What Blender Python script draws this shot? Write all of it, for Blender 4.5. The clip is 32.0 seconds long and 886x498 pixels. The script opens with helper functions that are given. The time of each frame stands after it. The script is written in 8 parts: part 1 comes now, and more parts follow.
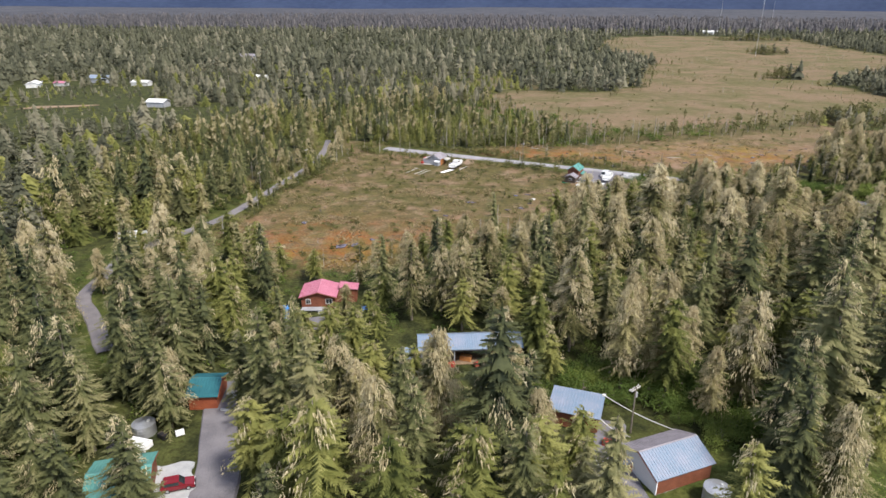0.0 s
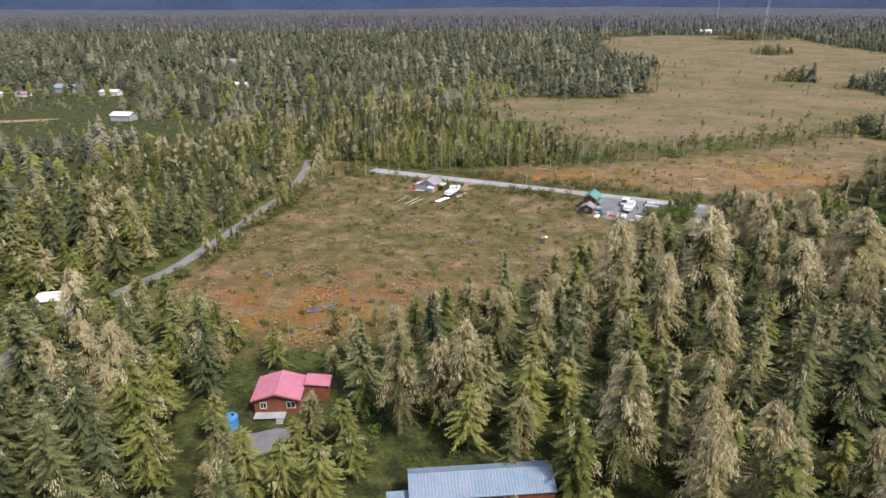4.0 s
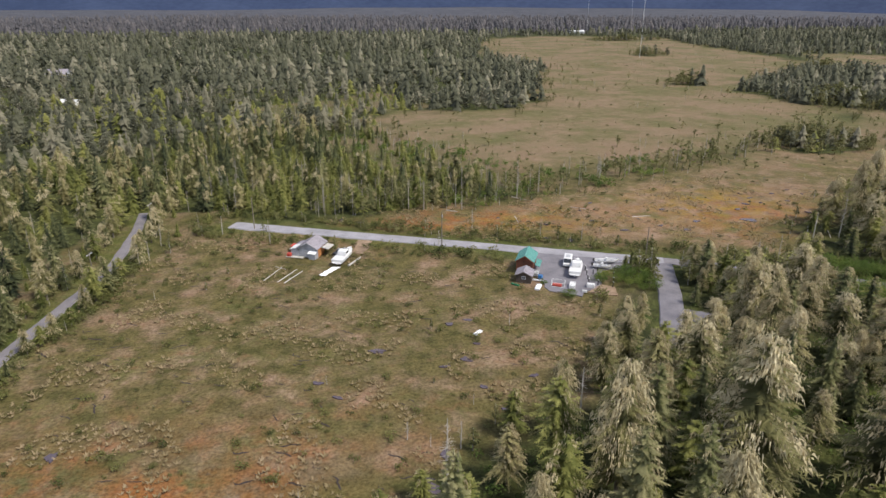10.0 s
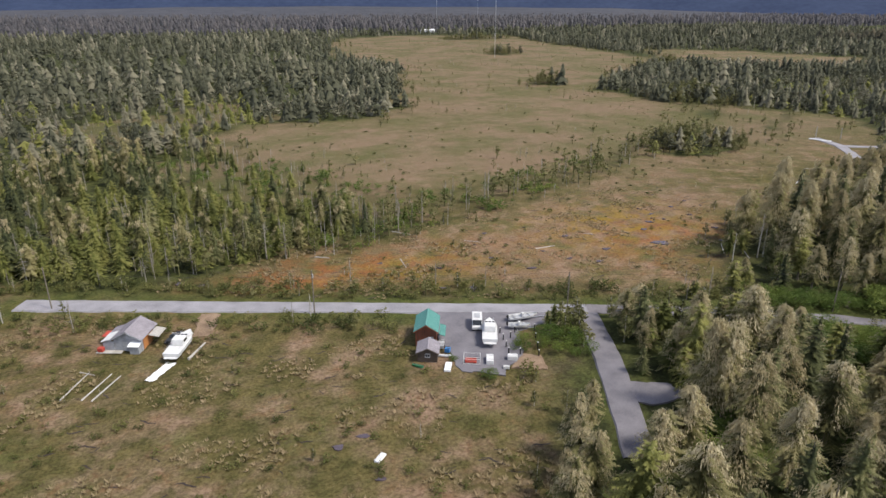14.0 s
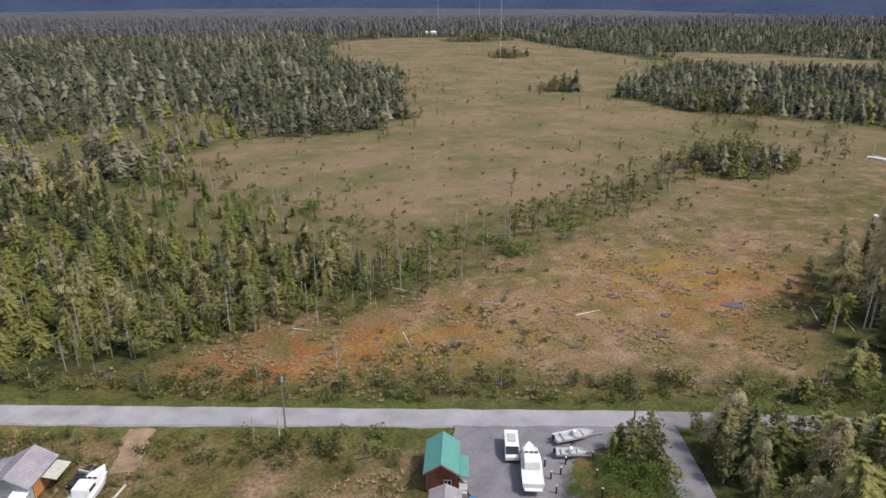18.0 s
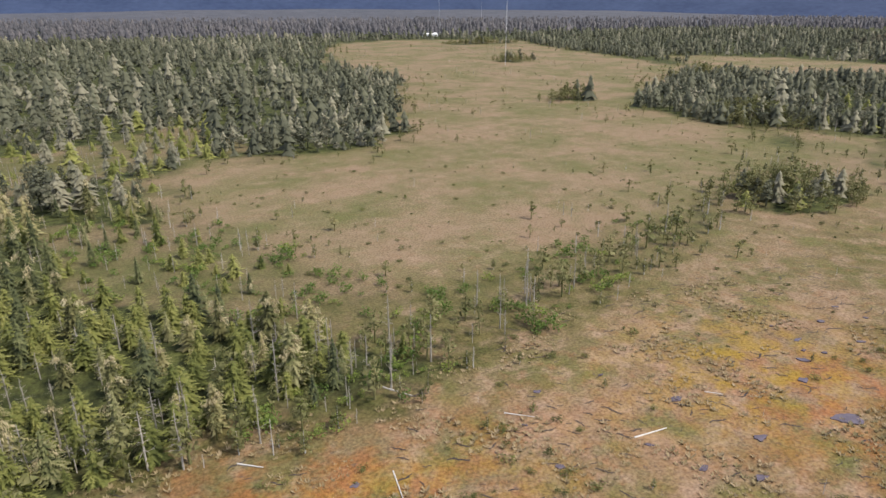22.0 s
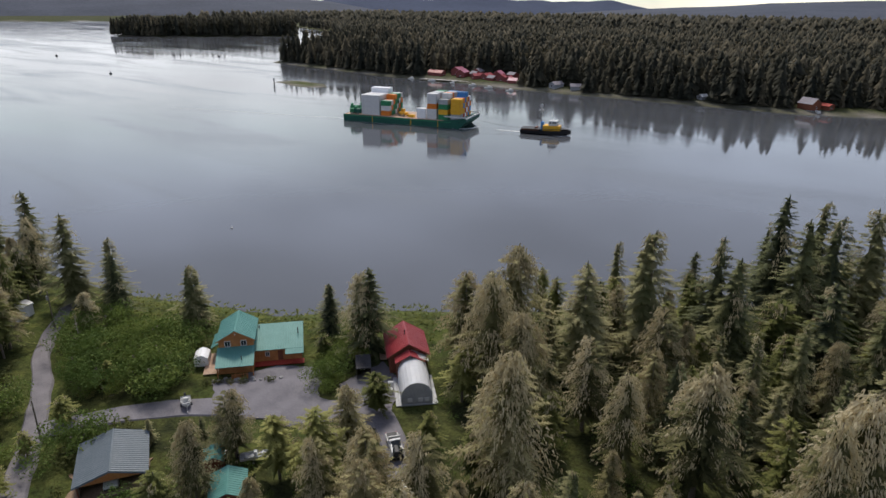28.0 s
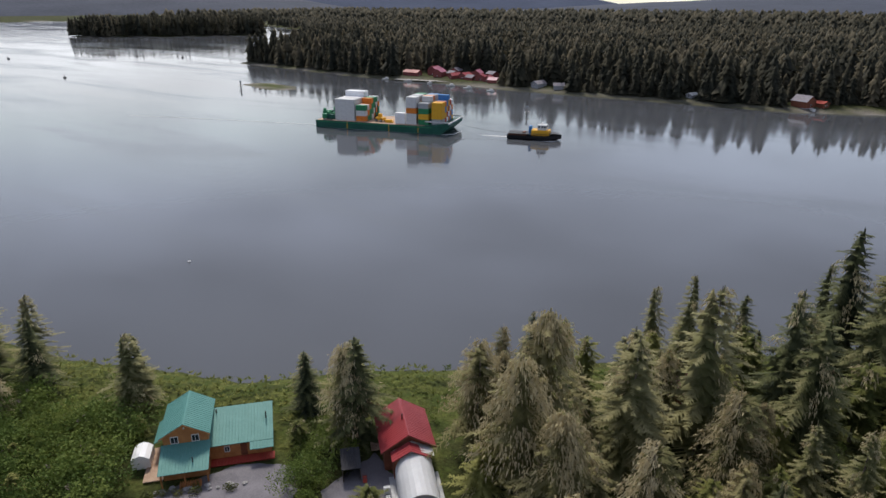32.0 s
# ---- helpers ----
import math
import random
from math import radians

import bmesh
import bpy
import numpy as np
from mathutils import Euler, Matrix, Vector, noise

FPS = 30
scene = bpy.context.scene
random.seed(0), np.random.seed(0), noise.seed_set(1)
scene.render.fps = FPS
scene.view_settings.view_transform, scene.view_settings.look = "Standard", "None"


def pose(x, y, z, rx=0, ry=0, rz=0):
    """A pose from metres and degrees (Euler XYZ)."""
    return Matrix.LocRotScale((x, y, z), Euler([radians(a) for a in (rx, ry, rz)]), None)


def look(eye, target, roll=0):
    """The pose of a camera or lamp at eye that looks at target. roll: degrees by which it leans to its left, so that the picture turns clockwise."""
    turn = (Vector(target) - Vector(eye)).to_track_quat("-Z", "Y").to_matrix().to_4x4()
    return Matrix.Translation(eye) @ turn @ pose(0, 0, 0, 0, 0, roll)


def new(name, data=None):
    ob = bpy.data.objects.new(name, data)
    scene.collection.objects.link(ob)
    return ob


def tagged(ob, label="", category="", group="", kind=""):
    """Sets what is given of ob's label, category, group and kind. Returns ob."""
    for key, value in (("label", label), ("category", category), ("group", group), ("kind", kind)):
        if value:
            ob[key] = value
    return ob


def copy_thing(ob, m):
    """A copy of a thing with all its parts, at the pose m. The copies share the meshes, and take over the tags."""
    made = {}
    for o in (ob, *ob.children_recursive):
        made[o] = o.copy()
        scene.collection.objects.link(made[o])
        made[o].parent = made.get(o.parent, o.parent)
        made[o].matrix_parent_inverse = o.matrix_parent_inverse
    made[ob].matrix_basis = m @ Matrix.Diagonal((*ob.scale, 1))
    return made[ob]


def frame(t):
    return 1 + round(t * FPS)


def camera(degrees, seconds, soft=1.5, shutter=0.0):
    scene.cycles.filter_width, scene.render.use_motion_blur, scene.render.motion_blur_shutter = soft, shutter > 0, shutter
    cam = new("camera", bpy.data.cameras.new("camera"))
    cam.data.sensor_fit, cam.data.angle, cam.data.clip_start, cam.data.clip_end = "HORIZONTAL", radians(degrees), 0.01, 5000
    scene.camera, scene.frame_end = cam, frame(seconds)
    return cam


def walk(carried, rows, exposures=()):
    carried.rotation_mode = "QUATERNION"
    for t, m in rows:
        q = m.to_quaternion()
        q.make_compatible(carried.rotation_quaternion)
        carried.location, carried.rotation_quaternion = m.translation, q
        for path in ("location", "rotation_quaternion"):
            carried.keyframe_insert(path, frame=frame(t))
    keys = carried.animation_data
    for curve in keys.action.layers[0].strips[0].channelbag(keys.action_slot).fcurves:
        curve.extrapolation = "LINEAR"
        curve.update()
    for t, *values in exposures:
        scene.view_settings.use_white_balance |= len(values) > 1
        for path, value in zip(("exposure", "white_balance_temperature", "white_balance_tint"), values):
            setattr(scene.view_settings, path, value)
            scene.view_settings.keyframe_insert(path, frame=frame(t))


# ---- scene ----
cam = camera(68.4, 32.0)
# seconds, x, y, z in metres, yaw, pitch, roll in degrees
ROWS = [
    (0.0, 0.00, 0.00, 64.61, -0.00, -20.81, 0.30),
    (0.5, -0.33, 4.46, 64.68, -0.12, -20.82, 0.28),
    (1.0, -0.59, 9.09, 64.80, -0.25, -20.82, 0.25),
    (1.5, -0.75, 13.80, 64.89, -0.34, -20.83, 0.20),
    (2.0, -0.83, 18.63, 65.02, -0.39, -20.83, 0.14),
    (2.5, -0.83, 23.45, 65.10, -0.45, -20.83, 0.07),
    (3.0, -0.80, 28.28, 65.11, -0.49, -20.83, -0.00),
    (3.5, -0.78, 33.24, 65.19, -0.55, -20.81, -0.06),
    (5.5, -0.59, 53.98, 65.34, -0.64, -20.84, -0.17),
    (6.0, -0.62, 59.19, 65.31, -0.68, -20.85, -0.15),
    (6.5, -0.70, 64.50, 65.30, -0.70, -20.85, -0.11),
    (7.0, -0.80, 69.87, 65.31, -0.92, -20.86, -0.10),
    (7.5, -0.79, 75.18, 65.32, -2.09, -20.86, -0.09),
    (8.0, -0.70, 80.34, 65.27, -4.01, -20.86, -0.04),
    (8.5, -0.57, 85.40, 65.27, -5.74, -20.84, 0.00),
    (9.0, -0.48, 90.37, 65.32, -7.47, -20.81, 0.04),
    (9.5, -0.34, 95.23, 65.38, -9.08, -20.80, 0.05),
    (10.0, -0.11, 100.05, 65.44, -11.23, -20.79, 0.05),
    (10.5, 0.23, 104.86, 65.44, -13.45, -20.80, 0.05),
    (11.0, 0.71, 109.80, 65.44, -15.86, -20.81, 0.05),
    (11.5, 1.33, 114.85, 65.42, -18.44, -20.84, 0.05),
    (12.0, 2.12, 119.98, 65.41, -20.76, -20.84, 0.07),
    (12.5, 3.08, 125.13, 65.33, -22.72, -20.86, 0.08),
    (13.0, 4.19, 130.29, 65.18, -23.75, -20.87, 0.07),
    (13.5, 5.45, 135.50, 65.05, -23.87, -20.86, 0.04),
    (14.0, 6.83, 140.69, 64.90, -23.90, -20.86, 0.01),
    (14.5, 8.29, 145.89, 64.79, -23.92, -20.84, -0.02),
    (16.5, 15.06, 165.78, 64.37, -23.96, -20.77, -0.06),
    (17.0, 17.00, 170.61, 64.27, -23.93, -20.76, -0.05),
    (17.5, 19.04, 175.50, 64.23, -23.90, -20.75, -0.04),
    (18.0, 21.09, 180.42, 64.12, -23.86, -20.74, -0.05),
    (18.5, 23.15, 185.41, 63.98, -23.87, -20.72, -0.07),
    (19.0, 25.22, 190.44, 63.90, -23.85, -20.70, -0.08),
    (19.5, 27.28, 195.43, 63.82, -23.85, -20.70, -0.08),
    (20.0, 29.37, 200.44, 63.81, -23.85, -20.68, -0.07),
    (20.5, 31.43, 205.38, 63.78, -23.84, -20.68, -0.06),
    (21.0, 33.49, 210.31, 63.79, -23.82, -20.67, -0.05),
    (21.5, 35.54, 215.15, 63.80, -23.83, -20.67, -0.06),
    (22.0, 37.64, 219.95, 63.90, -23.77, -20.65, -0.07),
    (22.5, 39.82, 224.51, 64.02, -23.72, -20.64, -0.08),
    (23.0, 42.10, 228.60, 64.18, -26.68, -20.65, -0.02),
    (23.5, 44.36, 231.89, 64.40, -38.20, -20.65, 0.12),
    (24.0, 46.37, 234.34, 64.63, -54.94, -20.62, 0.26),
    (24.5, 48.05, 236.22, 64.68, -74.10, -20.63, 0.35),
    (25.0, 49.45, 237.67, 64.66, -92.47, -20.63, 0.43),
    (25.5, 50.55, 238.66, 64.56, -111.75, -20.66, 0.47),
    (26.0, 51.74, 239.47, 64.49, -123.25, -20.66, 0.46),
    (26.5, 53.08, 240.05, 64.48, -128.19, -20.64, 0.43),
    (28.5, 61.61, 236.65, 64.63, -147.24, -20.75, 0.38),
    (29.0, 64.12, 234.55, 64.59, -147.28, -20.78, 0.33),
    (29.5, 66.61, 232.17, 64.54, -147.31, -20.81, 0.27),
    (30.0, 69.10, 229.53, 64.50, -147.34, -20.85, 0.19),
    (30.5, 71.52, 226.72, 64.47, -147.34, -20.89, 0.11),
    (31.0, 73.90, 223.80, 64.48, -147.38, -20.91, 0.07),
    (31.5, 76.20, 220.96, 64.42, -147.36, -20.95, 0.03),
    (32.0, 78.47, 218.13, 64.40, -147.34, -20.97, -0.00),
]
EXPOSURES = [(0.0, 0.93), (6.0, 0.82), (9.0, 0.70), (14.0, 0.58), (18.0, 0.60), (20.0, 0.84), (22.8, 1.0), (24.2, 0.92), (25.0, 0.62), (26.0, 0.10), (29.0, 0.16), (32.0, 0.18)]
walk(cam, [(t, pose(x, y, z, 90 + p, 0, yaw) @ pose(0, 0, 0, 0, 0, r)) for t, x, y, z, yaw, p, r in ROWS], EXPOSURES)

# ---- sky and sun ----
SUN_AZ, SUN_EL = 134.0, 54.0          # compass-like: degrees clockwise from +y
world = bpy.data.worlds.new("overcast_sky")
scene.world = world
world.use_nodes = True
wn, wl = world.node_tree.nodes, world.node_tree.links
wbg = wn["Background"]
sky = wn.new("ShaderNodeTexSky")
sky.sky_type, sky.sun_disc = "NISHITA", False
sky.sun_elevation, sky.sun_rotation = radians(SUN_EL), radians(SUN_AZ)
sky.air_density, sky.dust_density, sky.ozone_density = 1.0, 0.5, 2.0
hsv = wn.new("ShaderNodeHueSaturation")
hsv.inputs["Saturation"].default_value, hsv.inputs["Hue"].default_value = 0.55, 0.515
cloud = wn.new("ShaderNodeTexNoise")
cloud.inputs["Scale"].default_value, cloud.inputs["Detail"].default_value = 2.2, 6
cramp = wn.new("ShaderNodeMapRange")
cramp.inputs["From Min"].default_value, cramp.inputs["From Max"].default_value = 0.35, 0.65
cramp.inputs["To Min"].default_value, cramp.inputs["To Max"].default_value = 0.70, 1.36
wtc = wn.new("ShaderNodeTexCoord")
wmap = wn.new("ShaderNodeMapping")
wmap.inputs["Scale"].default_value = (1, 1, 3.0)
wl.new(wtc.outputs["Generated"], wmap.inputs["Vector"])
wl.new(wmap.outputs["Vector"], cloud.inputs["Vector"])
wl.new(cloud.outputs["Fac"], cramp.inputs["Value"])
veil = wn.new("ShaderNodeVectorMath")
veil.operation = "MINIMUM"
veil.inputs[1].default_value = (7.0, 7.2, 7.6)
cmul = wn.new("ShaderNodeVectorMath")
cmul.operation = "SCALE"
wl.new(sky.outputs["Color"], hsv.inputs["Color"])
wl.new(hsv.outputs["Color"], veil.inputs[0])
wl.new(veil.outputs["Vector"], cmul.inputs[0])
wl.new(cramp.outputs["Result"], cmul.inputs["Scale"])
wl.new(cmul.outputs["Vector"], wbg.inputs["Color"])
wbg.inputs["Strength"].default_value = 0.135
sun = new("sun", bpy.data.lights.new("sun", "SUN"))
sun.data.energy, sun.data.angle, sun.data.color = 2.9, radians(11), (1.0, 0.925, 0.825)
az = radians(SUN_AZ)
sun.matrix_world = look((600 * math.sin(az) * math.cos(radians(SUN_EL)), 600 * math.cos(az) * math.cos(radians(SUN_EL)), 600 * math.sin(radians(SUN_EL))), (0, 0, 0))

# ---- materials ----
def socket(m, kind, **values):
    n = m.node_tree.nodes.new(kind)
    for key, value in values.items():
        n.inputs[key.replace("_", " ")].default_value = value
    return n


def material(name, dark, light, scale=1.0, rough=0.8, metal=0.0, fine=12.0, bump=0.15, extra=None, spec=0.3, by_object=0.0):
    """A surface that runs between two colours at two scales, with a fine relief."""
    m = bpy.data.materials.new(name)
    m.use_nodes = True
    n, l = m.node_tree.nodes, m.node_tree.links
    b = n["Principled BSDF"]
    b.inputs["Roughness"].default_value, b.inputs["Metallic"].default_value = rough, metal
    b.inputs["Specular IOR Level"].default_value = spec
    tc = n.new("ShaderNodeTexCoord")
    big = socket(m, "ShaderNodeTexNoise", Scale=scale, Detail=4.0)
    small = socket(m, "ShaderNodeTexNoise", Scale=scale * fine, Detail=3.0)
    for t in (big, small):
        l.new(tc.outputs["Object"], t.inputs["Vector"])
    add = n.new("ShaderNodeMath")
    add.operation = "MULTIPLY_ADD"
    add.inputs[1].default_value = 0.5
    half = n.new("ShaderNodeMath")
    half.operation = "MULTIPLY"
    half.inputs[1].default_value = 0.5
    l.new(small.outputs["Fac"], half.inputs[0])
    l.new(big.outputs["Fac"], add.inputs[0])
    l.new(half.outputs[0], add.inputs[2])
    last = add.outputs[0]
    if by_object:
        info = n.new("ShaderNodeObjectInfo")
        vary = n.new("ShaderNodeMath")
        vary.operation = "MULTIPLY_ADD"
        vary.inputs[1].default_value = by_object
        l.new(info.outputs["Random"], vary.inputs[0])
        l.new(last, vary.inputs[2])
        last = vary.outputs[0]
    ramp = n.new("ShaderNodeValToRGB")
    ramp.color_ramp.elements[0].position, ramp.color_ramp.elements[1].position = 0.36, 0.66 + by_object
    ramp.color_ramp.elements[0].color, ramp.color_ramp.elements[1].color = (*dark, 1), (*light, 1)
    l.new(last, ramp.inputs["Fac"])
    l.new(ramp.outputs["Color"], b.inputs["Base Color"])
    if bump:
        bp = socket(m, "ShaderNodeBump", Strength=bump, Distance=0.05)
        l.new(small.outputs["Fac"], bp.inputs["Height"])
        l.new(bp.outputs["Normal"], b.inputs["Normal"])
    return m


def foliage(name, stops, rough=0.75, fresh_shade=0.0, each=0.55, grain=0.45):
    """Needles or leaves: colours run over the trees by chance, with a finer change inside each crown."""
    m = bpy.data.materials.new(name)
    m.use_nodes = True
    n, l = m.node_tree.nodes, m.node_tree.links
    b = n["Principled BSDF"]
    b.inputs["Roughness"].default_value, b.inputs["Specular IOR Level"].default_value = rough, 0.2
    tc, info, att = n.new("ShaderNodeTexCoord"), n.new("ShaderNodeObjectInfo"), n.new("ShaderNodeAttribute")
    att.attribute_name = "tone"
    noi = socket(m, "ShaderNodeTexNoise", Scale=0.55, Detail=5.0, Roughness=0.7)
    l.new(tc.outputs["Object"], noi.inputs["Vector"])
    a = n.new("ShaderNodeMath")
    a.operation = "ADD"
    l.new(info.outputs["Random"], a.inputs[0])
    l.new(att.outputs["Fac"], a.inputs[1])
    fr = n.new("ShaderNodeMath")
    fr.operation = "FRACT"
    l.new(a.outputs[0], fr.inputs[0])
    mix = n.new("ShaderNodeMath")
    mix.operation = "MULTIPLY_ADD"
    mix.inputs[1].default_value = each
    l.new(fr.outputs[0], mix.inputs[0])
    h = n.new("ShaderNodeMapRange")
    h.inputs["From Min"].default_value, h.inputs["From Max"].default_value = 0.25, 0.75
    h.inputs["To Max"].default_value = grain
    l.new(noi.outputs["Fac"], h.inputs["Value"])
    l.new(h.outputs["Result"], mix.inputs[2])
    ramp = n.new("ShaderNodeValToRGB")
    for k, (p, c) in enumerate(stops):
        e = ramp.color_ramp.elements[k] if k < 2 else ramp.color_ramp.elements.new(p)
        e.position, e.color = p, (*c, 1)
    last = mix.outputs[0]
    # pale new growth at the tips; shade among inner boughs painted as darker colour
    if fresh_shade:
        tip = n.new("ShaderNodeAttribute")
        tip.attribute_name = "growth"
        tip_mix = n.new("ShaderNodeMath")
        tip_mix.operation = "MULTIPLY_ADD"
        tip_mix.inputs[1].default_value = fresh_shade
        l.new(tip.outputs["Fac"], tip_mix.inputs[0])
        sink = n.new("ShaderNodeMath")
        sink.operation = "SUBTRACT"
        sink.inputs[1].default_value = 0.6 * fresh_shade
        l.new(last, tip_mix.inputs[2])
        l.new(tip_mix.outputs[0], sink.inputs[0])
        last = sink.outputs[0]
    l.new(last, ramp.inputs["Fac"])
    l.new(ramp.outputs["Color"], b.inputs["Base Color"])
    tr = n.new("ShaderNodeBsdfTranslucent")
    l.new(ramp.outputs["Color"], tr.inputs["Color"])
    ms = n.new("ShaderNodeMixShader")
    ms.inputs["Fac"].default_value = 0.26
    out = n["Material Output"]
    l.new(b.outputs["BSDF"], ms.inputs[1])
    l.new(tr.outputs["BSDF"], ms.inputs[2])
    l.new(ms.outputs["Shader"], out.inputs["Surface"])
    return m


M = {}
M["spruce"] = foliage("spruce_needles", [(0.0, (0.028, 0.040, 0.024)), (1.0, (0.34, 0.31, 0.155)), (0.5, (0.126, 0.136, 0.054))], fresh_shade=0.45)
M["oldspruce"] = foliage("lichen_covered_needles", [(0.0, (0.042, 0.050, 0.020)), (1.0, (0.37, 0.325, 0.16)), (0.5, (0.160, 0.152, 0.060))], fresh_shade=0.4)
M["young"] = foliage("hemlock_needles", [(0.0, (0.046, 0.062, 0.016)), (1.0, (0.32, 0.31, 0.10)), (0.5, (0.150, 0.160, 0.043))], fresh_shade=0.45)
M["lichen"] = foliage("hanging_lichen", [(0.0, (0.33, 0.275, 0.15)), (1.0, (0.66, 0.575, 0.385)), (0.5, (0.49, 0.42, 0.25))])
M["boggy"] = foliage("bog_pine_needles", [(0.0, (0.055, 0.063, 0.024)), (1.0, (0.26, 0.235, 0.11)), (0.5, (0.135, 0.135, 0.052))])
M["bush"] = foliage("alder_leaves", [(0.0, (0.045, 0.085, 0.018)), (1.0, (0.24, 0.27, 0.06)), (0.5, (0.115, 0.165, 0.036))])
M["greytwig"] = foliage("bare_grey_twigs", [(0.0, (0.22, 0.195, 0.165)), (1.0, (0.54, 0.49, 0.43)), (0.5, (0.36, 0.33, 0.285))])
# grey-olive needles of the far woods, with a little distance haze mixed in
M["farwood"] = foliage("hazed_far_needles", [(0.0, (0.055, 0.060, 0.040)), (1.0, (0.27, 0.25, 0.175)), (0.5, (0.122, 0.124, 0.078))], fresh_shade=0.25, each=0.78, grain=0.22)
# blue-grey of the air painted into the needles of the horizon forest
M["farblue"] = foliage("hazed_distant_needles", [(0.0, (0.05, 0.055, 0.062)), (1.0, (0.19, 0.17, 0.165)), (0.5, (0.105, 0.10, 0.105))])
M["darkwood"] = foliage("shore_forest_needles", [(0.0, (0.021, 0.025, 0.018)), (1.0, (0.138, 0.118, 0.075)), (0.5, (0.054, 0.051, 0.032))], fresh_shade=0.5, each=0.78, grain=0.22)
M["meadow"] = foliage("shore_grass", [(0.0, (0.075, 0.10, 0.022)), (1.0, (0.27, 0.27, 0.075)), (0.5, (0.15, 0.17, 0.04))])
M["heath"] = foliage("bog_heath_leaves", [(0.0, (0.075, 0.080, 0.028)), (1.0, (0.25, 0.21, 0.10)), (0.5, (0.145, 0.14, 0.055))])
M["scrub"] = foliage("dark_scrub_leaves", [(0.0, (0.032, 0.046, 0.014)), (1.0, (0.20, 0.19, 0.065)), (0.5, (0.092, 0.102, 0.030))])
M["bark"] = material("spruce_bark", (0.10, 0.08, 0.06), (0.26, 0.23, 0.19), 2.0, 0.9)
M["deadwood"] = material("weathered_wood", (0.28, 0.26, 0.23), (0.55, 0.53, 0.49), 2.0, 0.85, by_object=0.2)
M["gravel"] = material("pale_gravel", (0.195, 0.19, 0.203), (0.335, 0.325, 0.345), 0.25, 0.9, fine=25)
M["greygravel"] = material("grey_gravel", (0.115, 0.11, 0.122), (0.215, 0.205, 0.222), 0.25, 0.9, fine=25)
M["woodgravel"] = material("grey_brown_gravel", (0.125, 0.117, 0.125), (0.225, 0.21, 0.22), 0.3, 0.9, fine=20)
M["redcedar"] = material("red_cedar_siding", (0.22, 0.055, 0.028), (0.36, 0.11, 0.05), 0.8, 0.7, fine=10)
M["darkteal"] = material("blue_teal_metal_roofing", (0.018, 0.10, 0.125), (0.03, 0.145, 0.17), 0.5, 0.6, fine=8, bump=0.03)
M["dirt"] = material("brown_dirt", (0.15, 0.10, 0.065), (0.33, 0.24, 0.16), 0.5, 0.95)
# teal made paler, so the base colour carries some sky reflection
M["teal"] = material("teal_metal_roofing", (0.070, 0.225, 0.20), (0.105, 0.28, 0.25), 0.5, 0.62, fine=8, bump=0.03, spec=0.5)
M["sage"] = material("blue_grey_metal_roofing", (0.095, 0.122, 0.140), (0.135, 0.162, 0.182), 0.5, 0.62, fine=8, bump=0.03, spec=0.5)
M["red"] = material("red_metal_roofing", (0.27, 0.028, 0.035), (0.36, 0.05, 0.055), 0.5, 0.42, fine=8, bump=0.03, spec=0.5)
M["pink"] = material("faded_red_metal_roofing", (0.38, 0.125, 0.185), (0.48, 0.19, 0.255), 0.6, 0.5, fine=8, bump=0.03, spec=0.4)
M["bluegrey"] = material("pale_blue_metal_roofing", (0.15, 0.225, 0.31), (0.27, 0.29, 0.36), 0.35, 0.45, fine=10, bump=0.03, spec=0.5)
M["greyroof"] = material("grey_shingle", (0.20, 0.185, 0.205), (0.33, 0.305, 0.33), 0.6, 0.8, fine=10)
M["darkroof"] = material("dark_tar_paper", (0.02, 0.02, 0.025), (0.06, 0.06, 0.065), 0.6, 0.7)
M["cedar"] = material("orange_cedar_siding", (0.33, 0.13, 0.045), (0.52, 0.24, 0.085), 0.8, 0.7, fine=10)
M["brownwood"] = material("red_brown_siding", (0.13, 0.045, 0.025), (0.25, 0.09, 0.05), 0.8, 0.75, fine=10)
M["greywood"] = material("grey_painted_boards", (0.25, 0.26, 0.28), (0.40, 0.41, 0.43), 0.8, 0.75, fine=10)
M["redpaint"] = material("red_painted_wood", (0.33, 0.04, 0.03), (0.50, 0.09, 0.06), 0.8, 0.7)
M["white"] = material("white_paint", (0.55, 0.55, 0.54), (0.72, 0.72, 0.71), 0.8, 0.45, bump=0.03)
M["tarp"] = material("white_tarpaulin", (0.80, 0.81, 0.83), (0.90, 0.91, 0.92), 0.6, 0.5, bump=0.1)
M["bluetarp"] = material("blue_tarpaulin", (0.03, 0.12, 0.42), (0.08, 0.24, 0.62), 0.8, 0.5)
M["glass"] = material("dark_window_glass", (0.015, 0.018, 0.02), (0.03, 0.035, 0.04), 0.6, 0.08, bump=0, spec=0.6)
M["rubber"] = material("black_rubber", (0.015, 0.015, 0.015), (0.04, 0.04, 0.04), 2.0, 0.7)
M["steel"] = material("galvanised_steel", (0.42, 0.43, 0.44), (0.62, 0.63, 0.64), 0.8, 0.35, metal=0.7, bump=0.03)
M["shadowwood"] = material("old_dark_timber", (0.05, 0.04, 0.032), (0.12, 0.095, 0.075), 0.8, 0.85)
M["deck"] = material("weathered_deck", (0.36, 0.24, 0.17), (0.52, 0.38, 0.28), 0.8, 0.8)
M["rock"] = material("grey_rock", (0.18, 0.175, 0.17), (0.42, 0.41, 0.40), 0.6, 0.9)
M["bargegreen"] = material("green_hull_paint", (0.008, 0.07, 0.05), (0.022, 0.12, 0.085), 0.15, 0.5, fine=6, bump=0.03)
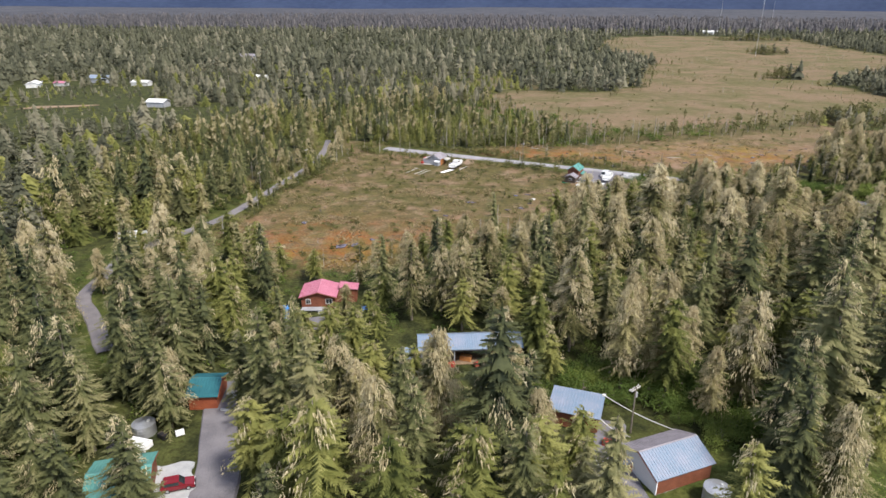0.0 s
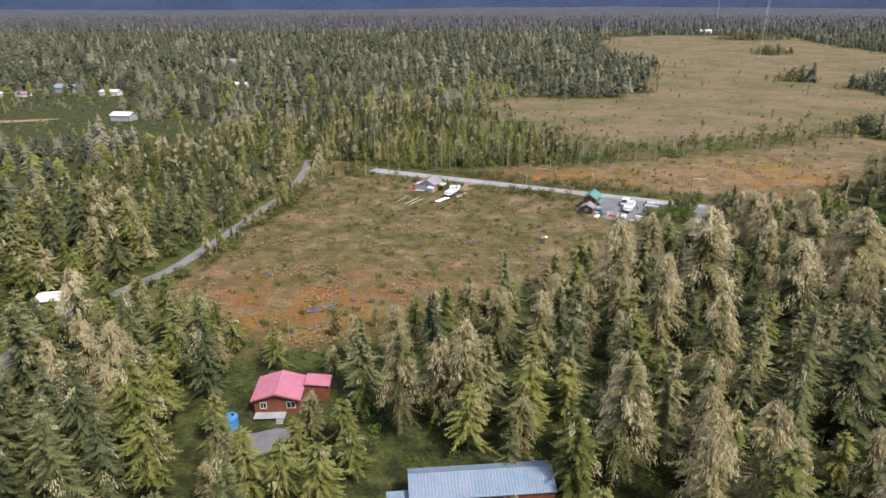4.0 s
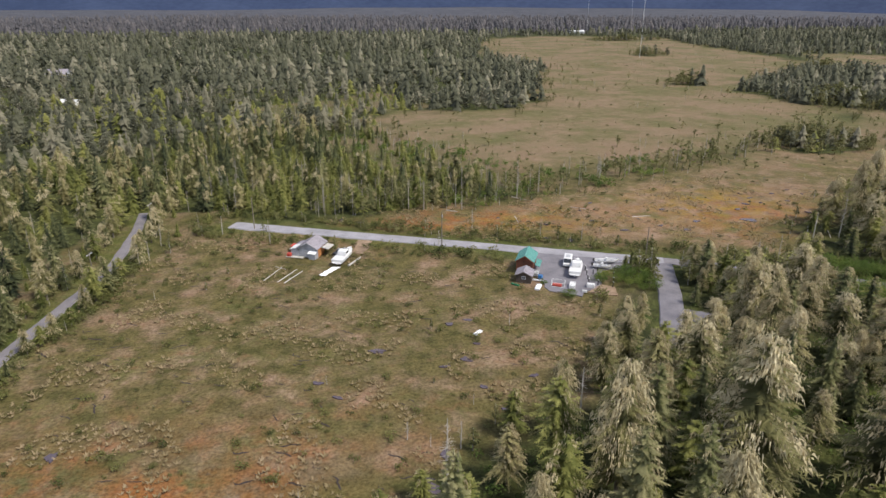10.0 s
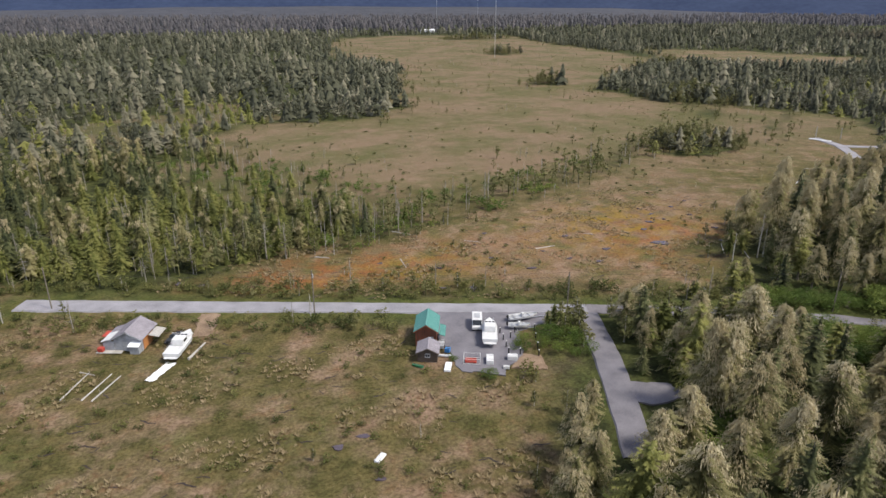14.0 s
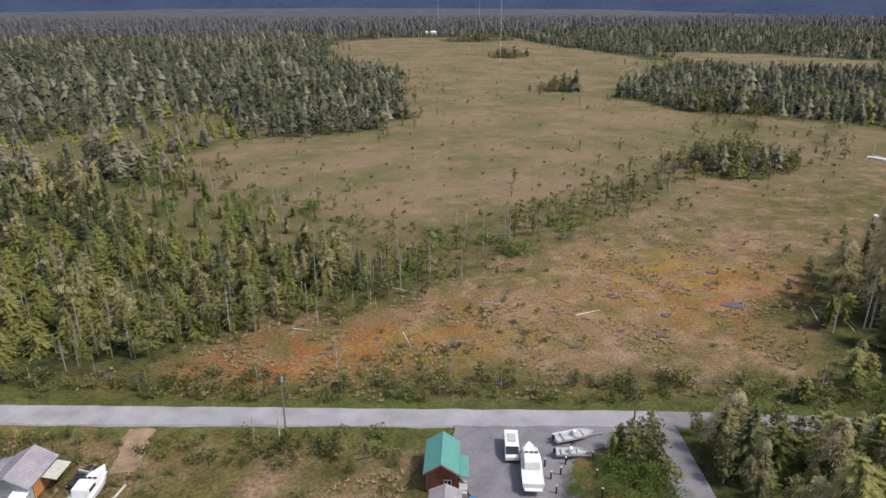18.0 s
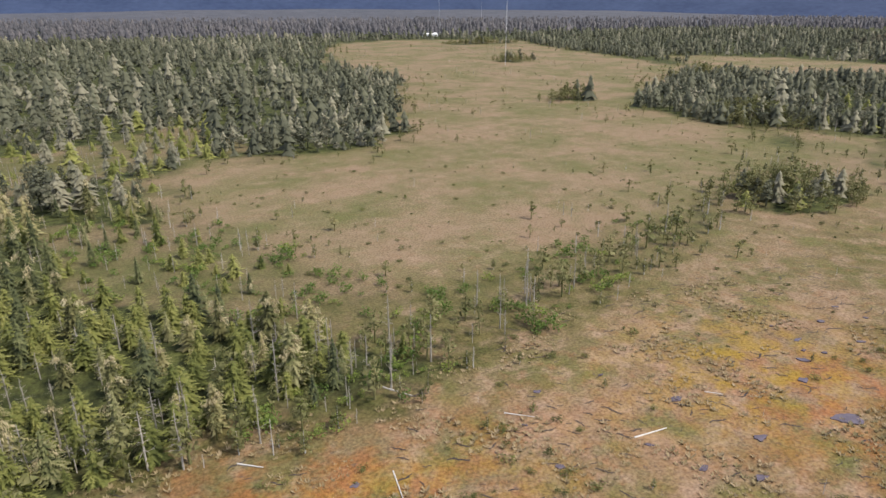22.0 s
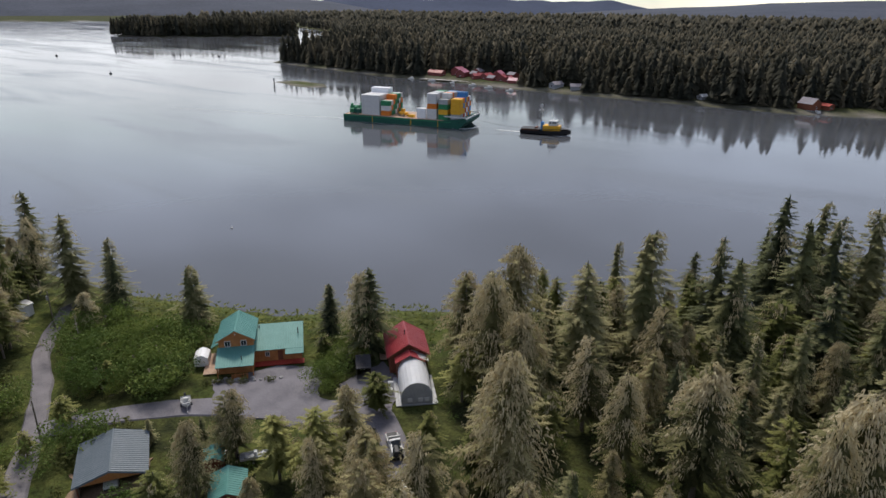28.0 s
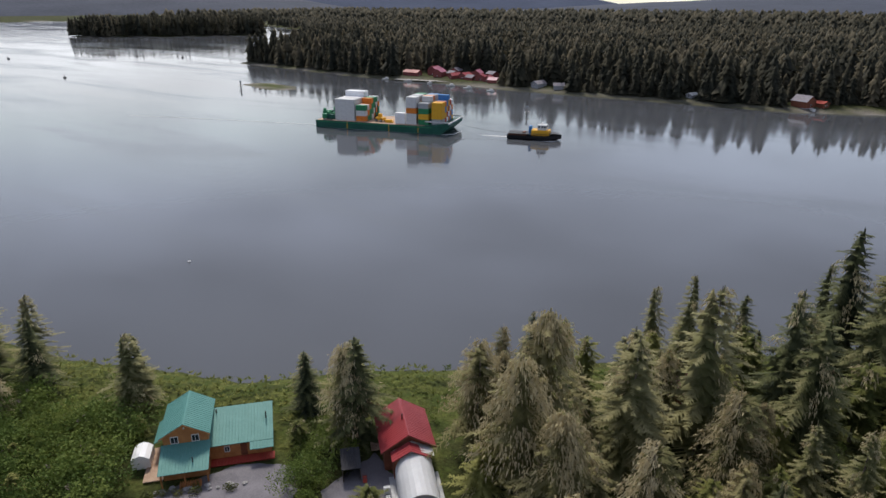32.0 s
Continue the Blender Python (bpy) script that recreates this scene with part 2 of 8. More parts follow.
M["carred"] = material("dark_red_car_paint", (0.16, 0.008, 0.014), (0.20, 0.012, 0.02), 0.8, 0.25, bump=0, spec=0.6)
M["yellow"] = material("yellow_paint", (0.68, 0.34, 0.02), (0.82, 0.46, 0.04), 0.8, 0.5, bump=0.03)
M["orangep"] = material("orange_paint", (0.60, 0.16, 0.02), (0.75, 0.25, 0.04), 0.8, 0.5, bump=0.03)
M["bluep"] = material("blue_paint", (0.04, 0.16, 0.42), (0.08, 0.28, 0.58), 0.8, 0.5, bump=0.03)
M["greenp"] = material("green_paint", (0.02, 0.17, 0.07), (0.04, 0.26, 0.12), 0.8, 0.5, bump=0.03)
M["black"] = material("black_paint", (0.01, 0.01, 0.012), (0.03, 0.03, 0.034), 0.8, 0.5, bump=0.03)
M["greyp"] = material("grey_paint", (0.30, 0.31, 0.32), (0.45, 0.46, 0.47), 0.8, 0.5, bump=0.03)
M["peat"] = material("wet_black_peat", (0.022, 0.017, 0.016), (0.055, 0.042, 0.036), 1.5, 0.75, bump=0.1)
M["poolwater"] = material("peaty_pool_water", (0.06, 0.048, 0.058), (0.12, 0.095, 0.11), 0.8, 0.16, bump=0.02, spec=0.5)


# ---- building blocks ----
def link(name, me, mat, parent=None, label="", at=None):
    if mat is not None:
        me.materials.append(mat)
    ob = new(name, me)
    if parent is not None:
        ob.parent = parent
    if at is not None:
        ob.matrix_basis = at
    if label:
        ob["label"] = label
    return ob


def part(name, bm, mat, parent=None, label="", at=None):
    me = bpy.data.meshes.new(name)
    bm.normal_update()
    bm.to_mesh(me)
    bm.free()
    return link(name, me, M[mat], parent, label, at)


def thing(name, m, label, category, group=""):
    ob = new(name)
    ob.empty_display_size = 0.5
    ob.matrix_basis = m
    return tagged(ob, label, category, group)


def box(x0, x1, y0, y1, z0, z1, bm=None, bevel=0.0, m=None):
    bm = bm or bmesh.new()
    vs = [bm.verts.new((x, y, z)) for z in (z0, z1) for y in (y0, y1) for x in (x0, x1)]
    fs = [bm.faces.new([vs[i] for i in q]) for q in ((0, 2, 3, 1), (4, 5, 7, 6), (0, 1, 5, 4), (2, 6, 7, 3), (0, 4, 6, 2), (1, 3, 7, 5))]
    if bevel:
        es = {e for f in fs for e in f.edges}
        made = bmesh.ops.bevel(bm, geom=list(es), offset=bevel, segments=1, affect="EDGES")
        vs = list({v for f in made["faces"] for v in f.verts} | {v for v in vs if v.is_valid})
    if m is not None:
        bmesh.ops.transform(bm, matrix=m, verts=vs)
    return bm


def tube(p, q, r0, r1, n=6, bm=None):
    bm = bm or bmesh.new()
    p, q = Vector(p), Vector(q)
    m = (q - p).to_track_quat("Z", "Y").to_matrix()
    rings = []
    for c, r in ((p, r0), (q, r1)):
        rings.append([bm.verts.new(c + m @ Vector((r * math.cos(6.28318 * k / n), r * math.sin(6.28318 * k / n), 0))) for k in range(n)])
    for k in range(n):
        bm.faces.new((rings[0][k], rings[0][(k + 1) % n], rings[1][(k + 1) % n], rings[1][k]))
    bm.faces.new(rings[0][::-1])
    bm.faces.new(rings[1])
    return bm


def prism(points, z0, z1, bm=None):
    """An upright block over a ground plan."""
    bm = bm or bmesh.new()
    a = [bm.verts.new((x, y, z0)) for x, y in points]
    b = [bm.verts.new((x, y, z1)) for x, y in points]
    k = len(points)
    for i in range(k):
        bm.faces.new((a[i], a[(i + 1) % k], b[(i + 1) % k], b[i]))
    bm.faces.new(a[::-1])
    bm.faces.new(b)
    return bm


def profile(points, x0, x1, bm=None, taper=None):
    """A side outline (y, z) drawn out from x0 to x1."""
    bm = bm or bmesh.new()
    a = [bm.verts.new((x0, y, z)) for y, z in points]
    b = [bm.verts.new((x1, y, z)) for y, z in points]
    k = len(points)
    for i in range(k):
        bm.faces.new((a[i], a[(i + 1) % k], b[(i + 1) % k], b[i]))
    bm.faces.new(a[::-1])
    bm.faces.new(b)
    bmesh.ops.recalc_face_normals(bm, faces=bm.faces)
    return bm


def sheet(V, T, name, tone=None):
    """A mesh of triangles from arrays."""
    V, T = np.asarray(V, dtype=np.float32), np.asarray(T, dtype=np.int32)
    me = bpy.data.meshes.new(name)
    me.vertices.add(len(V))
    me.vertices.foreach_set("co", V.ravel())
    me.loops.add(len(T) * 3)
    me.loops.foreach_set("vertex_index", T.ravel())
    me.polygons.add(len(T))
    me.polygons.foreach_set("loop_start", np.arange(0, len(T) * 3, 3, dtype=np.int32))
    if tone is not None:
        me.attributes.new("tone", "FLOAT", "POINT").data.foreach_set("value", np.asarray(tone, dtype=np.float32))
    me.update(calc_edges=True)
    return me


def inside(poly, x, y):
    x, y = np.asarray(x, float), np.asarray(y, float)
    r = np.zeros(x.shape, bool)
    for (ax, ay), (bx, by) in zip(poly, poly[1:] + poly[:1]):
        with np.errstate(divide="ignore", invalid="ignore"):
            r ^= ((ay > y) != (by > y)) & (x < (bx - ax) * (y - ay) / (by - ay) + ax)
    return r


def off_line(line, x, y):
    """Distance from a bent line."""
    x, y = np.asarray(x, float), np.asarray(y, float)
    best = np.full(x.shape, 1e9)
    for (ax, ay), (bx, by) in zip(line, line[1:]):
        dx, dy = bx - ax, by - ay
        s = np.clip(((x - ax) * dx + (y - ay) * dy) / (dx * dx + dy * dy), 0, 1)
        best = np.minimum(best, np.hypot(x - ax - s * dx, y - ay - s * dy))
    return best


# ---- the plan ----
WATER_Z = -3.0
NEAR_SHORE = [(2600, 120), (1700, 90), (1300, 130), (1210, 55), (1157, 50), (1050, 112), (985, 146), (900, 165), (840, 250), (800, 300), (690, 300), (590, 290), (495, 262), (405, 243), (376, 231), (337, 217), (312, 206), (285, 196), (268, 185), (250, 175), (240, 170),
              (205, 164), (182, 155), (166, 150), (150, 134), (137, 126), (101, 98), (55, 62), (0, 38), (-60, 25), (-180, 0), (-500, -80), (-1500, -300), (-3600, -600)]
FAR_SHORE = [(-3600, -900), (-1500, -560), (-500, -390), (-200, -330), (0, -290), (67, -273), (118, -255), (212, -256), (320, -256), (404, -266), (492, -266), (590, -286), (678, -297),
             (690, -330), (705, -420), (830, -580), (1000, -740), (1200, -930), (1900, -1350), (2200, -1250), (2330, -1040), (2420, -850), (2700, -700), (3600, -500), (3600, 100)]
WATER = NEAR_SHORE + FAR_SHORE
ISLAND = [(1400, -505), (1330, -520), (1230, -620), (1130, -750), (1180, -800), (1300, -720), (1420, -600)]
ISLET = [(528, -168), (500, -158), (476, -152), (464, -164), (480, -180), (512, -184)]
MAIN_ROAD = [(-27, 302), (8, 286), (57, 263.5), (90, 248.5), (115, 236), (136, 223), (149, 213.3), (163, 204), (176, 196.5), (186, 192.5), (195, 186), (206, 176)]
SIDE_ROAD = [(-57, 320), (-55, 302), (-54.5, 270), (-60.5, 241), (-65, 216), (-70, 195), (-77, 182), (-86, 166), (-84, 137), (-76, 127), (-66, 112)]
DRIVE = [(88.5, 247), (84, 236), (80, 227), (74, 215.5), (67, 202.5)]
HOUSE_DRIVE = [(162, 204), (156.5, 195), (150, 187.5), (140, 179.5), (130, 174.5), (122, 168)]
BACK_DRIVE = [(126, 168), (121, 167), (116.6, 171), (110.7, 175.6), (107.5, 179)]
FRONT_DRIVE = [(-40, 101), (-37.5, 94), (-35.5, 86), (-33, 79), (-31, 66), (-28, 55)]
YARD_DRIVE = [(28, 90), (25.5, 83), (25, 77), (26, 68), (30, 58)]
PATH = [(311, 364), (306, 347), (295, 333), (287, 324)]
PATH_FORK = [(306, 345), (316, 338), (330, 330)]
BOG_A = [(-70, 186), (-61, 172), (-38, 158), (-22, 150), (-13, 155), (5, 172), (26, 184), (45, 198), (57, 205), (67, 220), (74, 233), (86, 246), (40, 272), (-20, 300), (-45, 290), (-53, 265), (-61, 232)]
BOG_B = [(-10, 300), (58, 268), (124, 240), (129, 246), (142, 259), (173, 281), (220, 288), (260, 305), (299, 323), (326, 339), (387, 390), (374, 422), (345, 470), (300, 420),
         (240, 400), (170, 352), (127, 335), (100, 327), (77, 318), (48, 311), (16, 308)]
BOG_C = [(178, 362), (128, 351), (82, 352), (60, 382), (41, 424), (29, 486), (45, 527), (86, 514), (134, 515), (160, 548), (234, 764), (241, 1040), (331, 1352), (480, 1420), (671, 1345), (609, 1054),
         (600, 908), (534, 690), (470, 702), (330, 555), (338, 496), (375, 433), (300, 385), (240, 380)]
BOG_D = [(480, 690), (540, 655), (640, 600), (800, 650), (760, 830), (660, 930), (590, 800)]
CLUMPS = [(238, 374, 28, 17), (312, 616, 22, 9), (432, 915, 24, 12), (505, 690, 36, 16), (360, 500, 26, 34), (560, 1250, 60, 14)]
YARDS = [[(163, 199), (150, 190), (143, 183), (136, 187), (128, 192), (124, 182), (127, 172), (134, 170), (143, 162), (150, 168), (153, 180)],
         [(134, 212), (142, 212), (150, 203), (144, 195), (134, 199)], [(163, 172), (157, 181), (148, 178), (138, 166), (150, 156), (163, 162)], [(136, 150), (128, 166), (117, 172), (114, 160), (124, 146)],
         [(-50, 66), (-30, 66), (-32, 98), (-37, 101), (-44, 93), (-48, 89), (-52, 82)], [(20, 62), (42, 66), (44, 84), (34, 92), (14, 96), (13, 86), (22, 82)], [(-34, 143), (-18, 143), (-15, 128), (-24, 120), (-36, 128)],
         [(-9, 106), (-8, 116), (9, 116), (9, 104)], [(48, 262), (84, 248), (70, 226), (56, 230), (46, 240)], [(70, 204), (84, 205), (86, 220), (76, 224)], [(-95, 155), (-80, 150), (-78, 182), (-92, 186)],
         [(-266, 422), (-231, 423), (-167, 414), (-180, 448), (-250, 452), (-283, 451)], [(-335, 520), (-300, 532), (-268, 550), (-230, 528), (-225, 545), (-270, 570), (-335, 545)]]
SPARSE = [[(11, 440), (29, 432), (51, 426), (65, 394), (81, 359), (101, 353), (128, 362), (171, 377), (186, 369), (170, 350), (119, 325), (82, 318), (61, 337), (45, 357), (26, 372), (14, 378), (8, 410), (0, 440)],
          [(1, 490), (39, 520), (58, 527), (80, 528), (67, 594), (41, 616), (16, 574), (-25, 560), (-60, 520), (-30, 480)], [(-61, 240), (-53, 265), (-45, 290), (-20, 300), (-26, 316), (-60, 322), (-74, 280), (-76, 236)],
          [(160, 548), (234, 764), (241, 1040), (225, 1040), (205, 764), (150, 590)]]
MEADOW = [(206, 166), (182, 157), (166, 152), (150, 136), (137, 128), (125, 138), (140, 152), (160, 162), (176, 176), (196, 180)]


def wet(x, y):
    return inside(WATER, x, y) & ~inside(ISLAND, x, y) & ~inside(ISLET, x, y)


def ragged(x, y):
    """Bends the drawn outlines of the bog into uneven ones, more so far off."""
    x, y = np.asarray(x, float), np.asarray(y, float)
    amp = 2.0 + 20.0 * np.clip((y - 340) / 220, 0, 1)
    d = np.array([(noise.noise((p * 0.016, q * 0.016, 51.0)) + 0.6 * noise.noise((p * 0.05, q * 0.05, 52.0)), noise.noise((p * 0.016, q * 0.016, 53.0)) + 0.6 * noise.noise((p * 0.05, q * 0.05, 54.0))) for p, q in zip(x.ravel(), y.ravel())]).reshape(-1, 2)
    return x + amp * d[:, 0].reshape(x.shape), y + amp * d[:, 1].reshape(y.shape)


def open_ground(x, y, bend=True):
    x, y = ragged(x, y) if bend else (x, y)
    r = inside(BOG_A, x, y) | inside(BOG_B, x, y) | inside(BOG_C, x, y) | inside(BOG_D, x, y)
    for cx, cy, a, b in CLUMPS:
        r &= ((np.asarray(x) - cx) / a) ** 2 + ((np.asarray(y) - cy) / b) ** 2 > 1
    return r


def cleared(x, y, pad=0.0):
    r = np.zeros(np.shape(x), bool)
    for line, half in ((MAIN_ROAD, 4.5), (SIDE_ROAD, 2.4), (DRIVE, 3.5), (HOUSE_DRIVE, 4.5), (FRONT_DRIVE, 4.5), (YARD_DRIVE, 4.5), (PATH, 3.5), (PATH_FORK, 3), (BACK_DRIVE, 3.5)):
        r |= off_line(line, x, y) < half + pad
    for yard in YARDS:
        r |= inside(yard, x, y)
    return r | inside(MEADOW, x, y)


# ---- ground and water ----
def spread(lo, a, b, hi, fine, coarse):
    mid = np.arange(a, b + 0.01, fine)
    left, right, s = [], [], fine
    v = a
    while v > lo:
        s = min(s * 1.03, coarse)
        v -= s
        left.append(v)
    s, v = fine, b
    while v < hi:
        s = min(s * 1.03, coarse)
        v += s
        right.append(v)
    return np.array(left[::-1] + list(mid) + right)


gx, gy = spread(-4300, -130, 240, 4300, 2.5, 160), spread(-3800, 20, 420, 4600, 2.5, 160)
GX, GY = np.meshgrid(gx, gy)
flat_x, flat_y = GX.ravel(), GY.ravel()
w_in = wet(flat_x, flat_y)
shore_d = np.minimum(np.minimum(off_line(NEAR_SHORE, flat_x, flat_y), off_line(FAR_SHORE, flat_x, flat_y)), np.minimum(off_line(ISLAND + ISLAND[:1], flat_x, flat_y), off_line(ISLET + ISLET[:1], flat_x, flat_y)))
gz = np.where(w_in, -3.0 - np.minimum(shore_d * 0.12, 3.0), -3.0 + 3.0 * np.clip(shore_d / 12.0, 0, 1) ** 0.7)
rough_d = np.array([noise.noise(Vector((a * 0.11, b * 0.11, 0.3))) for a, b in zip(flat_x, flat_y)])
gz = gz + np.where(w_in, 0, rough_d * 0.22 * np.clip(shore_d / 10, 0, 1))
gz = np.where(inside(ISLET, flat_x, flat_y), np.minimum(gz, -2.3), gz)
nx, ny = len(gx), len(gy)
idx = np.arange(nx * ny).reshape(ny, nx)
a, b, c, d = idx[:-1, :-1].ravel(), idx[:-1, 1:].ravel(), idx[1:, 1:].ravel(), idx[1:, :-1].ravel()
ground_me = sheet(np.stack([flat_x, flat_y, gz], 1), np.concatenate([np.stack([a, b, c], 1), np.stack([a, c, d], 1)]), "ground")
near_road = np.minimum(off_line(MAIN_ROAD, flat_x, flat_y), off_line(SIDE_ROAD, flat_x, flat_y))
wob = np.array([noise.noise((a * 0.035, b * 0.035, 7.0)) + 0.5 * noise.noise((a * 0.11, b * 0.11, 5.0)) for a, b in zip(flat_x, flat_y)])
rag_x, rag_y = ragged(flat_x, flat_y)
bog_edge = np.full(flat_x.shape, 1e9)
for p in (BOG_A, BOG_B, BOG_C, BOG_D):
    bog_edge = np.minimum(bog_edge, off_line(p + p[:1], rag_x, rag_y))
signed = np.where(open_ground(rag_x, rag_y, False), bog_edge, -bog_edge)
bog_w = np.clip(0.5 + (signed + 9 * wob) / 9, 0, 1)
fen = np.exp(-((signed + 6 * wob - 2) / 9) ** 2)
fen = np.maximum(fen, (0.35 + 0.6 * np.clip((flat_y - 175) / 35, 0, 1)) * inside(BOG_A, flat_x, flat_y))
for cx, cy, cr in ((-45, 215, 18), (5, 195, 14), (235, 320, 55), (330, 380, 70), (58, 216, 16)):
    fen = np.maximum(fen, 0.9 * np.exp(-((flat_x - cx) ** 2 + (flat_y - cy) ** 2) / cr ** 2))
for p in SPARSE:
    fen = np.maximum(fen, inside(p, flat_x, flat_y) * 0.95)
    bog_w = np.maximum(bog_w, inside(p, flat_x, flat_y) * 0.8)
lush = np.clip(1 - near_road / 11.0, 0, 1) * 0.9
lush = np.maximum(lush, inside(MEADOW, flat_x, flat_y) * 0.95)
lush = np.maximum(lush, (inside(ISLET, flat_x, flat_y) | ((shore_d < 25) & ~w_in & (flat_y > 0) & (flat_x < 1000))) * 0.8)
for yard in YARDS[:4]:
    lush = np.maximum(lush, inside(yard, flat_x, flat_y) * 0.7)
stony = np.clip(1 - shore_d / 7.0, 0, 1) * ((flat_y < 0) | (flat_x > 900))
rusty = np.exp(-(((flat_x + 30) / 45) ** 2 + ((flat_y - 172) / 24) ** 2)) + 0.9 * np.exp(-(((flat_x - 40) / 45) ** 2 + ((flat_y - 292) / 16) ** 2)) + 0.8 * np.exp(-(((flat_x - 140) / 28) ** 2 + ((flat_y - 278) / 20) ** 2))
gold_d = np.exp(-(((flat_x - 134) / 26) ** 2 + ((flat_y - 294) / 20) ** 2)) + 0.7 * np.exp(-(((flat_x - 60) / 30) ** 2 + ((flat_y - 285) / 12) ** 2)) + 0.8 * np.exp(-(((flat_x + 20) / 40) ** 2 + ((flat_y - 165) / 12) ** 2))
for key, value in (("bog", bog_w), ("lush", lush), ("stony", stony), ("rusty", rusty), ("fen", fen), ("gold", gold_d), ("wide", np.clip((flat_y - 325) / 60, 0, 1))):
    ground_me.attributes.new(key, "FLOAT", "POINT").data.foreach_set("value", value.astype(np.float32))
ground_me.polygons.foreach_set("use_smooth", np.ones(len(ground_me.polygons), bool))


def ground_material():
    m = bpy.data.materials.new("bog_and_forest_floor")
    m.use_nodes = True
    n, l = m.node_tree.nodes, m.node_tree.links
    b = n["Principled BSDF"]
    b.inputs["Roughness"].default_value, b.inputs["Specular IOR Level"].default_value = 0.95, 0.1
    tc = n.new("ShaderNodeTexCoord")

    def noi(scale, detail=5.0, rough=0.6, off=0.0):
        t = socket(m, "ShaderNodeTexNoise", Scale=scale, Detail=detail, Roughness=rough)
        mp = n.new("ShaderNodeMapping")
        mp.inputs["Location"].default_value = (off, off * 0.7, 0)
        l.new(tc.outputs["Object"], mp.inputs["Vector"])
        l.new(mp.outputs["Vector"], t.inputs["Vector"])
        return t.outputs["Fac"]

    def ramp(fac, p0, p1):
        r = n.new("ShaderNodeMapRange")
        r.inputs["From Min"].default_value, r.inputs["From Max"].default_value = p0, p1
        l.new(fac, r.inputs["Value"])
        return r.outputs["Result"]

    def mix(fac, one, two):
        x = n.new("ShaderNodeMix")
        x.data_type = "RGBA"
        for s, v in ((x.inputs["Factor"], fac), (x.inputs["A"], one), (x.inputs["B"], two)):
            if isinstance(v, tuple):
                s.default_value = (*v, 1)
            elif isinstance(v, float):
                s.default_value = v
            else:
                l.new(v, s)
        return x.outputs["Result"]

    def times(p, q):
        x = n.new("ShaderNodeMath")
        x.operation = "MULTIPLY"
        for s, v in zip(x.inputs, (p, q)):
            if isinstance(v, float):
                s.default_value = v
            else:
                l.new(v, s)
        return x.outputs[0]

    def attr(name):
        x = n.new("ShaderNodeAttribute")
        x.attribute_name = name
        return x.outputs["Fac"]

    tan, olive = (0.228, 0.155, 0.098), (0.118, 0.107, 0.044)
    col = mix(ramp(noi(0.03, 4.0, 0.6), 0.44, 0.60), tan, olive)
    col = mix(times(ramp(noi(0.16, 5.0, 0.65, 31.0), 0.46, 0.62), 0.8), col, (0.305, 0.215, 0.148))
    col = mix(times(ramp(noi(0.075, 5.0, 0.6, 77.0), 0.50, 0.64), 0.8), col, (0.112, 0.115, 0.036))
    col = mix(times(ramp(noi(0.32, 5.0, 0.65, 47.0), 0.52, 0.66), 0.65), col, (0.205, 0.115, 0.06))
    rust = times(ramp(noi(0.13, 6.0, 0.7, 11.0), 0.42, 0.58), attr("rusty"))
    col = mix(rust, col, (0.27, 0.105, 0.036))
    gold = times(ramp(noi(0.14, 6.0, 0.7, 55.0), 0.44, 0.58), attr("gold"))
    col = mix(times(gold, 0.85), col, (0.27, 0.175, 0.026))
    damp = ramp(noi(0.45, 5.0, 0.7, 91.0), 0.60, 0.68)
    col = mix(times(damp, 0.7), col, (0.095, 0.07, 0.062))
    sedge = mix(ramp(noi(0.22, 5.0, 0.65, 19.0), 0.4, 0.62), (0.066, 0.064, 0.021), (0.138, 0.116, 0.044))
    col = mix(times(attr("fen"), ramp(noi(0.1, 5.0, 0.65, 23.0), 0.38, 0.56)), col, sedge)
    plain = mix(ramp(noi(0.02, 6.0, 0.65, 61.0), 0.44, 0.57), (0.205, 0.153, 0.095), (0.112, 0.114, 0.045))
    col = mix(times(attr("wide"), 0.65), col, plain)
    floor = mix(ramp(noi(0.25, 5.0), 0.4, 0.65), (0.032, 0.038, 0.015), (0.088, 0.098, 0.031))
    col = mix(attr("bog"), floor, col)
    green = mix(ramp(noi(0.3, 5.0, 0.6, 5.0), 0.4, 0.65), (0.06, 0.085, 0.02), (0.135, 0.15, 0.04))
    col = mix(times(attr("lush"), ramp(noi(0.2, 4.0, 0.6, 9.0), 0.25, 0.55)), col, green)
    col = mix(attr("stony"), col, (0.26, 0.24, 0.215))
    tuft = ramp(noi(1.6, 5.0, 0.7, 3.0), 0.36, 0.6)
    dark = mix(tuft, (0.42, 0.39, 0.38), (1.08, 1.08, 1.08))
    x = n.new("ShaderNodeMix")
    x.data_type, x.blend_type = "RGBA", "MULTIPLY"
    x.inputs["Factor"].default_value = 0.8
    l.new(col, x.inputs["A"])
    l.new(dark, x.inputs["B"])
    l.new(x.outputs["Result"], b.inputs["Base Color"])
    bp = socket(m, "ShaderNodeBump", Strength=0.6, Distance=0.5)
    l.new(noi(1.1, 6.0, 0.7, 3.0), bp.inputs["Height"])
    l.new(bp.outputs["Normal"], b.inputs["Normal"])
    return m


M["ground"] = ground_material()
ground = tagged(link("ground", ground_me, M["ground"]), "brown and green bog, forest floor and grassy shore", "ground", kind="structure")


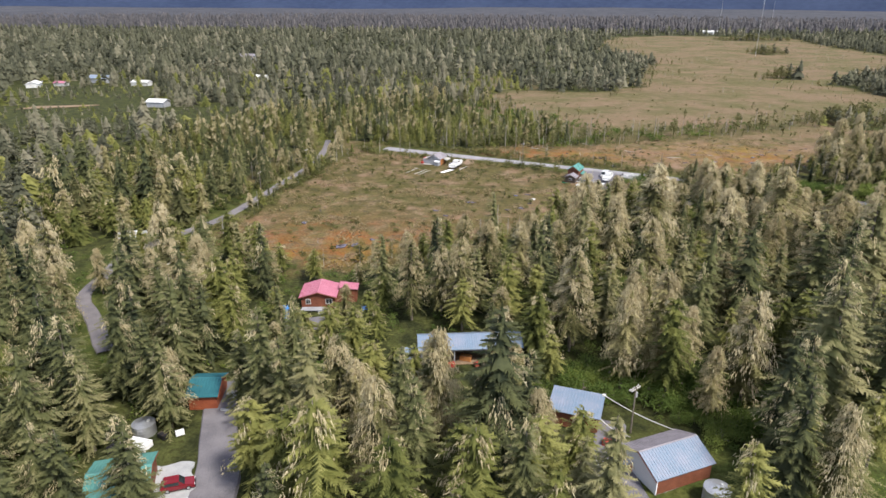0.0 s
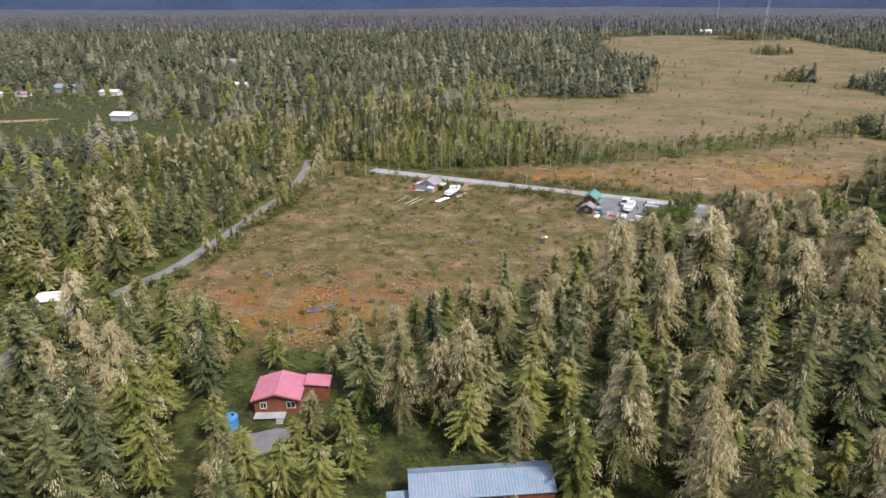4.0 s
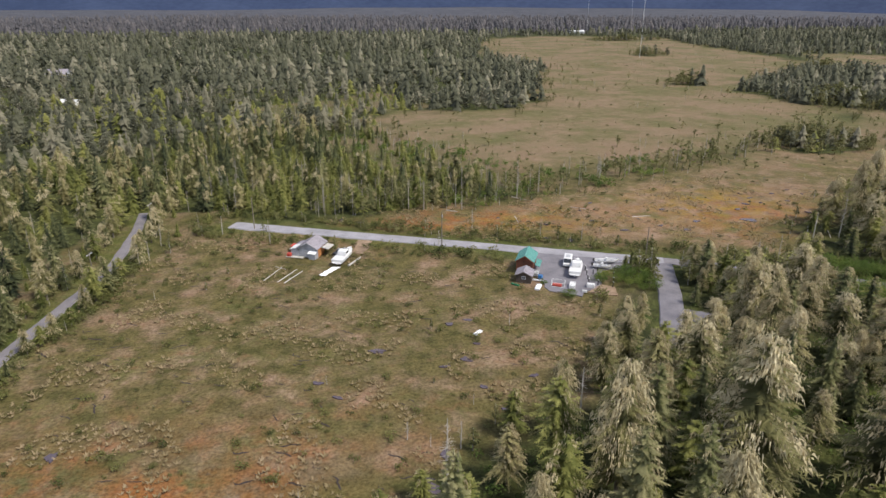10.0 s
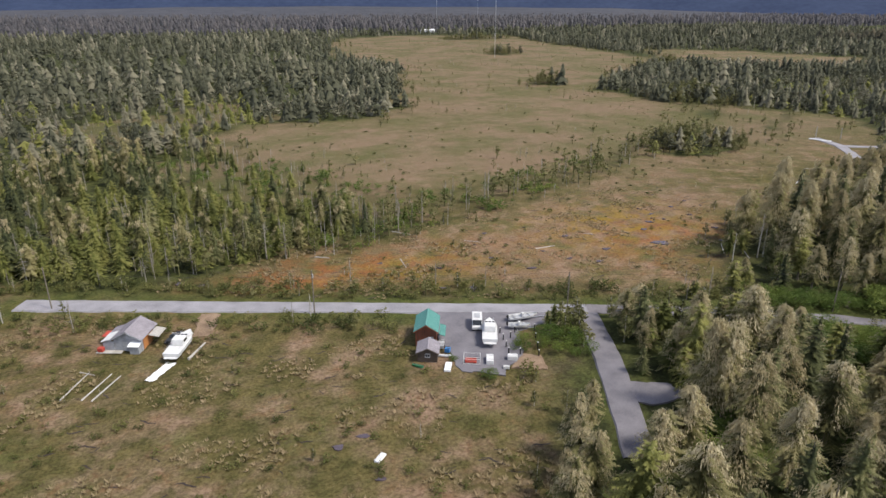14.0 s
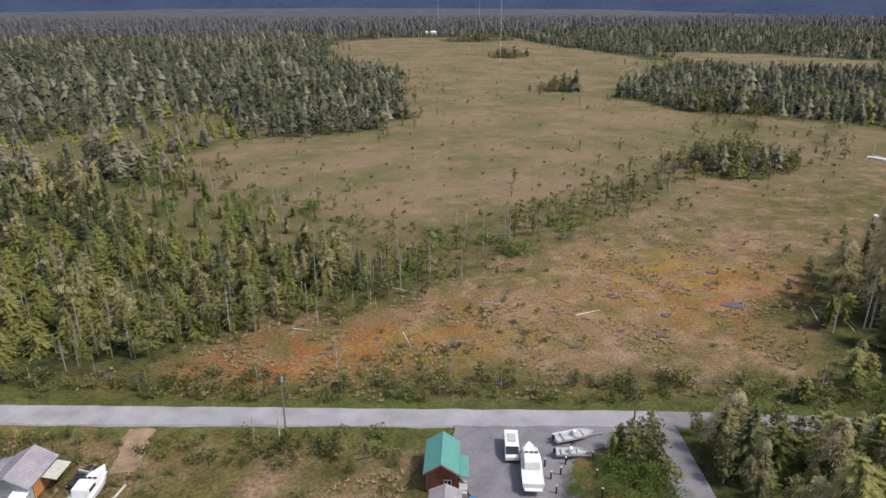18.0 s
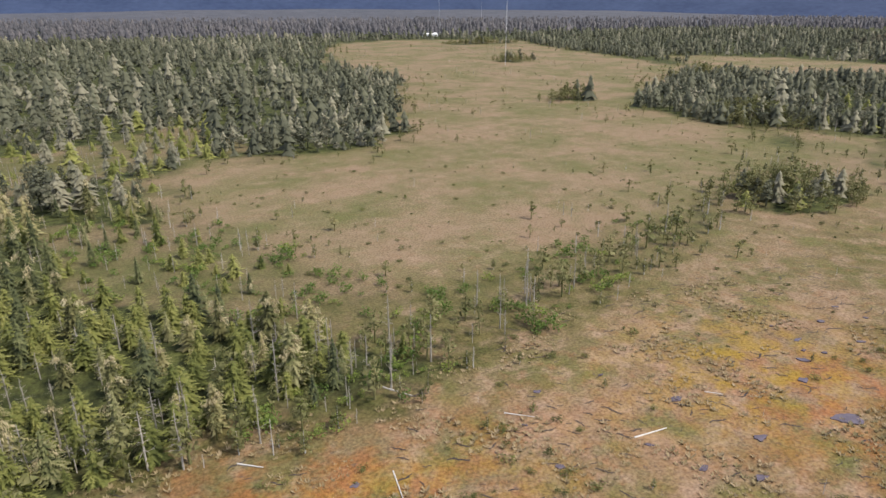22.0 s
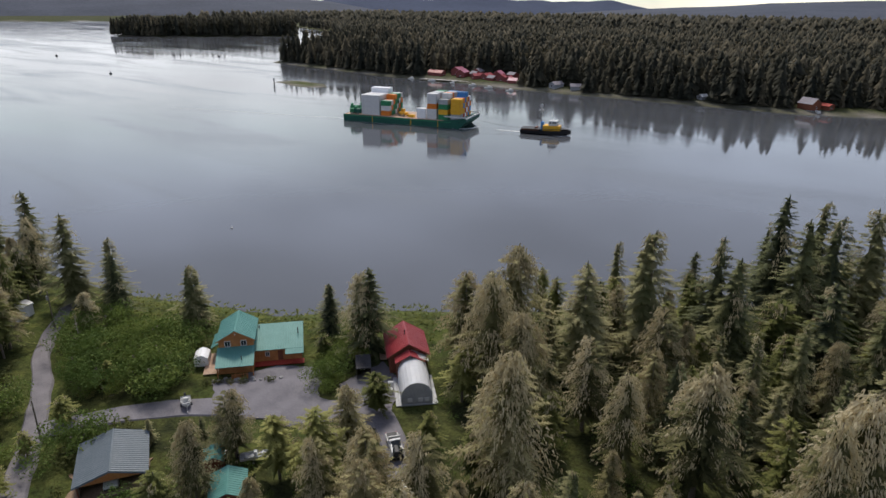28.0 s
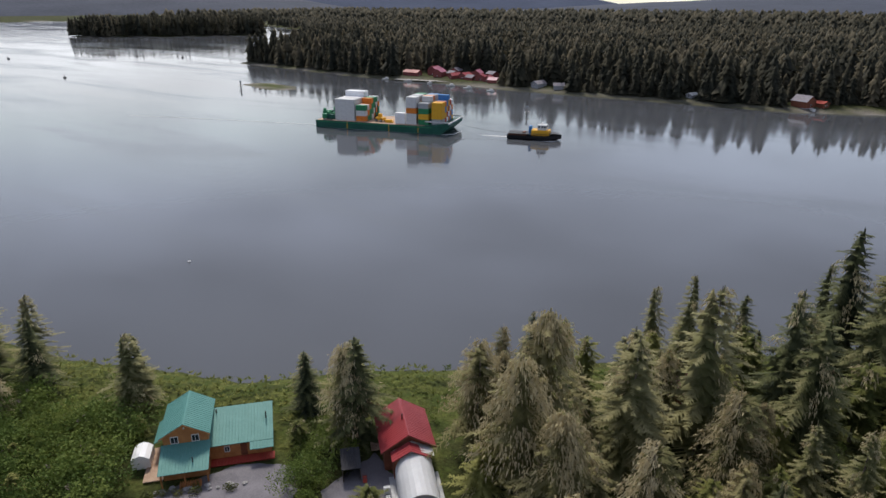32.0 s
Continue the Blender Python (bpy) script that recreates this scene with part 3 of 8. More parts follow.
def water_material():
    m = bpy.data.materials.new("still_sea_water")
    m.use_nodes = True
    n, l = m.node_tree.nodes, m.node_tree.links
    b = n["Principled BSDF"]
    b.inputs["Base Color"].default_value = (0.076, 0.082, 0.092, 1)
    b.inputs["Roughness"].default_value, b.inputs["IOR"].default_value = 0.07, 1.333
    tc = n.new("ShaderNodeTexCoord")
    mp = n.new("ShaderNodeMapping")
    mp.inputs["Rotation"].default_value, mp.inputs["Scale"].default_value = (0, 0, 0.7), (1.0, 0.45, 1.0)
    l.new(tc.outputs["Object"], mp.inputs["Vector"])
    wave = socket(m, "ShaderNodeTexNoise", Scale=0.5, Detail=3.0)
    calm = socket(m, "ShaderNodeTexNoise", Scale=0.008, Detail=3.0)
    l.new(mp.outputs["Vector"], wave.inputs["Vector"])
    l.new(mp.outputs["Vector"], calm.inputs["Vector"])
    rg = n.new("ShaderNodeMapRange")
    rg.inputs["From Min"].default_value, rg.inputs["From Max"].default_value = 0.45, 0.65
    rg.inputs["To Min"].default_value, rg.inputs["To Max"].default_value = 0.12, 0.50
    l.new(calm.outputs["Fac"], rg.inputs["Value"])
    bp = socket(m, "ShaderNodeBump", Distance=0.12)
    l.new(rg.outputs["Result"], bp.inputs["Strength"])
    l.new(wave.outputs["Fac"], bp.inputs["Height"])
    l.new(bp.outputs["Normal"], b.inputs["Normal"])
    drift = n.new("ShaderNodeMapping")
    drift.inputs["Rotation"].default_value, drift.inputs["Scale"].default_value = (0, 0, -0.35), (0.35, 1.6, 1.0)
    l.new(tc.outputs["Object"], drift.inputs["Vector"])
    patch = socket(m, "ShaderNodeTexNoise", Scale=0.012, Detail=6.0, Roughness=0.62, Distortion=0.8)
    l.new(drift.outputs["Vector"], patch.inputs["Vector"])
    gloss = n.new("ShaderNodeMapRange")
    gloss.inputs["From Min"].default_value, gloss.inputs["From Max"].default_value = 0.42, 0.66
    gloss.inputs["To Min"].default_value, gloss.inputs["To Max"].default_value = 0.045, 0.20
    l.new(patch.outputs["Fac"], gloss.inputs["Value"])
    l.new(gloss.outputs["Result"], b.inputs["Roughness"])
    return m


M["water"] = water_material()
wbm = bmesh.new()
bmesh.ops.create_grid(wbm, x_segments=2, y_segments=2, size=4400)
water = tagged(part("water", wbm, "water", at=pose(0, 0, WATER_Z)), "calm grey sea channel mirroring the overcast sky", "water", kind="structure")


def ribbon(line, halves, z, name, mat, label, step=1.5, wobble=0.35, seed=1):
    """A road laid on the ground as a thin cambered slab."""
    rnd = random.Random(seed)
    pts = []
    for (ax, ay), (bx, by) in zip(line, line[1:]):
        k = max(1, int(math.hypot(bx - ax, by - ay) / step))
        pts += [(ax + (bx - ax) * i / k, ay + (by - ay) * i / k) for i in range(k)]
    pts.append(line[-1])
    pts = np.array(pts)
    for _ in range(6):
        pts[1:-1] = (pts[:-2] + 2 * pts[1:-1] + pts[2:]) / 4
    tan_ = np.gradient(pts, axis=0)
    tan_ /= np.linalg.norm(tan_, axis=1)[:, None]
    bm, rows = bmesh.new(), []
    for k, (p, t) in enumerate(zip(pts, tan_)):
        s = k / (len(pts) - 1)
        h = halves[0] + (halves[1] - halves[0]) * s
        wl_, wr_ = h + wobble * noise.noise((k * 0.3, seed, 0)), h + wobble * noise.noise((k * 0.3, seed, 9))
        nrm = np.array([-t[1], t[0]])
        rows.append([bm.verts.new((*(p + nrm * o), zz)) for o, zz in ((wl_ + 0.3, z - 0.35), (wl_, z), (0, z + 0.06), (-wr_, z), (-wr_ - 0.3, z - 0.35))])
    for r, q in zip(rows, rows[1:]):
        for i in range(4):
            bm.faces.new((r[i], q[i], q[i + 1], r[i + 1]))
    bmesh.ops.recalc_face_normals(bm, faces=bm.faces)
    if bm.faces[0].normal.z < 0:
        bmesh.ops.reverse_faces(bm, faces=bm.faces)
    return tagged(part(name, bm, mat), label, "road", kind="structure")


ribbon(MAIN_ROAD[:4], (2.7, 2.1), 0.26, "road_main", "gravel", "pale gravel road across the bog", seed=1)
ribbon(MAIN_ROAD[3:], (2.1, 1.2), 0.255, "road_wood", "woodgravel", "grey gravel road running through the wood to the shore", seed=9)
ribbon(BACK_DRIVE, (1.6, 2.2), 0.235, "driveway_back", "greygravel", "narrow gravel drive to the red-roofed house", seed=10)
ribbon(SIDE_ROAD, (1.3, 1.5), 0.25, "road_side", "woodgravel", "narrow gravel lane along the edge of the bog", seed=2)
ribbon(DRIVE, (2.6, 2.4), 0.24, "driveway_spur", "greygravel", "grey gravel spur road ending in the bog", seed=3)
ribbon(HOUSE_DRIVE, (2.0, 3.0), 0.23, "driveway_house", "greygravel", "gravel driveway to the teal-roofed house", seed=4)
ribbon(FRONT_DRIVE, (2.4, 3.6), 0.24, "driveway_front", "greygravel", "grey gravel driveway between spruce trees", seed=5)
ribbon(YARD_DRIVE, (2.0, 4.4), 0.24, "driveway_yard", "greygravel", "grey gravel yard beside the workshop", seed=6)
ribbon(PATH, (2.2, 2.2), 0.24, "gravel_path", "gravel", "pale gravel path at the forest edge", seed=7)
ribbon(PATH_FORK, (2.0, 2.0), 0.23, "gravel_path_fork", "gravel", "pale gravel path leading into the trees", seed=8)


def yard(points, z, name, mat, label):
    edge = []
    for (ax, ay), (bx, by) in zip(points, points[1:] + points[:1]):
        k = max(1, int(math.hypot(bx - ax, by - ay) / 0.8))
        for i in range(k):
            x, y = ax + (bx - ax) * i / k, ay + (by - ay) * i / k
            edge.append((x + 0.9 * noise.noise((x * 0.35, y * 0.35, z)) + 0.3 * noise.noise((x * 1.1, y * 1.1, z)), y + 0.9 * noise.noise((x * 0.35, y * 0.35, z + 7)) + 0.3 * noise.noise((x * 1.1, y * 1.1, z + 7))))
    return tagged(part(name, prism(edge, z - 0.3, z), mat), label, "yard", kind="structure")


yard([(151, 179), (146, 168), (139, 164), (132, 171), (126, 172), (128, 178), (136, 182), (144, 184)], 0.21, "yard_house", "greygravel", "grey gravel forecourt of the teal-roofed house")
yard([(141.5, 210), (147, 206), (141, 197), (135.5, 201)], 0.20, "yard_carport", "dirt", "dark earth floor under the carport")
yard([(58.5, 261), (86, 250), (82, 246), (71, 246), (66, 236), (59, 231.5), (53, 236), (54, 252)], 0.22, "yard_parking", "greygravel", "grey gravel parking area beside the road")
yard([(65.5, 237.5), (70, 235), (68, 230.5), (62.5, 233)], 0.2, "yard_pad", "dirt", "bare earth pad beside the parking area")
yard([(76, 222), (85, 217.5), (86, 213), (81, 212), (75.5, 215)], 0.22, "yard_spur", "greygravel", "grey gravel turning place beside the spur road")
yard([(132, 166), (124.5, 174), (118, 172), (122, 160), (131, 155)], 0.19, "yard_red_house", "greygravel", "gravel yard beside the red-roofed house")
yard([(-42.5, 78.6), (-36.8, 79.4), (-34.0, 70), (-40, 69)], 0.30, "concrete_pad", "greyp", "pale concrete parking pad in front of the garage")
yard([(8, 270), (10, 281), (14.5, 279), (11.3, 269)], 0.19, "dirt_track", "dirt", "brown dirt track from the road")

# ---- trees ----
def skirts(h, r, tiers, sides, seed, bare=0.08, power=0.8, sag=0.35, lump=0.3):
    """A dense crown as ragged skirts of boughs, one above the other."""
    g = np.random.default_rng(seed)
    V, T = [], []
    step = (1 - bare) / tiers
    drift = g.normal(0, 0.02 * h, 2)
    for k in range(tiers):
        u = bare + step * (k + g.uniform(0.05, 0.4))
        R = r * max(0.0, 1 - u) ** power * g.uniform(0.8, 1.15) + 0.12
        cx, cy = drift * u + g.normal(0, 0.06 * R, 2)
        a0 = g.uniform(0, 6.2832)
        base = len(V)
        V.append((cx, cy, min(h * 1.01, (u + step * 1.45) * h)))
        n = 2 * sides
        for i in range(n):
            a = a0 + 6.2832 * (i + g.uniform(-0.3, 0.3)) / n
            q = R * (g.uniform(0.85, 1.25) if i % 2 else g.uniform(0.42, 0.7)) * (1 + lump * noise.noise((1.3 * math.cos(a), 1.3 * math.sin(a) + seed, u * 5)))
            V.append((cx + q * math.cos(a), cy + q * math.sin(a), max(0.02 * h, u * h - sag * q * g.uniform(0.5, 1.4))))
        T += [(base, base + 1 + i, base + 1 + (i + 1) % n) for i in range(n)]
    return np.array(V, float), np.array(T)


def conifer(h, r, branches, fingers, seed, bare=0.12, droop=0.35, width=0.5, power=0.7, gap=0.0, whorl=0.9, lump=0.35, holes=1.0, core=0.55):
    """Flat needle sprays on drooping boughs in uneven tiers round a dense heart, as loose triangles."""
    g = np.random.default_rng(seed)
    V, T = [], []
    if core:
        cv, ct = skirts(h * 0.97, r * core, max(6, int(h / 1.3)), 8, seed + 300, bare, power, 0.45, lump)
        V, T = list(cv), [tuple(t) for t in ct]

    def tri(p, q, s):
        k = len(V)
        V.extend((p, q, s))
        T.append((k, k + 1, k + 2))

    lean = g.normal(0, 0.012, 2)
    for i in range(branches):
        u = bare + (1 - bare) * ((i + g.random()) / branches) ** 0.92
        if gap and g.random() < gap:
            continue
        if whorl:
            tier = whorl / h
            u = min(0.985, (round(u / tier) + g.normal(0, 0.14)) * tier)
        az = i * 2.39996 + g.normal(0, 0.35)
        if noise.noise((2.2 * math.cos(az) + seed, 2.2 * math.sin(az), u * h * 0.30)) < -holes:
            continue
        L = r * max(0.0, 1 - u) ** power * g.uniform(0.6, 1.15) * (1 + lump * noise.noise((1.3 * math.cos(az), 1.3 * math.sin(az) + seed, u * h * 0.35))) + 0.2
        if u < bare + 0.15:
            L *= g.uniform(0.45, 1.0)
        el = 0.5 * (u - 0.5) + g.normal(0, 0.1)
        out = np.array([math.cos(az), math.sin(az), 0.0])
        side = np.array([-out[1], out[0], 0.0])
        base = np.array([lean[0] * u * h, lean[1] * u * h, u * h * 0.985])
        rise, slim = math.tan(el), 0.45 + 0.55 * (1 - u)

        def at(s):
            return base + out * (L * s) + np.array([0, 0, L * (rise * s - droop * s * s + 0.3 * droop * s ** 4)])

        w0 = width * slim
        mid, tip = at(0.6), at(1.0)
        tri(base + side * w0 * 0.2, mid - side * w0 * 0.4, mid + side * w0 * 0.4)
        tri(mid - side * w0 * 0.4, tip + np.array([0, 0, -0.1]), mid + side * w0 * 0.4)
        for k in range(fingers):
            s = 0.25 + 0.75 * (k + g.random()) / fingers
            sg = 1 if k % 2 else -1
            p = at(s)
            fl = (0.33 * L * (1.08 - s) + 0.24) * g.uniform(0.7, 1.2)
            dr = out * g.uniform(0.45, 0.9) + side * sg * g.uniform(0.55, 1.0) + np.array([0, 0, g.uniform(-0.55, 0.0)])
            dr /= np.linalg.norm(dr)
            wv = np.array([dr[1], -dr[0], 0.0])
            wv = wv / (np.linalg.norm(wv) + 1e-6) + np.array([0, 0, g.normal(0, 0.18)])
            ww = width * g.uniform(0.3, 0.6) * slim
            tri(p - wv * ww, p + dr * fl, p + wv * ww)
    for j in range(7):
        az = j * 6.2832 / 7
        tri((lean[0] * h, lean[1] * h, h * 1.015), (0.2 * math.cos(az), 0.2 * math.sin(az), h * 0.93), (0.2 * math.cos(az + 0.9), 0.2 * math.sin(az + 0.9), h * 0.93))
    return np.array([np.asarray(v, float) for v in V]), np.array(T)


def drapes(h, r, count, seed, lo=0.15, size=1.0, power=0.7):
    """Pale lichen in ragged strands along some of the boughs."""
    g = np.random.default_rng(seed)
    V, T = [], []
    heads = [(lo + (0.98 - lo) * g.random() ** 0.75, g.uniform(0, 6.2832)) for _ in range(max(6, count // 8))]
    for i in range(count):
        u, az = heads[i % len(heads)]
        u, az = min(0.985, u + g.normal(0, 0.022)), az + g.normal(0, 0.2)
        R = r * (1 - u) ** power + 0.25
        for _ in range(8):
            L = R * g.uniform(0.3, 1.08)
            q = np.array([L * math.cos(az), L * math.sin(az), u * h + L * (0.5 * (u - 0.5) - 0.33 * L / R)]) + g.normal(0, 0.2, 3) * size
            w, dn = g.uniform(0.035, 0.085) * size, g.uniform(0.2, 0.7) * size
            b = g.uniform(0, 3.14)
            wv = np.array([math.cos(b) * w, math.sin(b) * w, g.normal(0, 0.05)])
            e = g.uniform(-0.1, 0.5)
            k = len(V)
            V += [q - wv, q + wv, q + np.array([e * math.cos(az), e * math.sin(az), -dn])]
            T.append((k, k + 1, k + 2))
    return np.array(V), np.array(T)


def stem(h, r, seed, top=0.03, bend=0.15, n=6):
    g = np.random.default_rng(seed)
    V, T, rings = [], [], 5
    for k in range(rings):
        s = k / (rings - 1)
        c = g.normal(0, bend * s * (k < rings - 1), 2) * 0.5
        for j in range(n):
            a = 6.2832 * j / n
            V.append((c[0] + (r * (1 - s) + top) * math.cos(a), c[1] + (r * (1 - s) + top) * math.sin(a), h * s - 0.3 * (k == 0)))
    for k in range(rings - 1):
        for j in range(n):
            p, q, s, t = k * n + j, k * n + (j + 1) % n, (k + 1) * n + (j + 1) % n, (k + 1) * n + j
            T += [(p, q, s), (p, s, t)]
    return np.array(V, float), np.array(T)


def twigs(h, count, seed, reach=1.3, lo=0.3):
    """Bare dead branches, bent and forked."""
    g = np.random.default_rng(seed)
    V, T = [], []
    for i in range(count):
        u = g.uniform(lo, 0.97)
        az, L = g.uniform(0, 6.2832), reach * (1.15 - u) * g.uniform(0.4, 1.3)
        d = np.array([math.cos(az), math.sin(az), g.uniform(-0.25, 0.5)])
        p = np.array([0, 0, u * h])
        q = p + d * L
        for a, e, w in ((p, q, 0.045), (p + d * L * 0.45, p + d * L * 0.8 + g.normal(0, 0.3, 3) * L * 0.6, 0.034), (p + d * L * 0.6, q + g.normal(0, 0.3, 3) * L * 0.5, 0.022)):
            for wv in (np.array([0, 0, w]), np.array([-d[1] * w, d[0] * w, 0])):
                k = len(V)
                V += [a - wv, a + wv, e]
                T.append((k, k + 1, k + 2))
    return np.array(V), np.array(T)


def leafy(h, r, leaves, seed, size=0.32):
    """A bush: leaves in lobes, with gaps between them."""
    g = np.random.default_rng(seed)
    V, T = [], []
    lobes = [(g.normal(0, 0.4 * r), g.normal(0, 0.4 * r), h * g.uniform(0.3, 0.75), r * g.uniform(0.4, 0.65)) for _ in range(7)]
    for i in range(leaves):
        x, y, z, s = lobes[i % 7]
        d = g.normal(0, 1, 3)
        d /= np.linalg.norm(d)
        p = np.array([x, y, z]) + d * s * g.uniform(0.6, 1.05) * np.array([1, 1, 0.8])
        p[2] = max(p[2], 0.05)
        a, b = g.normal(0, 1, 3), g.normal(0, 1, 3)
        a, b = a / np.linalg.norm(a) * size, b / np.linalg.norm(b) * size
        k = len(V)
        V += [p - a * 0.6, p + a * 0.6, p + b]
        T.append((k, k + 1, k + 2))
    return np.array(V), np.array(T)


def pine(h, r, seed, lobes=8, leaves=11, size=0.5):
    """A crooked bog pine or cedar: a thin stem that shows between uneven clumps of foliage."""
    g = np.random.default_rng(seed)
    V, T = stem(h * 0.95, 0.022 * h, seed, 0.02, 0.04 * h, 4)
    V, T = [tuple(v) for v in V], [tuple(t) for t in T]
    for k in range(lobes):
        u = 0.3 + 0.68 * (k + g.uniform(0.2, 0.8)) / lobes
        a, d = k * 2.4 + g.normal(0, 0.5), r * (1.05 - u) ** 0.6 * g.uniform(0.2, 0.75)
        c = np.array([d * math.cos(a), d * math.sin(a), u * h])
        q = r * (1.15 - u) ** 0.5 * g.uniform(0.38, 0.68)
        for i in range(leaves):
            w = g.normal(0, 1, 3)
            w /= np.linalg.norm(w)
            p = c + w * q * np.array([1, 1, 0.75]) * g.uniform(0.5, 1.05)
            e, f = np.cross(w, g.normal(0, 1, 3)), g.normal(0, 1, 3)
            e = e / (np.linalg.norm(e) + 1e-6) * size * g.uniform(0.5, 1.0) * q
            f = (np.cross(w, e) * g.uniform(0.8, 1.4) + f * 0.2 * q * size)
            m = len(V)
            V += [tuple(p - e), tuple(p + e), tuple(p + f)]
            T.append((m, m + 1, m + 2))
    return np.array(V, float), np.array(T)


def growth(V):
    """How far out on its bough each point lies: 0 at the stem, 1 at the tips. Drives pale new tips and painted shade in
    the heart.
    """
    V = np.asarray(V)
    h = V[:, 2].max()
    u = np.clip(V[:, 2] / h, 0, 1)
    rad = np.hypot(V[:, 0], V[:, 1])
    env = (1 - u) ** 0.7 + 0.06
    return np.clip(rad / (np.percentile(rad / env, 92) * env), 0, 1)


def build_tree(name, parts, label, category, group):
    """One tree as a thing: its stem carries crown and lichen."""
    root = None
    for pname, (V, T), mat in parts:
        me = sheet(V, T, name if root is None else pname)
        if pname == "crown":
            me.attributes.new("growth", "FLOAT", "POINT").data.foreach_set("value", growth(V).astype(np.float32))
        if root is None:
            root = tagged(link(name, me, M[mat]), label, category, group)
        else:
            ob = link(pname, me, M[mat], root)
            if pname in ("lichen", "bare_crown", "foliage"):
                ob["kind"] = "stuff"
    return root


KINDS = {
    "spruce_tree": ("tall dark green spruce standing in the forest", "tree", "tall spruces",
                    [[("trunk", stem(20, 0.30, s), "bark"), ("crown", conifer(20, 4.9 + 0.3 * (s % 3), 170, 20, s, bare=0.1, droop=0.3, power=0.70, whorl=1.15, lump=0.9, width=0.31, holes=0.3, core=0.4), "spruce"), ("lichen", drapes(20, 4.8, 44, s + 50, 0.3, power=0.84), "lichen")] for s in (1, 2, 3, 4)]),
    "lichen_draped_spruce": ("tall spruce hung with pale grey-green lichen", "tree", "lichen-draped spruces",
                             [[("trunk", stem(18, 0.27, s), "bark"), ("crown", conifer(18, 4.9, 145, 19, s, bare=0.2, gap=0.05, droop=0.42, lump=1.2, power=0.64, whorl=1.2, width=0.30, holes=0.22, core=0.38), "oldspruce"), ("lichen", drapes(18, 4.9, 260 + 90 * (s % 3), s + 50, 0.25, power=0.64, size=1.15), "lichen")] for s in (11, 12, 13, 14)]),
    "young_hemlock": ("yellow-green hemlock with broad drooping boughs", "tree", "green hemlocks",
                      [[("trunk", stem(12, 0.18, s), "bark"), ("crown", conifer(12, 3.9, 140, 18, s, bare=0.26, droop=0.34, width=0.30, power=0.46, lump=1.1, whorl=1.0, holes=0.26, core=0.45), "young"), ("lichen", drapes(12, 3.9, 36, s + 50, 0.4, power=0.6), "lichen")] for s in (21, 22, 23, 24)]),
    "dead_tree": ("bare grey dead tree with broken branches", "dead tree", "dead grey trees",
                  [[("trunk", stem(9, 0.14, s, bend=0.25), "deadwood"), ("bare_crown", twigs(9, 44, s, 1.6), "greytwig")] for s in (31, 32, 33)]),
    "bog_pine": ("small scrubby pine growing on the wet bog", "tree", "bog pines",
                 [[("trunk", stem(5, 0.09, s), "deadwood"), ("crown", pine(5, 1.7, s, 10, 26, 0.42), "boggy")] for s in (41, 42, 43)]),
    "young_spruce": ("small bright green young spruce among bushes", "tree", "young spruces",
                     [[("trunk", stem(6, 0.10, s), "bark"), ("crown", conifer(6, 2.3, 60, 10, s, bare=0.05, droop=0.2, width=0.34, power=0.75, lump=0.5, whorl=0.6), "young")] for s in (46, 47, 48)]),
    "alder_bush": ("bright green leafy alder bush", "bush", "alder bushes",
                   [[("stems", twigs(2.6, 12, s, 1.2, 0.05), "bark"), ("foliage", leafy(3.0, 2.2, 1700, s, 0.145), "bush")] for s in (51, 52, 53)]),
    "roadside_shrub": ("dark green low shrub on the open bog", "bush", "low shrubs",
                       [[("stems", twigs(1.2, 8, s, 0.8, 0.05), "bark"), ("foliage", leafy(1.5, 1.3, 220, s, 0.22), "scrub")] for s in (61, 62, 63)]),
}
FULL = {"spruce_tree": 20, "lichen_draped_spruce": 18, "young_hemlock": 12, "dead_tree": 9, "bog_pine": 5, "young_spruce": 6, "alder_bush": 3, "roadside_shrub": 1.5}
FIRST, COUNT = {}, {}


def plant(kind, x, y, scale=1.0, turn=0.0, z=None, wide=1.0, variant=0):
    """Sets one tree of a kind; the first of each variant is built, the rest are copies."""
    label, category, group, forms = KINDS[kind]
    v = variant % len(forms)
    z = -0.05 if z is None else z
    m = pose(x, y, z, 0, 0, turn)
    if (kind, v) not in FIRST:
        FIRST[kind, v] = build_tree(kind, forms[v], label, category, group)
        ob = FIRST[kind, v]
        ob.matrix_basis = m
    else:
        ob = copy_thing(FIRST[kind, v], m)
    ob.scale = (scale * wide, scale * wide, scale)
    COUNT[kind] = COUNT.get(kind, 0) + 1
    return ob


def lattice(x0, x1, y0, y1, step, seed, jitter=0.42):
    g = np.random.default_rng(seed)
    xs, ys = np.arange(float(x0), x1, step), np.arange(float(y0), y1, step * 0.9)
    X, Y = np.meshgrid(xs, ys)
    X[1::2] += step / 2
    return (X + g.uniform(-jitter, jitter, X.shape) * step).ravel(), (Y + g.uniform(-jitter, jitter, Y.shape) * step).ravel()


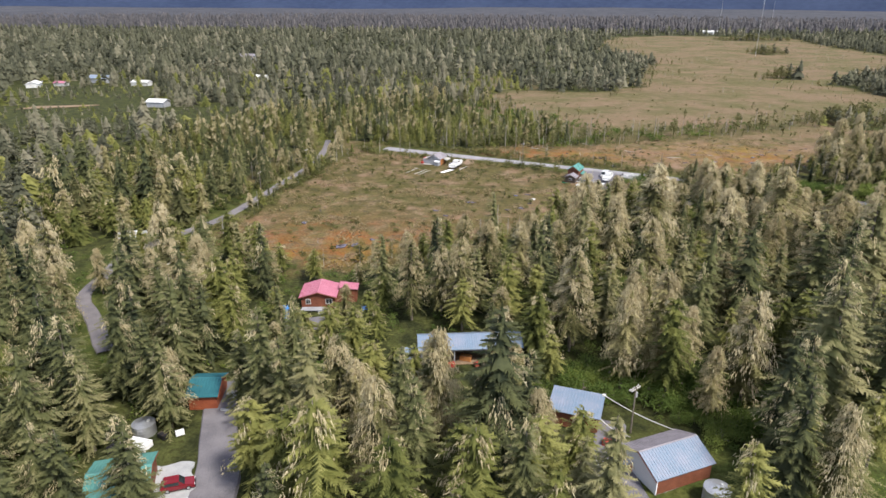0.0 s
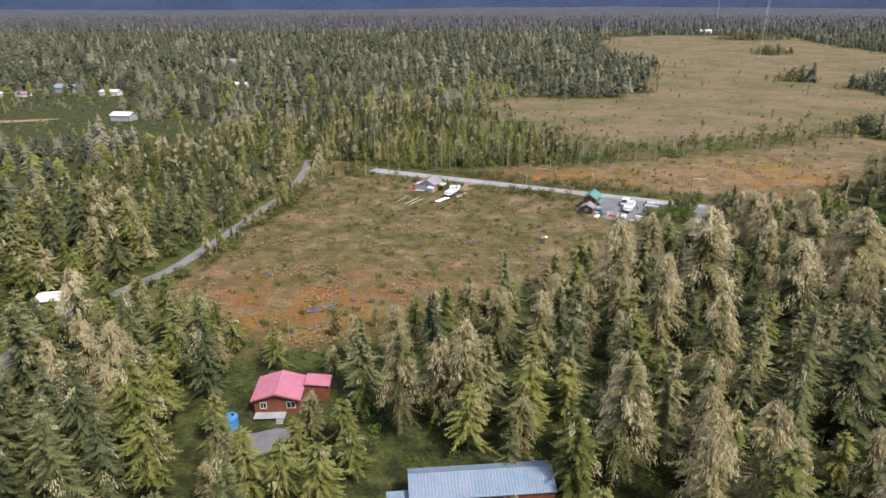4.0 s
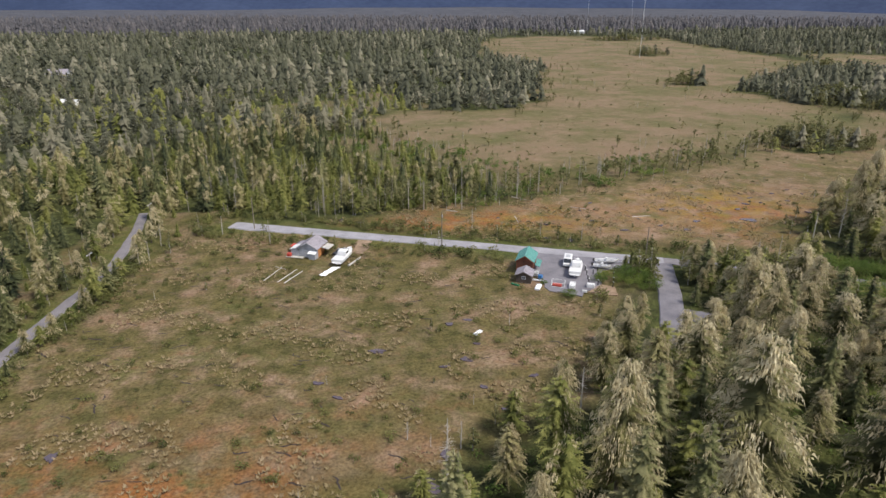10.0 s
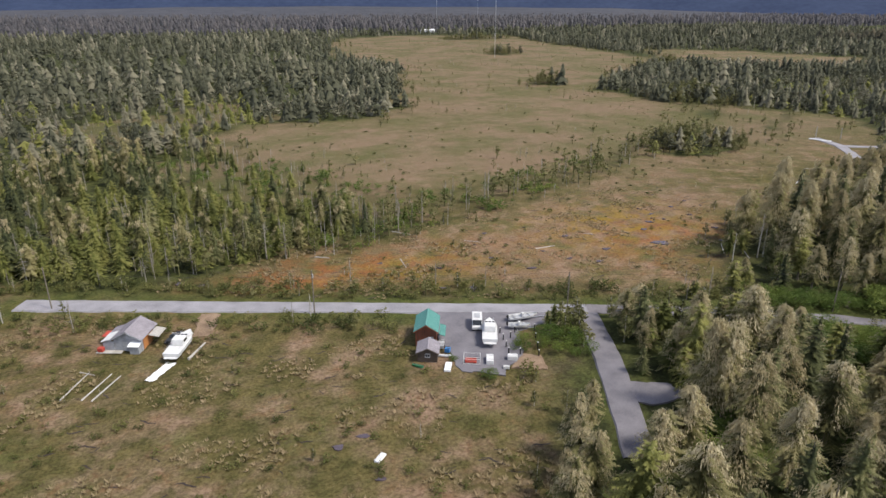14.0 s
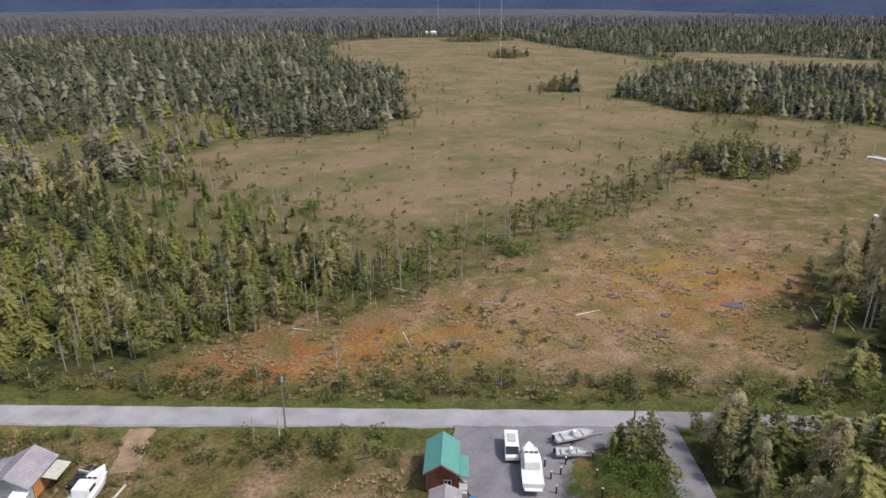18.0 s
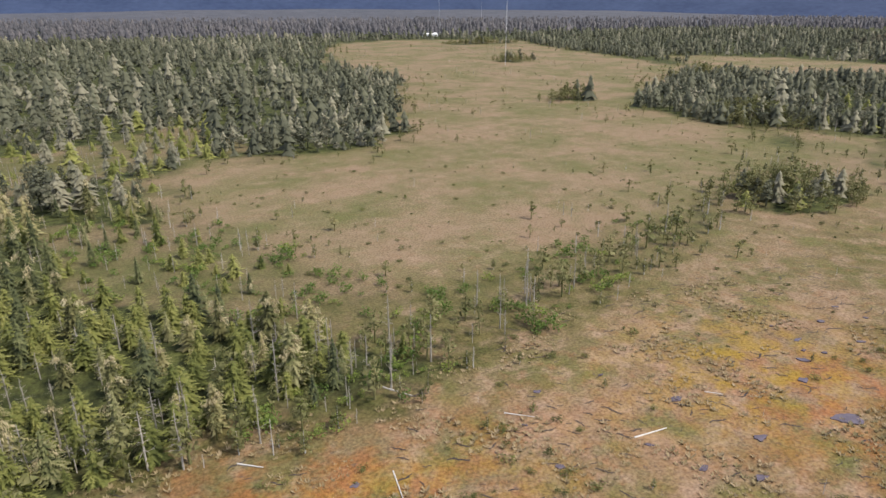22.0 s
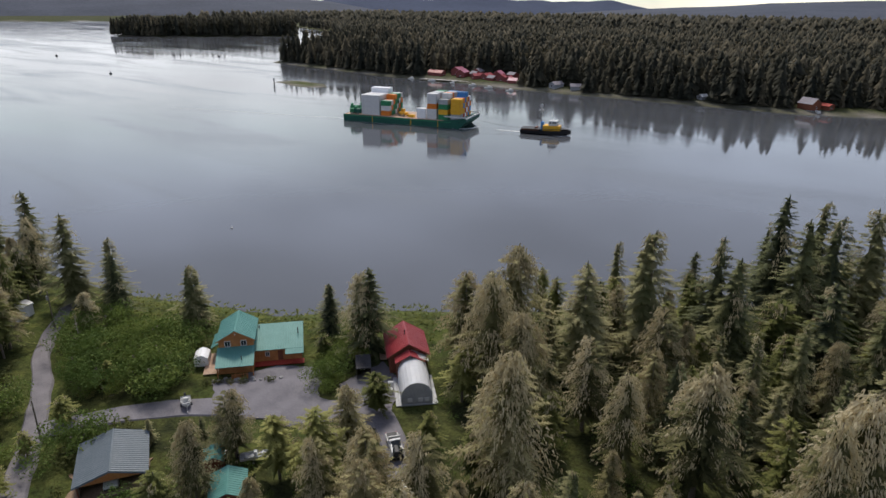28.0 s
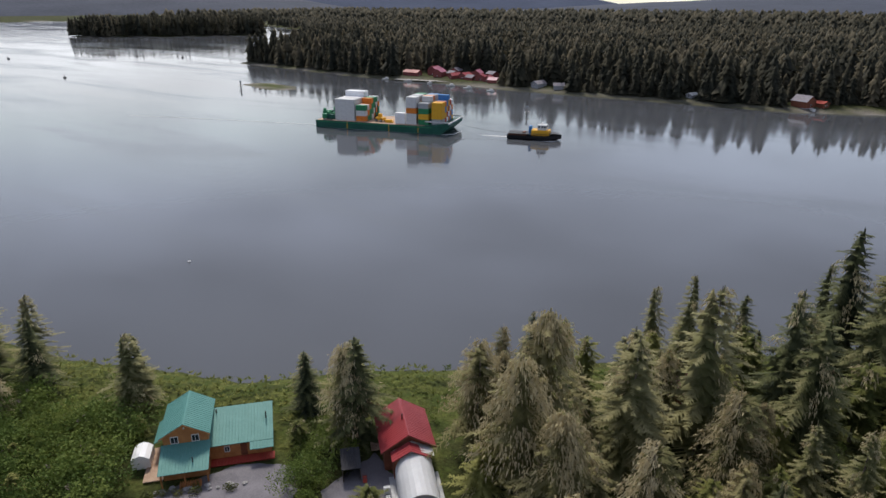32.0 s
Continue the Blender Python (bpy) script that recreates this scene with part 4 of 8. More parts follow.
def merged(name, forms, spots, mat, label, category, seed):
    """Very many trees of one kind in one mesh."""
    g = np.random.default_rng(seed)
    Vs, Ts, Os, Gs, k = [], [], [], [], 0
    form_shades = [growth(V) for V, T in forms]
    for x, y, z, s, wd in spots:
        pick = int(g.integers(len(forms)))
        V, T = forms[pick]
        Gs.append(form_shades[pick])
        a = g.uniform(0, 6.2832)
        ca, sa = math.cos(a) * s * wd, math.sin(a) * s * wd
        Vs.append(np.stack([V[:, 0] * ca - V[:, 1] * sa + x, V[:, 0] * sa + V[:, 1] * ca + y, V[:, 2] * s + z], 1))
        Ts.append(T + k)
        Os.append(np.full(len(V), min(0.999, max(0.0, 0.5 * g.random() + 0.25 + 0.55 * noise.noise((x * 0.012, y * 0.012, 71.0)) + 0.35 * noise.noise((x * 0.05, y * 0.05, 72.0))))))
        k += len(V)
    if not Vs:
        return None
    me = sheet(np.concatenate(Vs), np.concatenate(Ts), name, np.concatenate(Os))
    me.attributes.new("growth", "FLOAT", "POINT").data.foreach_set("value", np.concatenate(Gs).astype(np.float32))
    return tagged(link(name, me, M[mat]), label, category, kind="stuff")


def height_map(x, y):
    """How tall the forest stands at a place, in parts of its usual height."""
    return 0.85 + 0.3 * noise.noise((x * 0.02, y * 0.02, 4.0))


rng = np.random.default_rng(7)
# trees that stand out: x, y, height
S, L_, H_ = "spruce_tree", "lichen_draped_spruce", "young_hemlock"
LANDMARKS = [(S, [(-13.5, 136.8, 16.3), (7.8, 77.6, 27.6), (-31.9, 114.8, 13), (52.3, 81, 22), (54.2, 123, 23.5), (47, 71, 21), (-2, 86, 18), (-24, 84, 19), (-52, 110, 19)]),
             (L_, [(-6.7, 126.8, 18.5), (10.7, 147.6, 16), (26.2, 115.9, 19.5), (33.6, 105.1, 18.9), (38.5, 101.9, 22), (54.6, 105, 16.2), (44, 91.5, 13.6), (44.8, 132, 21.7), (-40.9, 144.6, 9), (-8.3, 69.8, 21),
                    (37.7, 166.8, 23), (55.2, 163.3, 26), (18.2, 144.3, 16.8), (35.3, 182.1, 14.5), (47, 192.3, 14.4), (57.9, 206.8, 11.8), (57.6, 168.9, 25), (41.2, 148, 22.6), (23, 158, 14.5)]),
             (L_, [(-20.5, 124.5, 9.5), (11.3, 150.4, 15), (23.8, 172.9, 10.6), (157, 267, 15.8), (-44, 91, 13), (66, 198, 12), (72, 190, 14), (61, 186, 17)]),
             (H_, [(-45.9, 121.2, 17), (-14.7, 62.8, 22.5), (52.6, 148.9, 12.8), (-19, 70, 17), (-6, 61, 19), (4, 64, 18), (12, 68, 17), (19, 74, 14), (-26, 74, 15), (-31, 138 + 8, 9), (-12, 96, 12)]),
             (S, [(-57.7, 87.1, 21), (-54, 96, 20), (-28.0, 88.2, 22), (-19.1, 81.4, 22), (-57, 76, 22), (49.9, 80.3, 22), (-3.7, 72.2, 20), (5.5, 79, 19), (-47.6, 103.8, 20), (10, 64.2, 20), (-62, 66, 20), (-25, 98, 19), (-56, 118, 18), (-66, 100, 19)]),
             (L_, [(50.6, 94.4, 22), (25.0, 113.8, 22), (31.7, 100.1, 20), (-9.5, 76.4, 17), (72.9, 200.2, 13), (94.0, 212.0, 14), (108.7, 220.8, 14), (53.2, 196.3, 14), (48.3, 195.3, 13), (94.2, 201.8, 14), (100, 226, 12), (92, 238, 9), (98, 241, 8)]),
             (H_, [(38.5, 96.5, 20), (-15.7, 72.3, 16), (-20.2, 69.3, 16), (2.1, 68, 16), (-68, 88, 15), (-40, 112, 14), (104, 230, 9), (97, 232, 8), (110, 226, 10)]),
             (S, [(69.4, 102.6, 27), (64.3, 97.1, 27), (59.1, 87.1, 27), (76.6, 123.5, 24), (62.2, 123, 23)]),
             (L_, [(113, 190.5, 12), (107, 187, 14), (103, 192, 14), (99, 186, 16), (96, 194, 15)]),
             (S, [(-66, 232, 12), (-70, 244, 14), (-72, 256, 15), (-64, 262, 11), (-68, 272, 14), (-75, 232, 15), (-62, 284, 12), (-80, 250, 16), (-72, 220, 13), (-78, 212, 14), (-84, 236, 16), (-86, 222, 15)]),
             (L_, [(-0.6, 83.7, 20.5)]),
             (S, [(12.5, 82, 18.5), (-6, 83, 18), (8.5, 101.5, 9.5), (-43.5, 88, 17), (-47.5, 92, 18), (-32.5, 92.5, 16)]),
             (H_, [(-21.4, 109.5, 12), (-25.8, 109, 11), (-16, 107, 13), (-30, 119, 7), (-22, 121, 7), (-35, 124, 9)]),
             ("bog_pine", [(79.5, 243, 6.5), (82.5, 242, 7), (81, 239, 6.5), (78, 239.5, 5), (84, 244.5, 6), (80, 235.5, 5), (88, 233, 6), (92, 243, 5.5), (97, 239.5, 6.5), (103, 237.5, 7), (109, 234, 8)]),
             (S, [(171, 168.6, 14.9), (172.5, 166, 13), (146.2, 153.7, 12), (147.8, 152, 11), (134.7, 154.6, 18.6), (90.1, 129.3, 28), (80.7, 120, 26), (74.5, 93.8, 28.8), (68, 86, 27), (97.5, 140.3, 23), (99, 137, 22.5),
                   (89.8, 98, 14.4), (197.5, 170, 15.6), (189.5, 174, 15), (204, 176, 21.5), (227.6, 173.5, 22), (235, 179, 22), (260, 180.3, 22), (267, 197, 22), (331, 217, 21), (322, 215, 20)]),
             (L_, [(136.4, 155, 17), (118.3, 146.2, 18.9), (108.6, 144.4, 26), (107.7, 154.2, 24), (93.6, 173.4, 23), (100.4, 157.7, 20.5), (84.7, 138, 17.8), (91.2, 152.9, 17), (72.3, 158.6, 21.4), (187, 182, 9.5),
                    (131, 189.5, 12), (128, 198.5, 13), (118, 178.5, 12), (220, 190, 20), (210, 196, 18)]),
             (H_, [(111.5, 157.3, 11.3), (121.5, 168.3, 7.7), (122, 189, 11), (117, 186, 12), (126, 205, 10), (70.6, 113, 14), (150, 214.5, 6), (156, 208, 5), (160, 200.5, 5.5), (142, 160, 5)])]
taken = []
for kind, spots in LANDMARKS:
    for x, y, tall in spots:
        plant(kind, x, y, tall / FULL[kind], rng.uniform(0, 360), wide=(FULL[kind] / tall) ** 0.15 * rng.uniform(0.92, 1.12) * (1.3 if x > 60 or tall > 25.5 else 1.0), variant=int(rng.integers(4)))
        taken.append((x, y))
for k in range(46):
    s_ = 0.4 + 4.2 * (k // 2) / 22
    i = int(s_)
    (ax, ay), (bx, by) = SIDE_ROAD[i], SIDE_ROAD[i + 1]
    f_ = s_ - i
    off = (4.6 + rng.uniform(0, 2.4)) * (1 if k % 2 else -1)
    x, y = ax + (bx - ax) * f_ + off, ay + (by - ay) * f_ + rng.uniform(-2.5, 2.5)
    tall = rng.uniform(4.5, 11) if y > 235 else rng.uniform(3, 7)
    kind = (S, L_, H_, H_)[int(rng.integers(4))]
    plant(kind, x, y, tall / FULL[kind], rng.uniform(0, 360), wide=rng.uniform(1.0, 1.35), variant=int(rng.integers(4)))
    taken.append((x, y))
taken = np.array(taken)
BUSHY = [(205, 172), (196, 183), (186, 190), (163, 201), (155, 194), (152, 184), (158, 178), (165, 170), (180, 163)]
LUSH = [BUSHY, [(120, 232), (147, 219), (160, 209), (168, 212), (150, 225), (130, 240)], [(146, 205), (158, 203), (156, 196), (150, 197)], [(141, 160), (134, 170), (131, 166), (138, 155)],
        [(70, 214), (76, 213), (86, 204), (84, 198), (76, 192), (72, 200)], [(74, 246), (86, 250), (85, 240), (80, 231), (72, 236)], [(150, 210), (140, 218), (126, 226), (116, 227), (116, 214), (124, 203), (133, 205), (138, 212)], [(132, 226), (146, 217), (158, 209), (176, 199), (180, 203), (160, 215), (140, 230)], [(34, 92), (44, 104), (62, 96), (58, 84), (44, 82)], [(14, 96), (26, 106), (44, 108), (36, 94)]]


def lush_at(x, y):
    r = np.zeros(np.shape(x), bool)
    for p in LUSH:
        r |= inside(p, x, y)
    return r


# the forest in the foreground and along the shore: every tree placed by itself near the flight
fx, fy = lattice(-130, 150, 34, 222, 7.5, 3)
keep = ~wet(fx, fy) & ~open_ground(fx, fy) & ~cleared(fx, fy, 1.2) & (off_line(NEAR_SHORE, fx, fy) > 5) & ~lush_at(fx, fy)
near_spots = [(x, y) for x, y in zip(fx[keep], fy[keep])]
fx2, fy2 = lattice(118, 330, 160, 320, 7.5, 4)
keep = ~wet(fx2, fy2) & ~open_ground(fx2, fy2) & ~cleared(fx2, fy2, 1.2) & (off_line(NEAR_SHORE, fx2, fy2) > 6) & ((fx2 > 150) | (fy2 > 222)) & ~lush_at(fx2, fy2)
near_spots += [(x, y) for x, y in zip(fx2[keep], fy2[keep])]
near_spots = [p for p in near_spots if np.hypot(taken[:, 0] - p[0], taken[:, 1] - p[1]).min() > 5.0]
order = sorted(near_spots, key=lambda p: math.hypot(p[0] - 10, p[1] - 95) if p[1] < 160 and p[0] < 70 else math.hypot(p[0] - 120, p[1] - 195))
mid_spots = []


def yard_gap(x, y):
    """Distance from the open yards by the shore houses; trees stand lower close to them."""
    return min(float(off_line(p + p[:1], [x], [y])[0]) for p in YARDS[:2] + YARDS[3:4] + [BACK_DRIVE])


fx, fy = lattice(83, 122, 213, 245, 4.0, 65)
keep = ~cleared(fx, fy, 0.6)
for x, y in zip(fx[keep], fy[keep]):
    if np.hypot(taken[:, 0] - x, taken[:, 1] - y).min() < 2.6:
        continue
    u = rng.random()
    kind, lo_, hi_ = ("bog_pine", 3.5, 7.0) if u < 0.36 else ((H_, 5, 9) if u < 0.6 else ((L_, 5, 10) if u < 0.82 else (S, 6, 12)))
    plant(kind, x, y, rng.uniform(lo_, hi_) / FULL[kind], rng.uniform(0, 360), wide=rng.uniform(1.0, 1.4), variant=int(rng.integers(4)))
edge_lines = (BOG_A + BOG_A[:1], BOG_B + BOG_B[:1])
for x, y in order:
    u = rng.random()
    near_bog = min(float(off_line(e, [x], [y])[0]) for e in edge_lines)
    tall = rng.uniform(12, 24) * height_map(x, y) * (1.18 if x > 150 else 1.0)
    kind = "spruce_tree" if u < (0.14 if x > 140 else 0.38) else ("lichen_draped_spruce" if u < (0.70 if x > 140 else 0.64) else "young_hemlock")
    if kind == "young_hemlock":
        tall *= 0.78
    if x < -38 and y < 118:
        kind, tall = "spruce_tree", max(tall, rng.uniform(16, 23))
    if near_bog < 9:
        tall *= 0.58
        kind = "lichen_draped_spruce" if u < 0.40 else ("dead_tree" if u < 0.60 else "young_hemlock")
    gap_y = yard_gap(x, y)
    if gap_y < 50:
        tall = min(tall, 4.5 + 0.40 * gap_y)
    if -38 < x < -12 and 100 < y < 132:
        tall = min(tall, 8.5)
    if -12 < x < 19 and 82 < y < 107:
        tall = min(tall, 4.5 + 0.62 * (107 - y))
    if COUNT.get(kind, 0) < 295:
        plant(kind, x, y, tall / FULL[kind], rng.uniform(0, 360), wide=(FULL[kind] / tall) ** 0.3 * rng.uniform(0.85, 1.12), variant=int(rng.integers(4)))
    else:
        mid_spots.append((x, y, tall / 15))
# bushes on cleared and wet edges
fx, fy = lattice(-100, 215, 60, 290, 3.1, 14)
keep = lush_at(fx, fy) & ~cleared(fx, fy, 0.5) & ~wet(fx, fy) & ~inside(BOG_A, fx, fy)
bush_spots = [(x, y) for x, y in zip(fx[keep], fy[keep]) if (x < 150 or rng.random() < 0.5) and math.hypot(x - 158.6, y - 175.5) > 5.5]
rng.shuffle(bush_spots)
thicket = []
for k, (x, y) in enumerate(bush_spots[285:]):
    if k % 3 == 0 and COUNT.get("young_spruce", 0) < 260:
        plant("young_spruce", x, y, rng.uniform(0.45, 1.5), rng.uniform(0, 360), wide=rng.uniform(0.8, 1.15), variant=int(rng.integers(3)))
    else:
        thicket.append((x, y, -0.05, rng.uniform(0.55, 1.35), rng.uniform(0.9, 1.3)))
fx, fy = lattice(152, 206, 162, 202, 7.0, 67)
keep = inside(BUSHY, fx, fy) & ~cleared(fx, fy, 2.0) & (np.hypot(fx - 158.6, fy - 175.5) > 6)
for x, y in zip(fx[keep], fy[keep]):
    plant("young_spruce", x, y, rng.uniform(0.55, 1.0), rng.uniform(0, 360), wide=rng.uniform(1.1, 1.5), variant=int(rng.integers(3)))
merged("alder_thicket", [leafy(3.0, 2.2, 560, s, 0.25) for s in (54, 55, 56)], thicket, "bush", "dense green alder thicket along roads and yards", "bushes", 15)
for x, y in bush_spots[:285]:
    plant("alder_bush", x, y, rng.uniform(0.7, 1.5) * (1.5 if x > 150 else 1.0), rng.uniform(0, 360), wide=rng.uniform(0.9, 1.4), variant=int(rng.integers(3)))
# undergrowth between the near trees
fx, fy = lattice(-120, 150, 40, 222, 3.7, 61)
keep = ~wet(fx, fy) & ~open_ground(fx, fy) & ~cleared(fx, fy, 0.8) & (off_line(NEAR_SHORE, fx, fy) > 4) & (rng.random(len(fx)) < 0.6)
merged("undergrowth", [leafy(2.0, 1.9, 90, s, 0.32) for s in (57, 58, 59)], [(x, y, -0.05, rng.uniform(0.3, 1.0), rng.uniform(0.9, 1.4)) for x, y in zip(fx[keep], fy[keep])], "bush", "green undergrowth of berry bushes between the trees", "bushes", 62)
# woods further off, one mesh a kind


def sparse_at(x, y):
    r = np.zeros(np.shape(x), bool)
    for p in SPARSE:
        r |= inside(p, x, y)
    return r


def bog_gap(x, y):
    return np.minimum(np.minimum(off_line(BOG_A + BOG_A[:1], x, y), off_line(BOG_B + BOG_B[:1], x, y)), np.minimum(off_line(BOG_C + BOG_C[:1], x, y), off_line(BOG_D + BOG_D[:1], x, y)))


fx, fy = lattice(-330, 60, 150, 620, 6.7, 5)
keep = ~wet(fx, fy) & ~open_ground(fx, fy) & ~cleared(fx, fy, 0.8) & ((fx < -130) | (fy > 222))
wood = list(zip(fx[keep], fy[keep]))
fx, fy = lattice(210, 860, 170, 520, 7.0, 6)
keep = ~wet(fx, fy) & ~open_ground(fx, fy) & ~cleared(fx, fy) & (off_line(NEAR_SHORE, fx, fy) > 6) & ((fx > 250) | (fy > 300))
wood += list(zip(fx[keep], fy[keep]))
wood = np.array(wood)
thin_in, gap_d = sparse_at(wood[:, 0], wood[:, 1]), bog_gap(wood[:, 0], wood[:, 1])
MID = {"spruce": [conifer(15, 4.5, 78, 9, s, bare=0.08, width=0.42, power=0.82, lump=0.6, whorl=1.3) for s in (71, 72, 73)],
       "lichen": [conifer(14, 4.3, 72, 9, s, bare=0.1, width=0.40, gap=0.05, droop=0.45, power=0.8, lump=0.8, whorl=1.2) for s in (74, 75, 79)],
       "young": [conifer(10, 3.8, 62, 9, s, bare=0.05, width=0.42, power=0.66, lump=0.7, whorl=1.1) for s in (76, 77, 80)]}
LITE = {"spruce": [skirts(15, 3.9, 11, 8, s, 0.06, 0.66, 0.45, 0.9) for s in (171, 172, 173, 178)],
        "lichen": [pine(13, 4.0, s, 13, 16, 0.55) for s in (174, 175, 179)],
        "young": [skirts(10, 3.6, 9, 8, s, 0.05, 0.52, 0.45, 0.9) for s in (176, 177, 180)]}
pools = {(kind, lod): [] for kind in ("spruce", "lichen", "young", "twig") for lod in (0, 1)}
stand = [(x, y, s * 1.25, False, 99) for x, y, s in mid_spots]
belt = [(-25, 296), (5, 304), (45, 313), (78, 322), (70, 336), (45, 352), (20, 372), (-10, 380), (-45, 340)]
fx, fy = lattice(-50, 85, 290, 385, 4.6, 64)
for x, y in zip(*(v[inside(belt, fx, fy) & ~cleared(fx, fy, 3)] for v in (fx, fy))):
    if rng.random() < 0.62:
        pools["young" if rng.random() < 0.7 else "twig", 0].append((x, y, -0.05, rng.uniform(0.3, 0.85), rng.uniform(1.1, 1.6)))
for (x, y), sp, gd in zip(wood, thin_in, gap_d):
    dense = 0.80 + 0.45 * noise.noise((x * 0.035, y * 0.035, 12.0))
    s = rng.uniform(0.6, 1.25) * height_map(x, y)
    away = math.hypot(x - 50, y - 270) > 190
    if gd < 16 and not sp:
        dense, s = dense * 1.1, s * (0.68 + 0.02 * gd)
    elif away:
        dense, s = dense * 0.85, s * rng.uniform(0.75, 1.2)
    if x > 205 and float(off_line(NEAR_SHORE, [x], [y])[0]) < 60:
        s *= 1.2
    if sp:
        dense, s = 0.85 + 0.6 * noise.noise((x * 0.05, y * 0.05, 2.0)), s * rng.uniform(0.4, 0.9)
    if (-330 < x < -120 and 345 < y < 425) or (-340 < x < -200 and 452 < y < 525):
        s *= 0.32
    if rng.random() < dense:
        stand.append((x, y, s, sp, gd))
for x, y, s, sp, gd in stand:
    u = rng.random()
    grey = 0.55 if sp else (0.26 if gd < 18 else 0.10)
    far_off = math.hypot(x - 50, y - 270) > 190
    if sp and u > 0.82:
        u = 0.6
    kind = "twig" if u < grey else ("young" if u < grey + (1 - grey) * (0.22 if far_off else 0.36) else ("spruce" if u < grey + (1 - grey) * (0.52 if far_off else 0.68) else "lichen"))
    if gd == 99 and x > 140:
        kind = "lichen" if u < 0.6 else "young"
    lod = int(far_off)
    pools[kind, lod].append((x, y, -0.05, s * 0.88, rng.uniform(1.0, 1.45)))
for lod, forms in ((0, MID), (1, LITE)):
    where = "" if lod == 0 else "far_"
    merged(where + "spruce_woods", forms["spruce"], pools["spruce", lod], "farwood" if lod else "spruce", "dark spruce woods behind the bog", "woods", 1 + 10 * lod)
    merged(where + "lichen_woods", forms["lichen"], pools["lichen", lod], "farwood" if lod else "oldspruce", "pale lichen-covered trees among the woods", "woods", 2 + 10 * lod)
    merged(where + "hemlock_woods", forms["young"], pools["young", lod], "young", "yellow-green young trees among the woods", "woods", 3 + 10 * lod)


def snag(h, seed, count=26, reach=1.5):
    V, T = stem(h, 0.13, seed)
    W, U = twigs(h, count, seed, reach)
    return np.concatenate([V, W]), np.concatenate([T, U + len(V)])


merged("dead_woods", [snag(11, s, 40, 2.0) for s in (81, 82, 83)], pools["twig", 0] + pools["twig", 1], "greytwig", "bare grey dead trees among the woods", "woods", 4)
merged("lichen_on_woods", [drapes(14, 4.2, 40, s, 0.25, size=1.5, power=0.75) for s in (271, 272, 273)], pools["lichen", 0] + pools["spruce", 0][::4], "lichen", "pale lichen hanging from the trees behind the bog", "lichen", 66)
# far woods
FAR = [skirts(15, 4.2, 5, 5, s, 0.04, 0.55, 0.45, 0.7) for s in (91, 92, 93, 97)] + [pine(13, 4.6, s, 7, 6, 1.0) for s in (98, 99, 101)]
DOT = [skirts(15, 4.4, 3, 4, s, 0.02, 0.55, 0.4, 0.6) for s in (191, 192, 193, 194)]
fx, fy = lattice(-800, 1100, 300, 800, 9.6, 8)
wx, wy = lattice(-1100, 1500, 800, 1500, 13.5, 48)
fx, fy = np.concatenate([fx, wx]), np.concatenate([fy, wy])
near_in = ((fx > -330) & (fx < 60) & (fy < 620)) | ((fx > 40) & (fx < 280) & (fy < 470)) | ((fx > 210) & (fx < 860) & (fy < 520))
thick = np.array([noise.noise((x * 0.006, y * 0.006, 3.0)) for x, y in zip(fx, fy)])
keep = ~wet(fx, fy) & ~open_ground(fx, fy) & ~near_in & ~cleared(fx, fy) & (rng.random(len(fx)) < 0.70 + 0.6 * thick )
fx, fy = fx[keep], fy[keep]
low = 0.5 + 0.5 * np.clip(bog_gap(fx, fy) / 45, 0, 1)
far_list = [(x, y, 0, rng.uniform(0.45, 1.25) * e, rng.uniform(0.85, 1.35)) for x, y, e in zip(fx, fy, low)]
for box_ in ((60, 270, 500, 820), (330, 640, 430, 780), (600, 700, 900, 1350)):
    fx, fy = lattice(*box_, 7.5, 18)
    keep = ~open_ground(fx, fy) & (bog_gap(fx, fy) < 60) & ~wet(fx, fy)
    far_list += [(x, y, 0, rng.uniform(0.3, 0.85), rng.uniform(0.9, 1.4)) for x, y in zip(fx[keep], fy[keep])]
fx, fy = lattice(-60, 720, 340, 1300, 7.0, 38)
gap_d = bog_gap(fx, fy)
keep = open_ground(fx, fy) & (rng.random(len(fx)) < 0.34 * np.exp(-gap_d / 15))
merged("bog_edge_pines", [pine(5, 1.7, s, 6, 7, 0.8) for s in (143, 144, 145)], [(x, y, 0, rng.uniform(0.35, 1.3), rng.uniform(1.0, 1.6)) for x, y in zip(fx[keep], fy[keep])], "heath", "stunted pines along the edges of the open bog", "scrub", 63)
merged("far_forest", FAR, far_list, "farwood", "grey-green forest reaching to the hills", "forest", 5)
fx, fy = lattice(-2400, 3600, 1400, 3300, 28, 9)
keep = ~wet(fx, fy) & ~open_ground(fx, fy) & ((fy > 1500) | (fx > 1500) | (fx < -1100)) & (np.hypot(fx, fy) < 3300)
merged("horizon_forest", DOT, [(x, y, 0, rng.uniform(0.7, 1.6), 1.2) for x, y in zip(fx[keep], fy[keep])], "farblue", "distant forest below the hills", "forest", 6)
# opposite shore
def hamlet(x, y):
    """The cleared ground round the waterfront houses."""
    x, y = np.asarray(x), np.asarray(y)
    return ((x > 336) & (x < 442) & (y > -306)) | ((x > 88) & (x < 124) & (y > -280)) | ((x > 60) & (x < 90) & (y > -290)) | ((x > 274) & (x < 308) & (y > -274)) | ((x > 178) & (x < 190) & (y > -272))


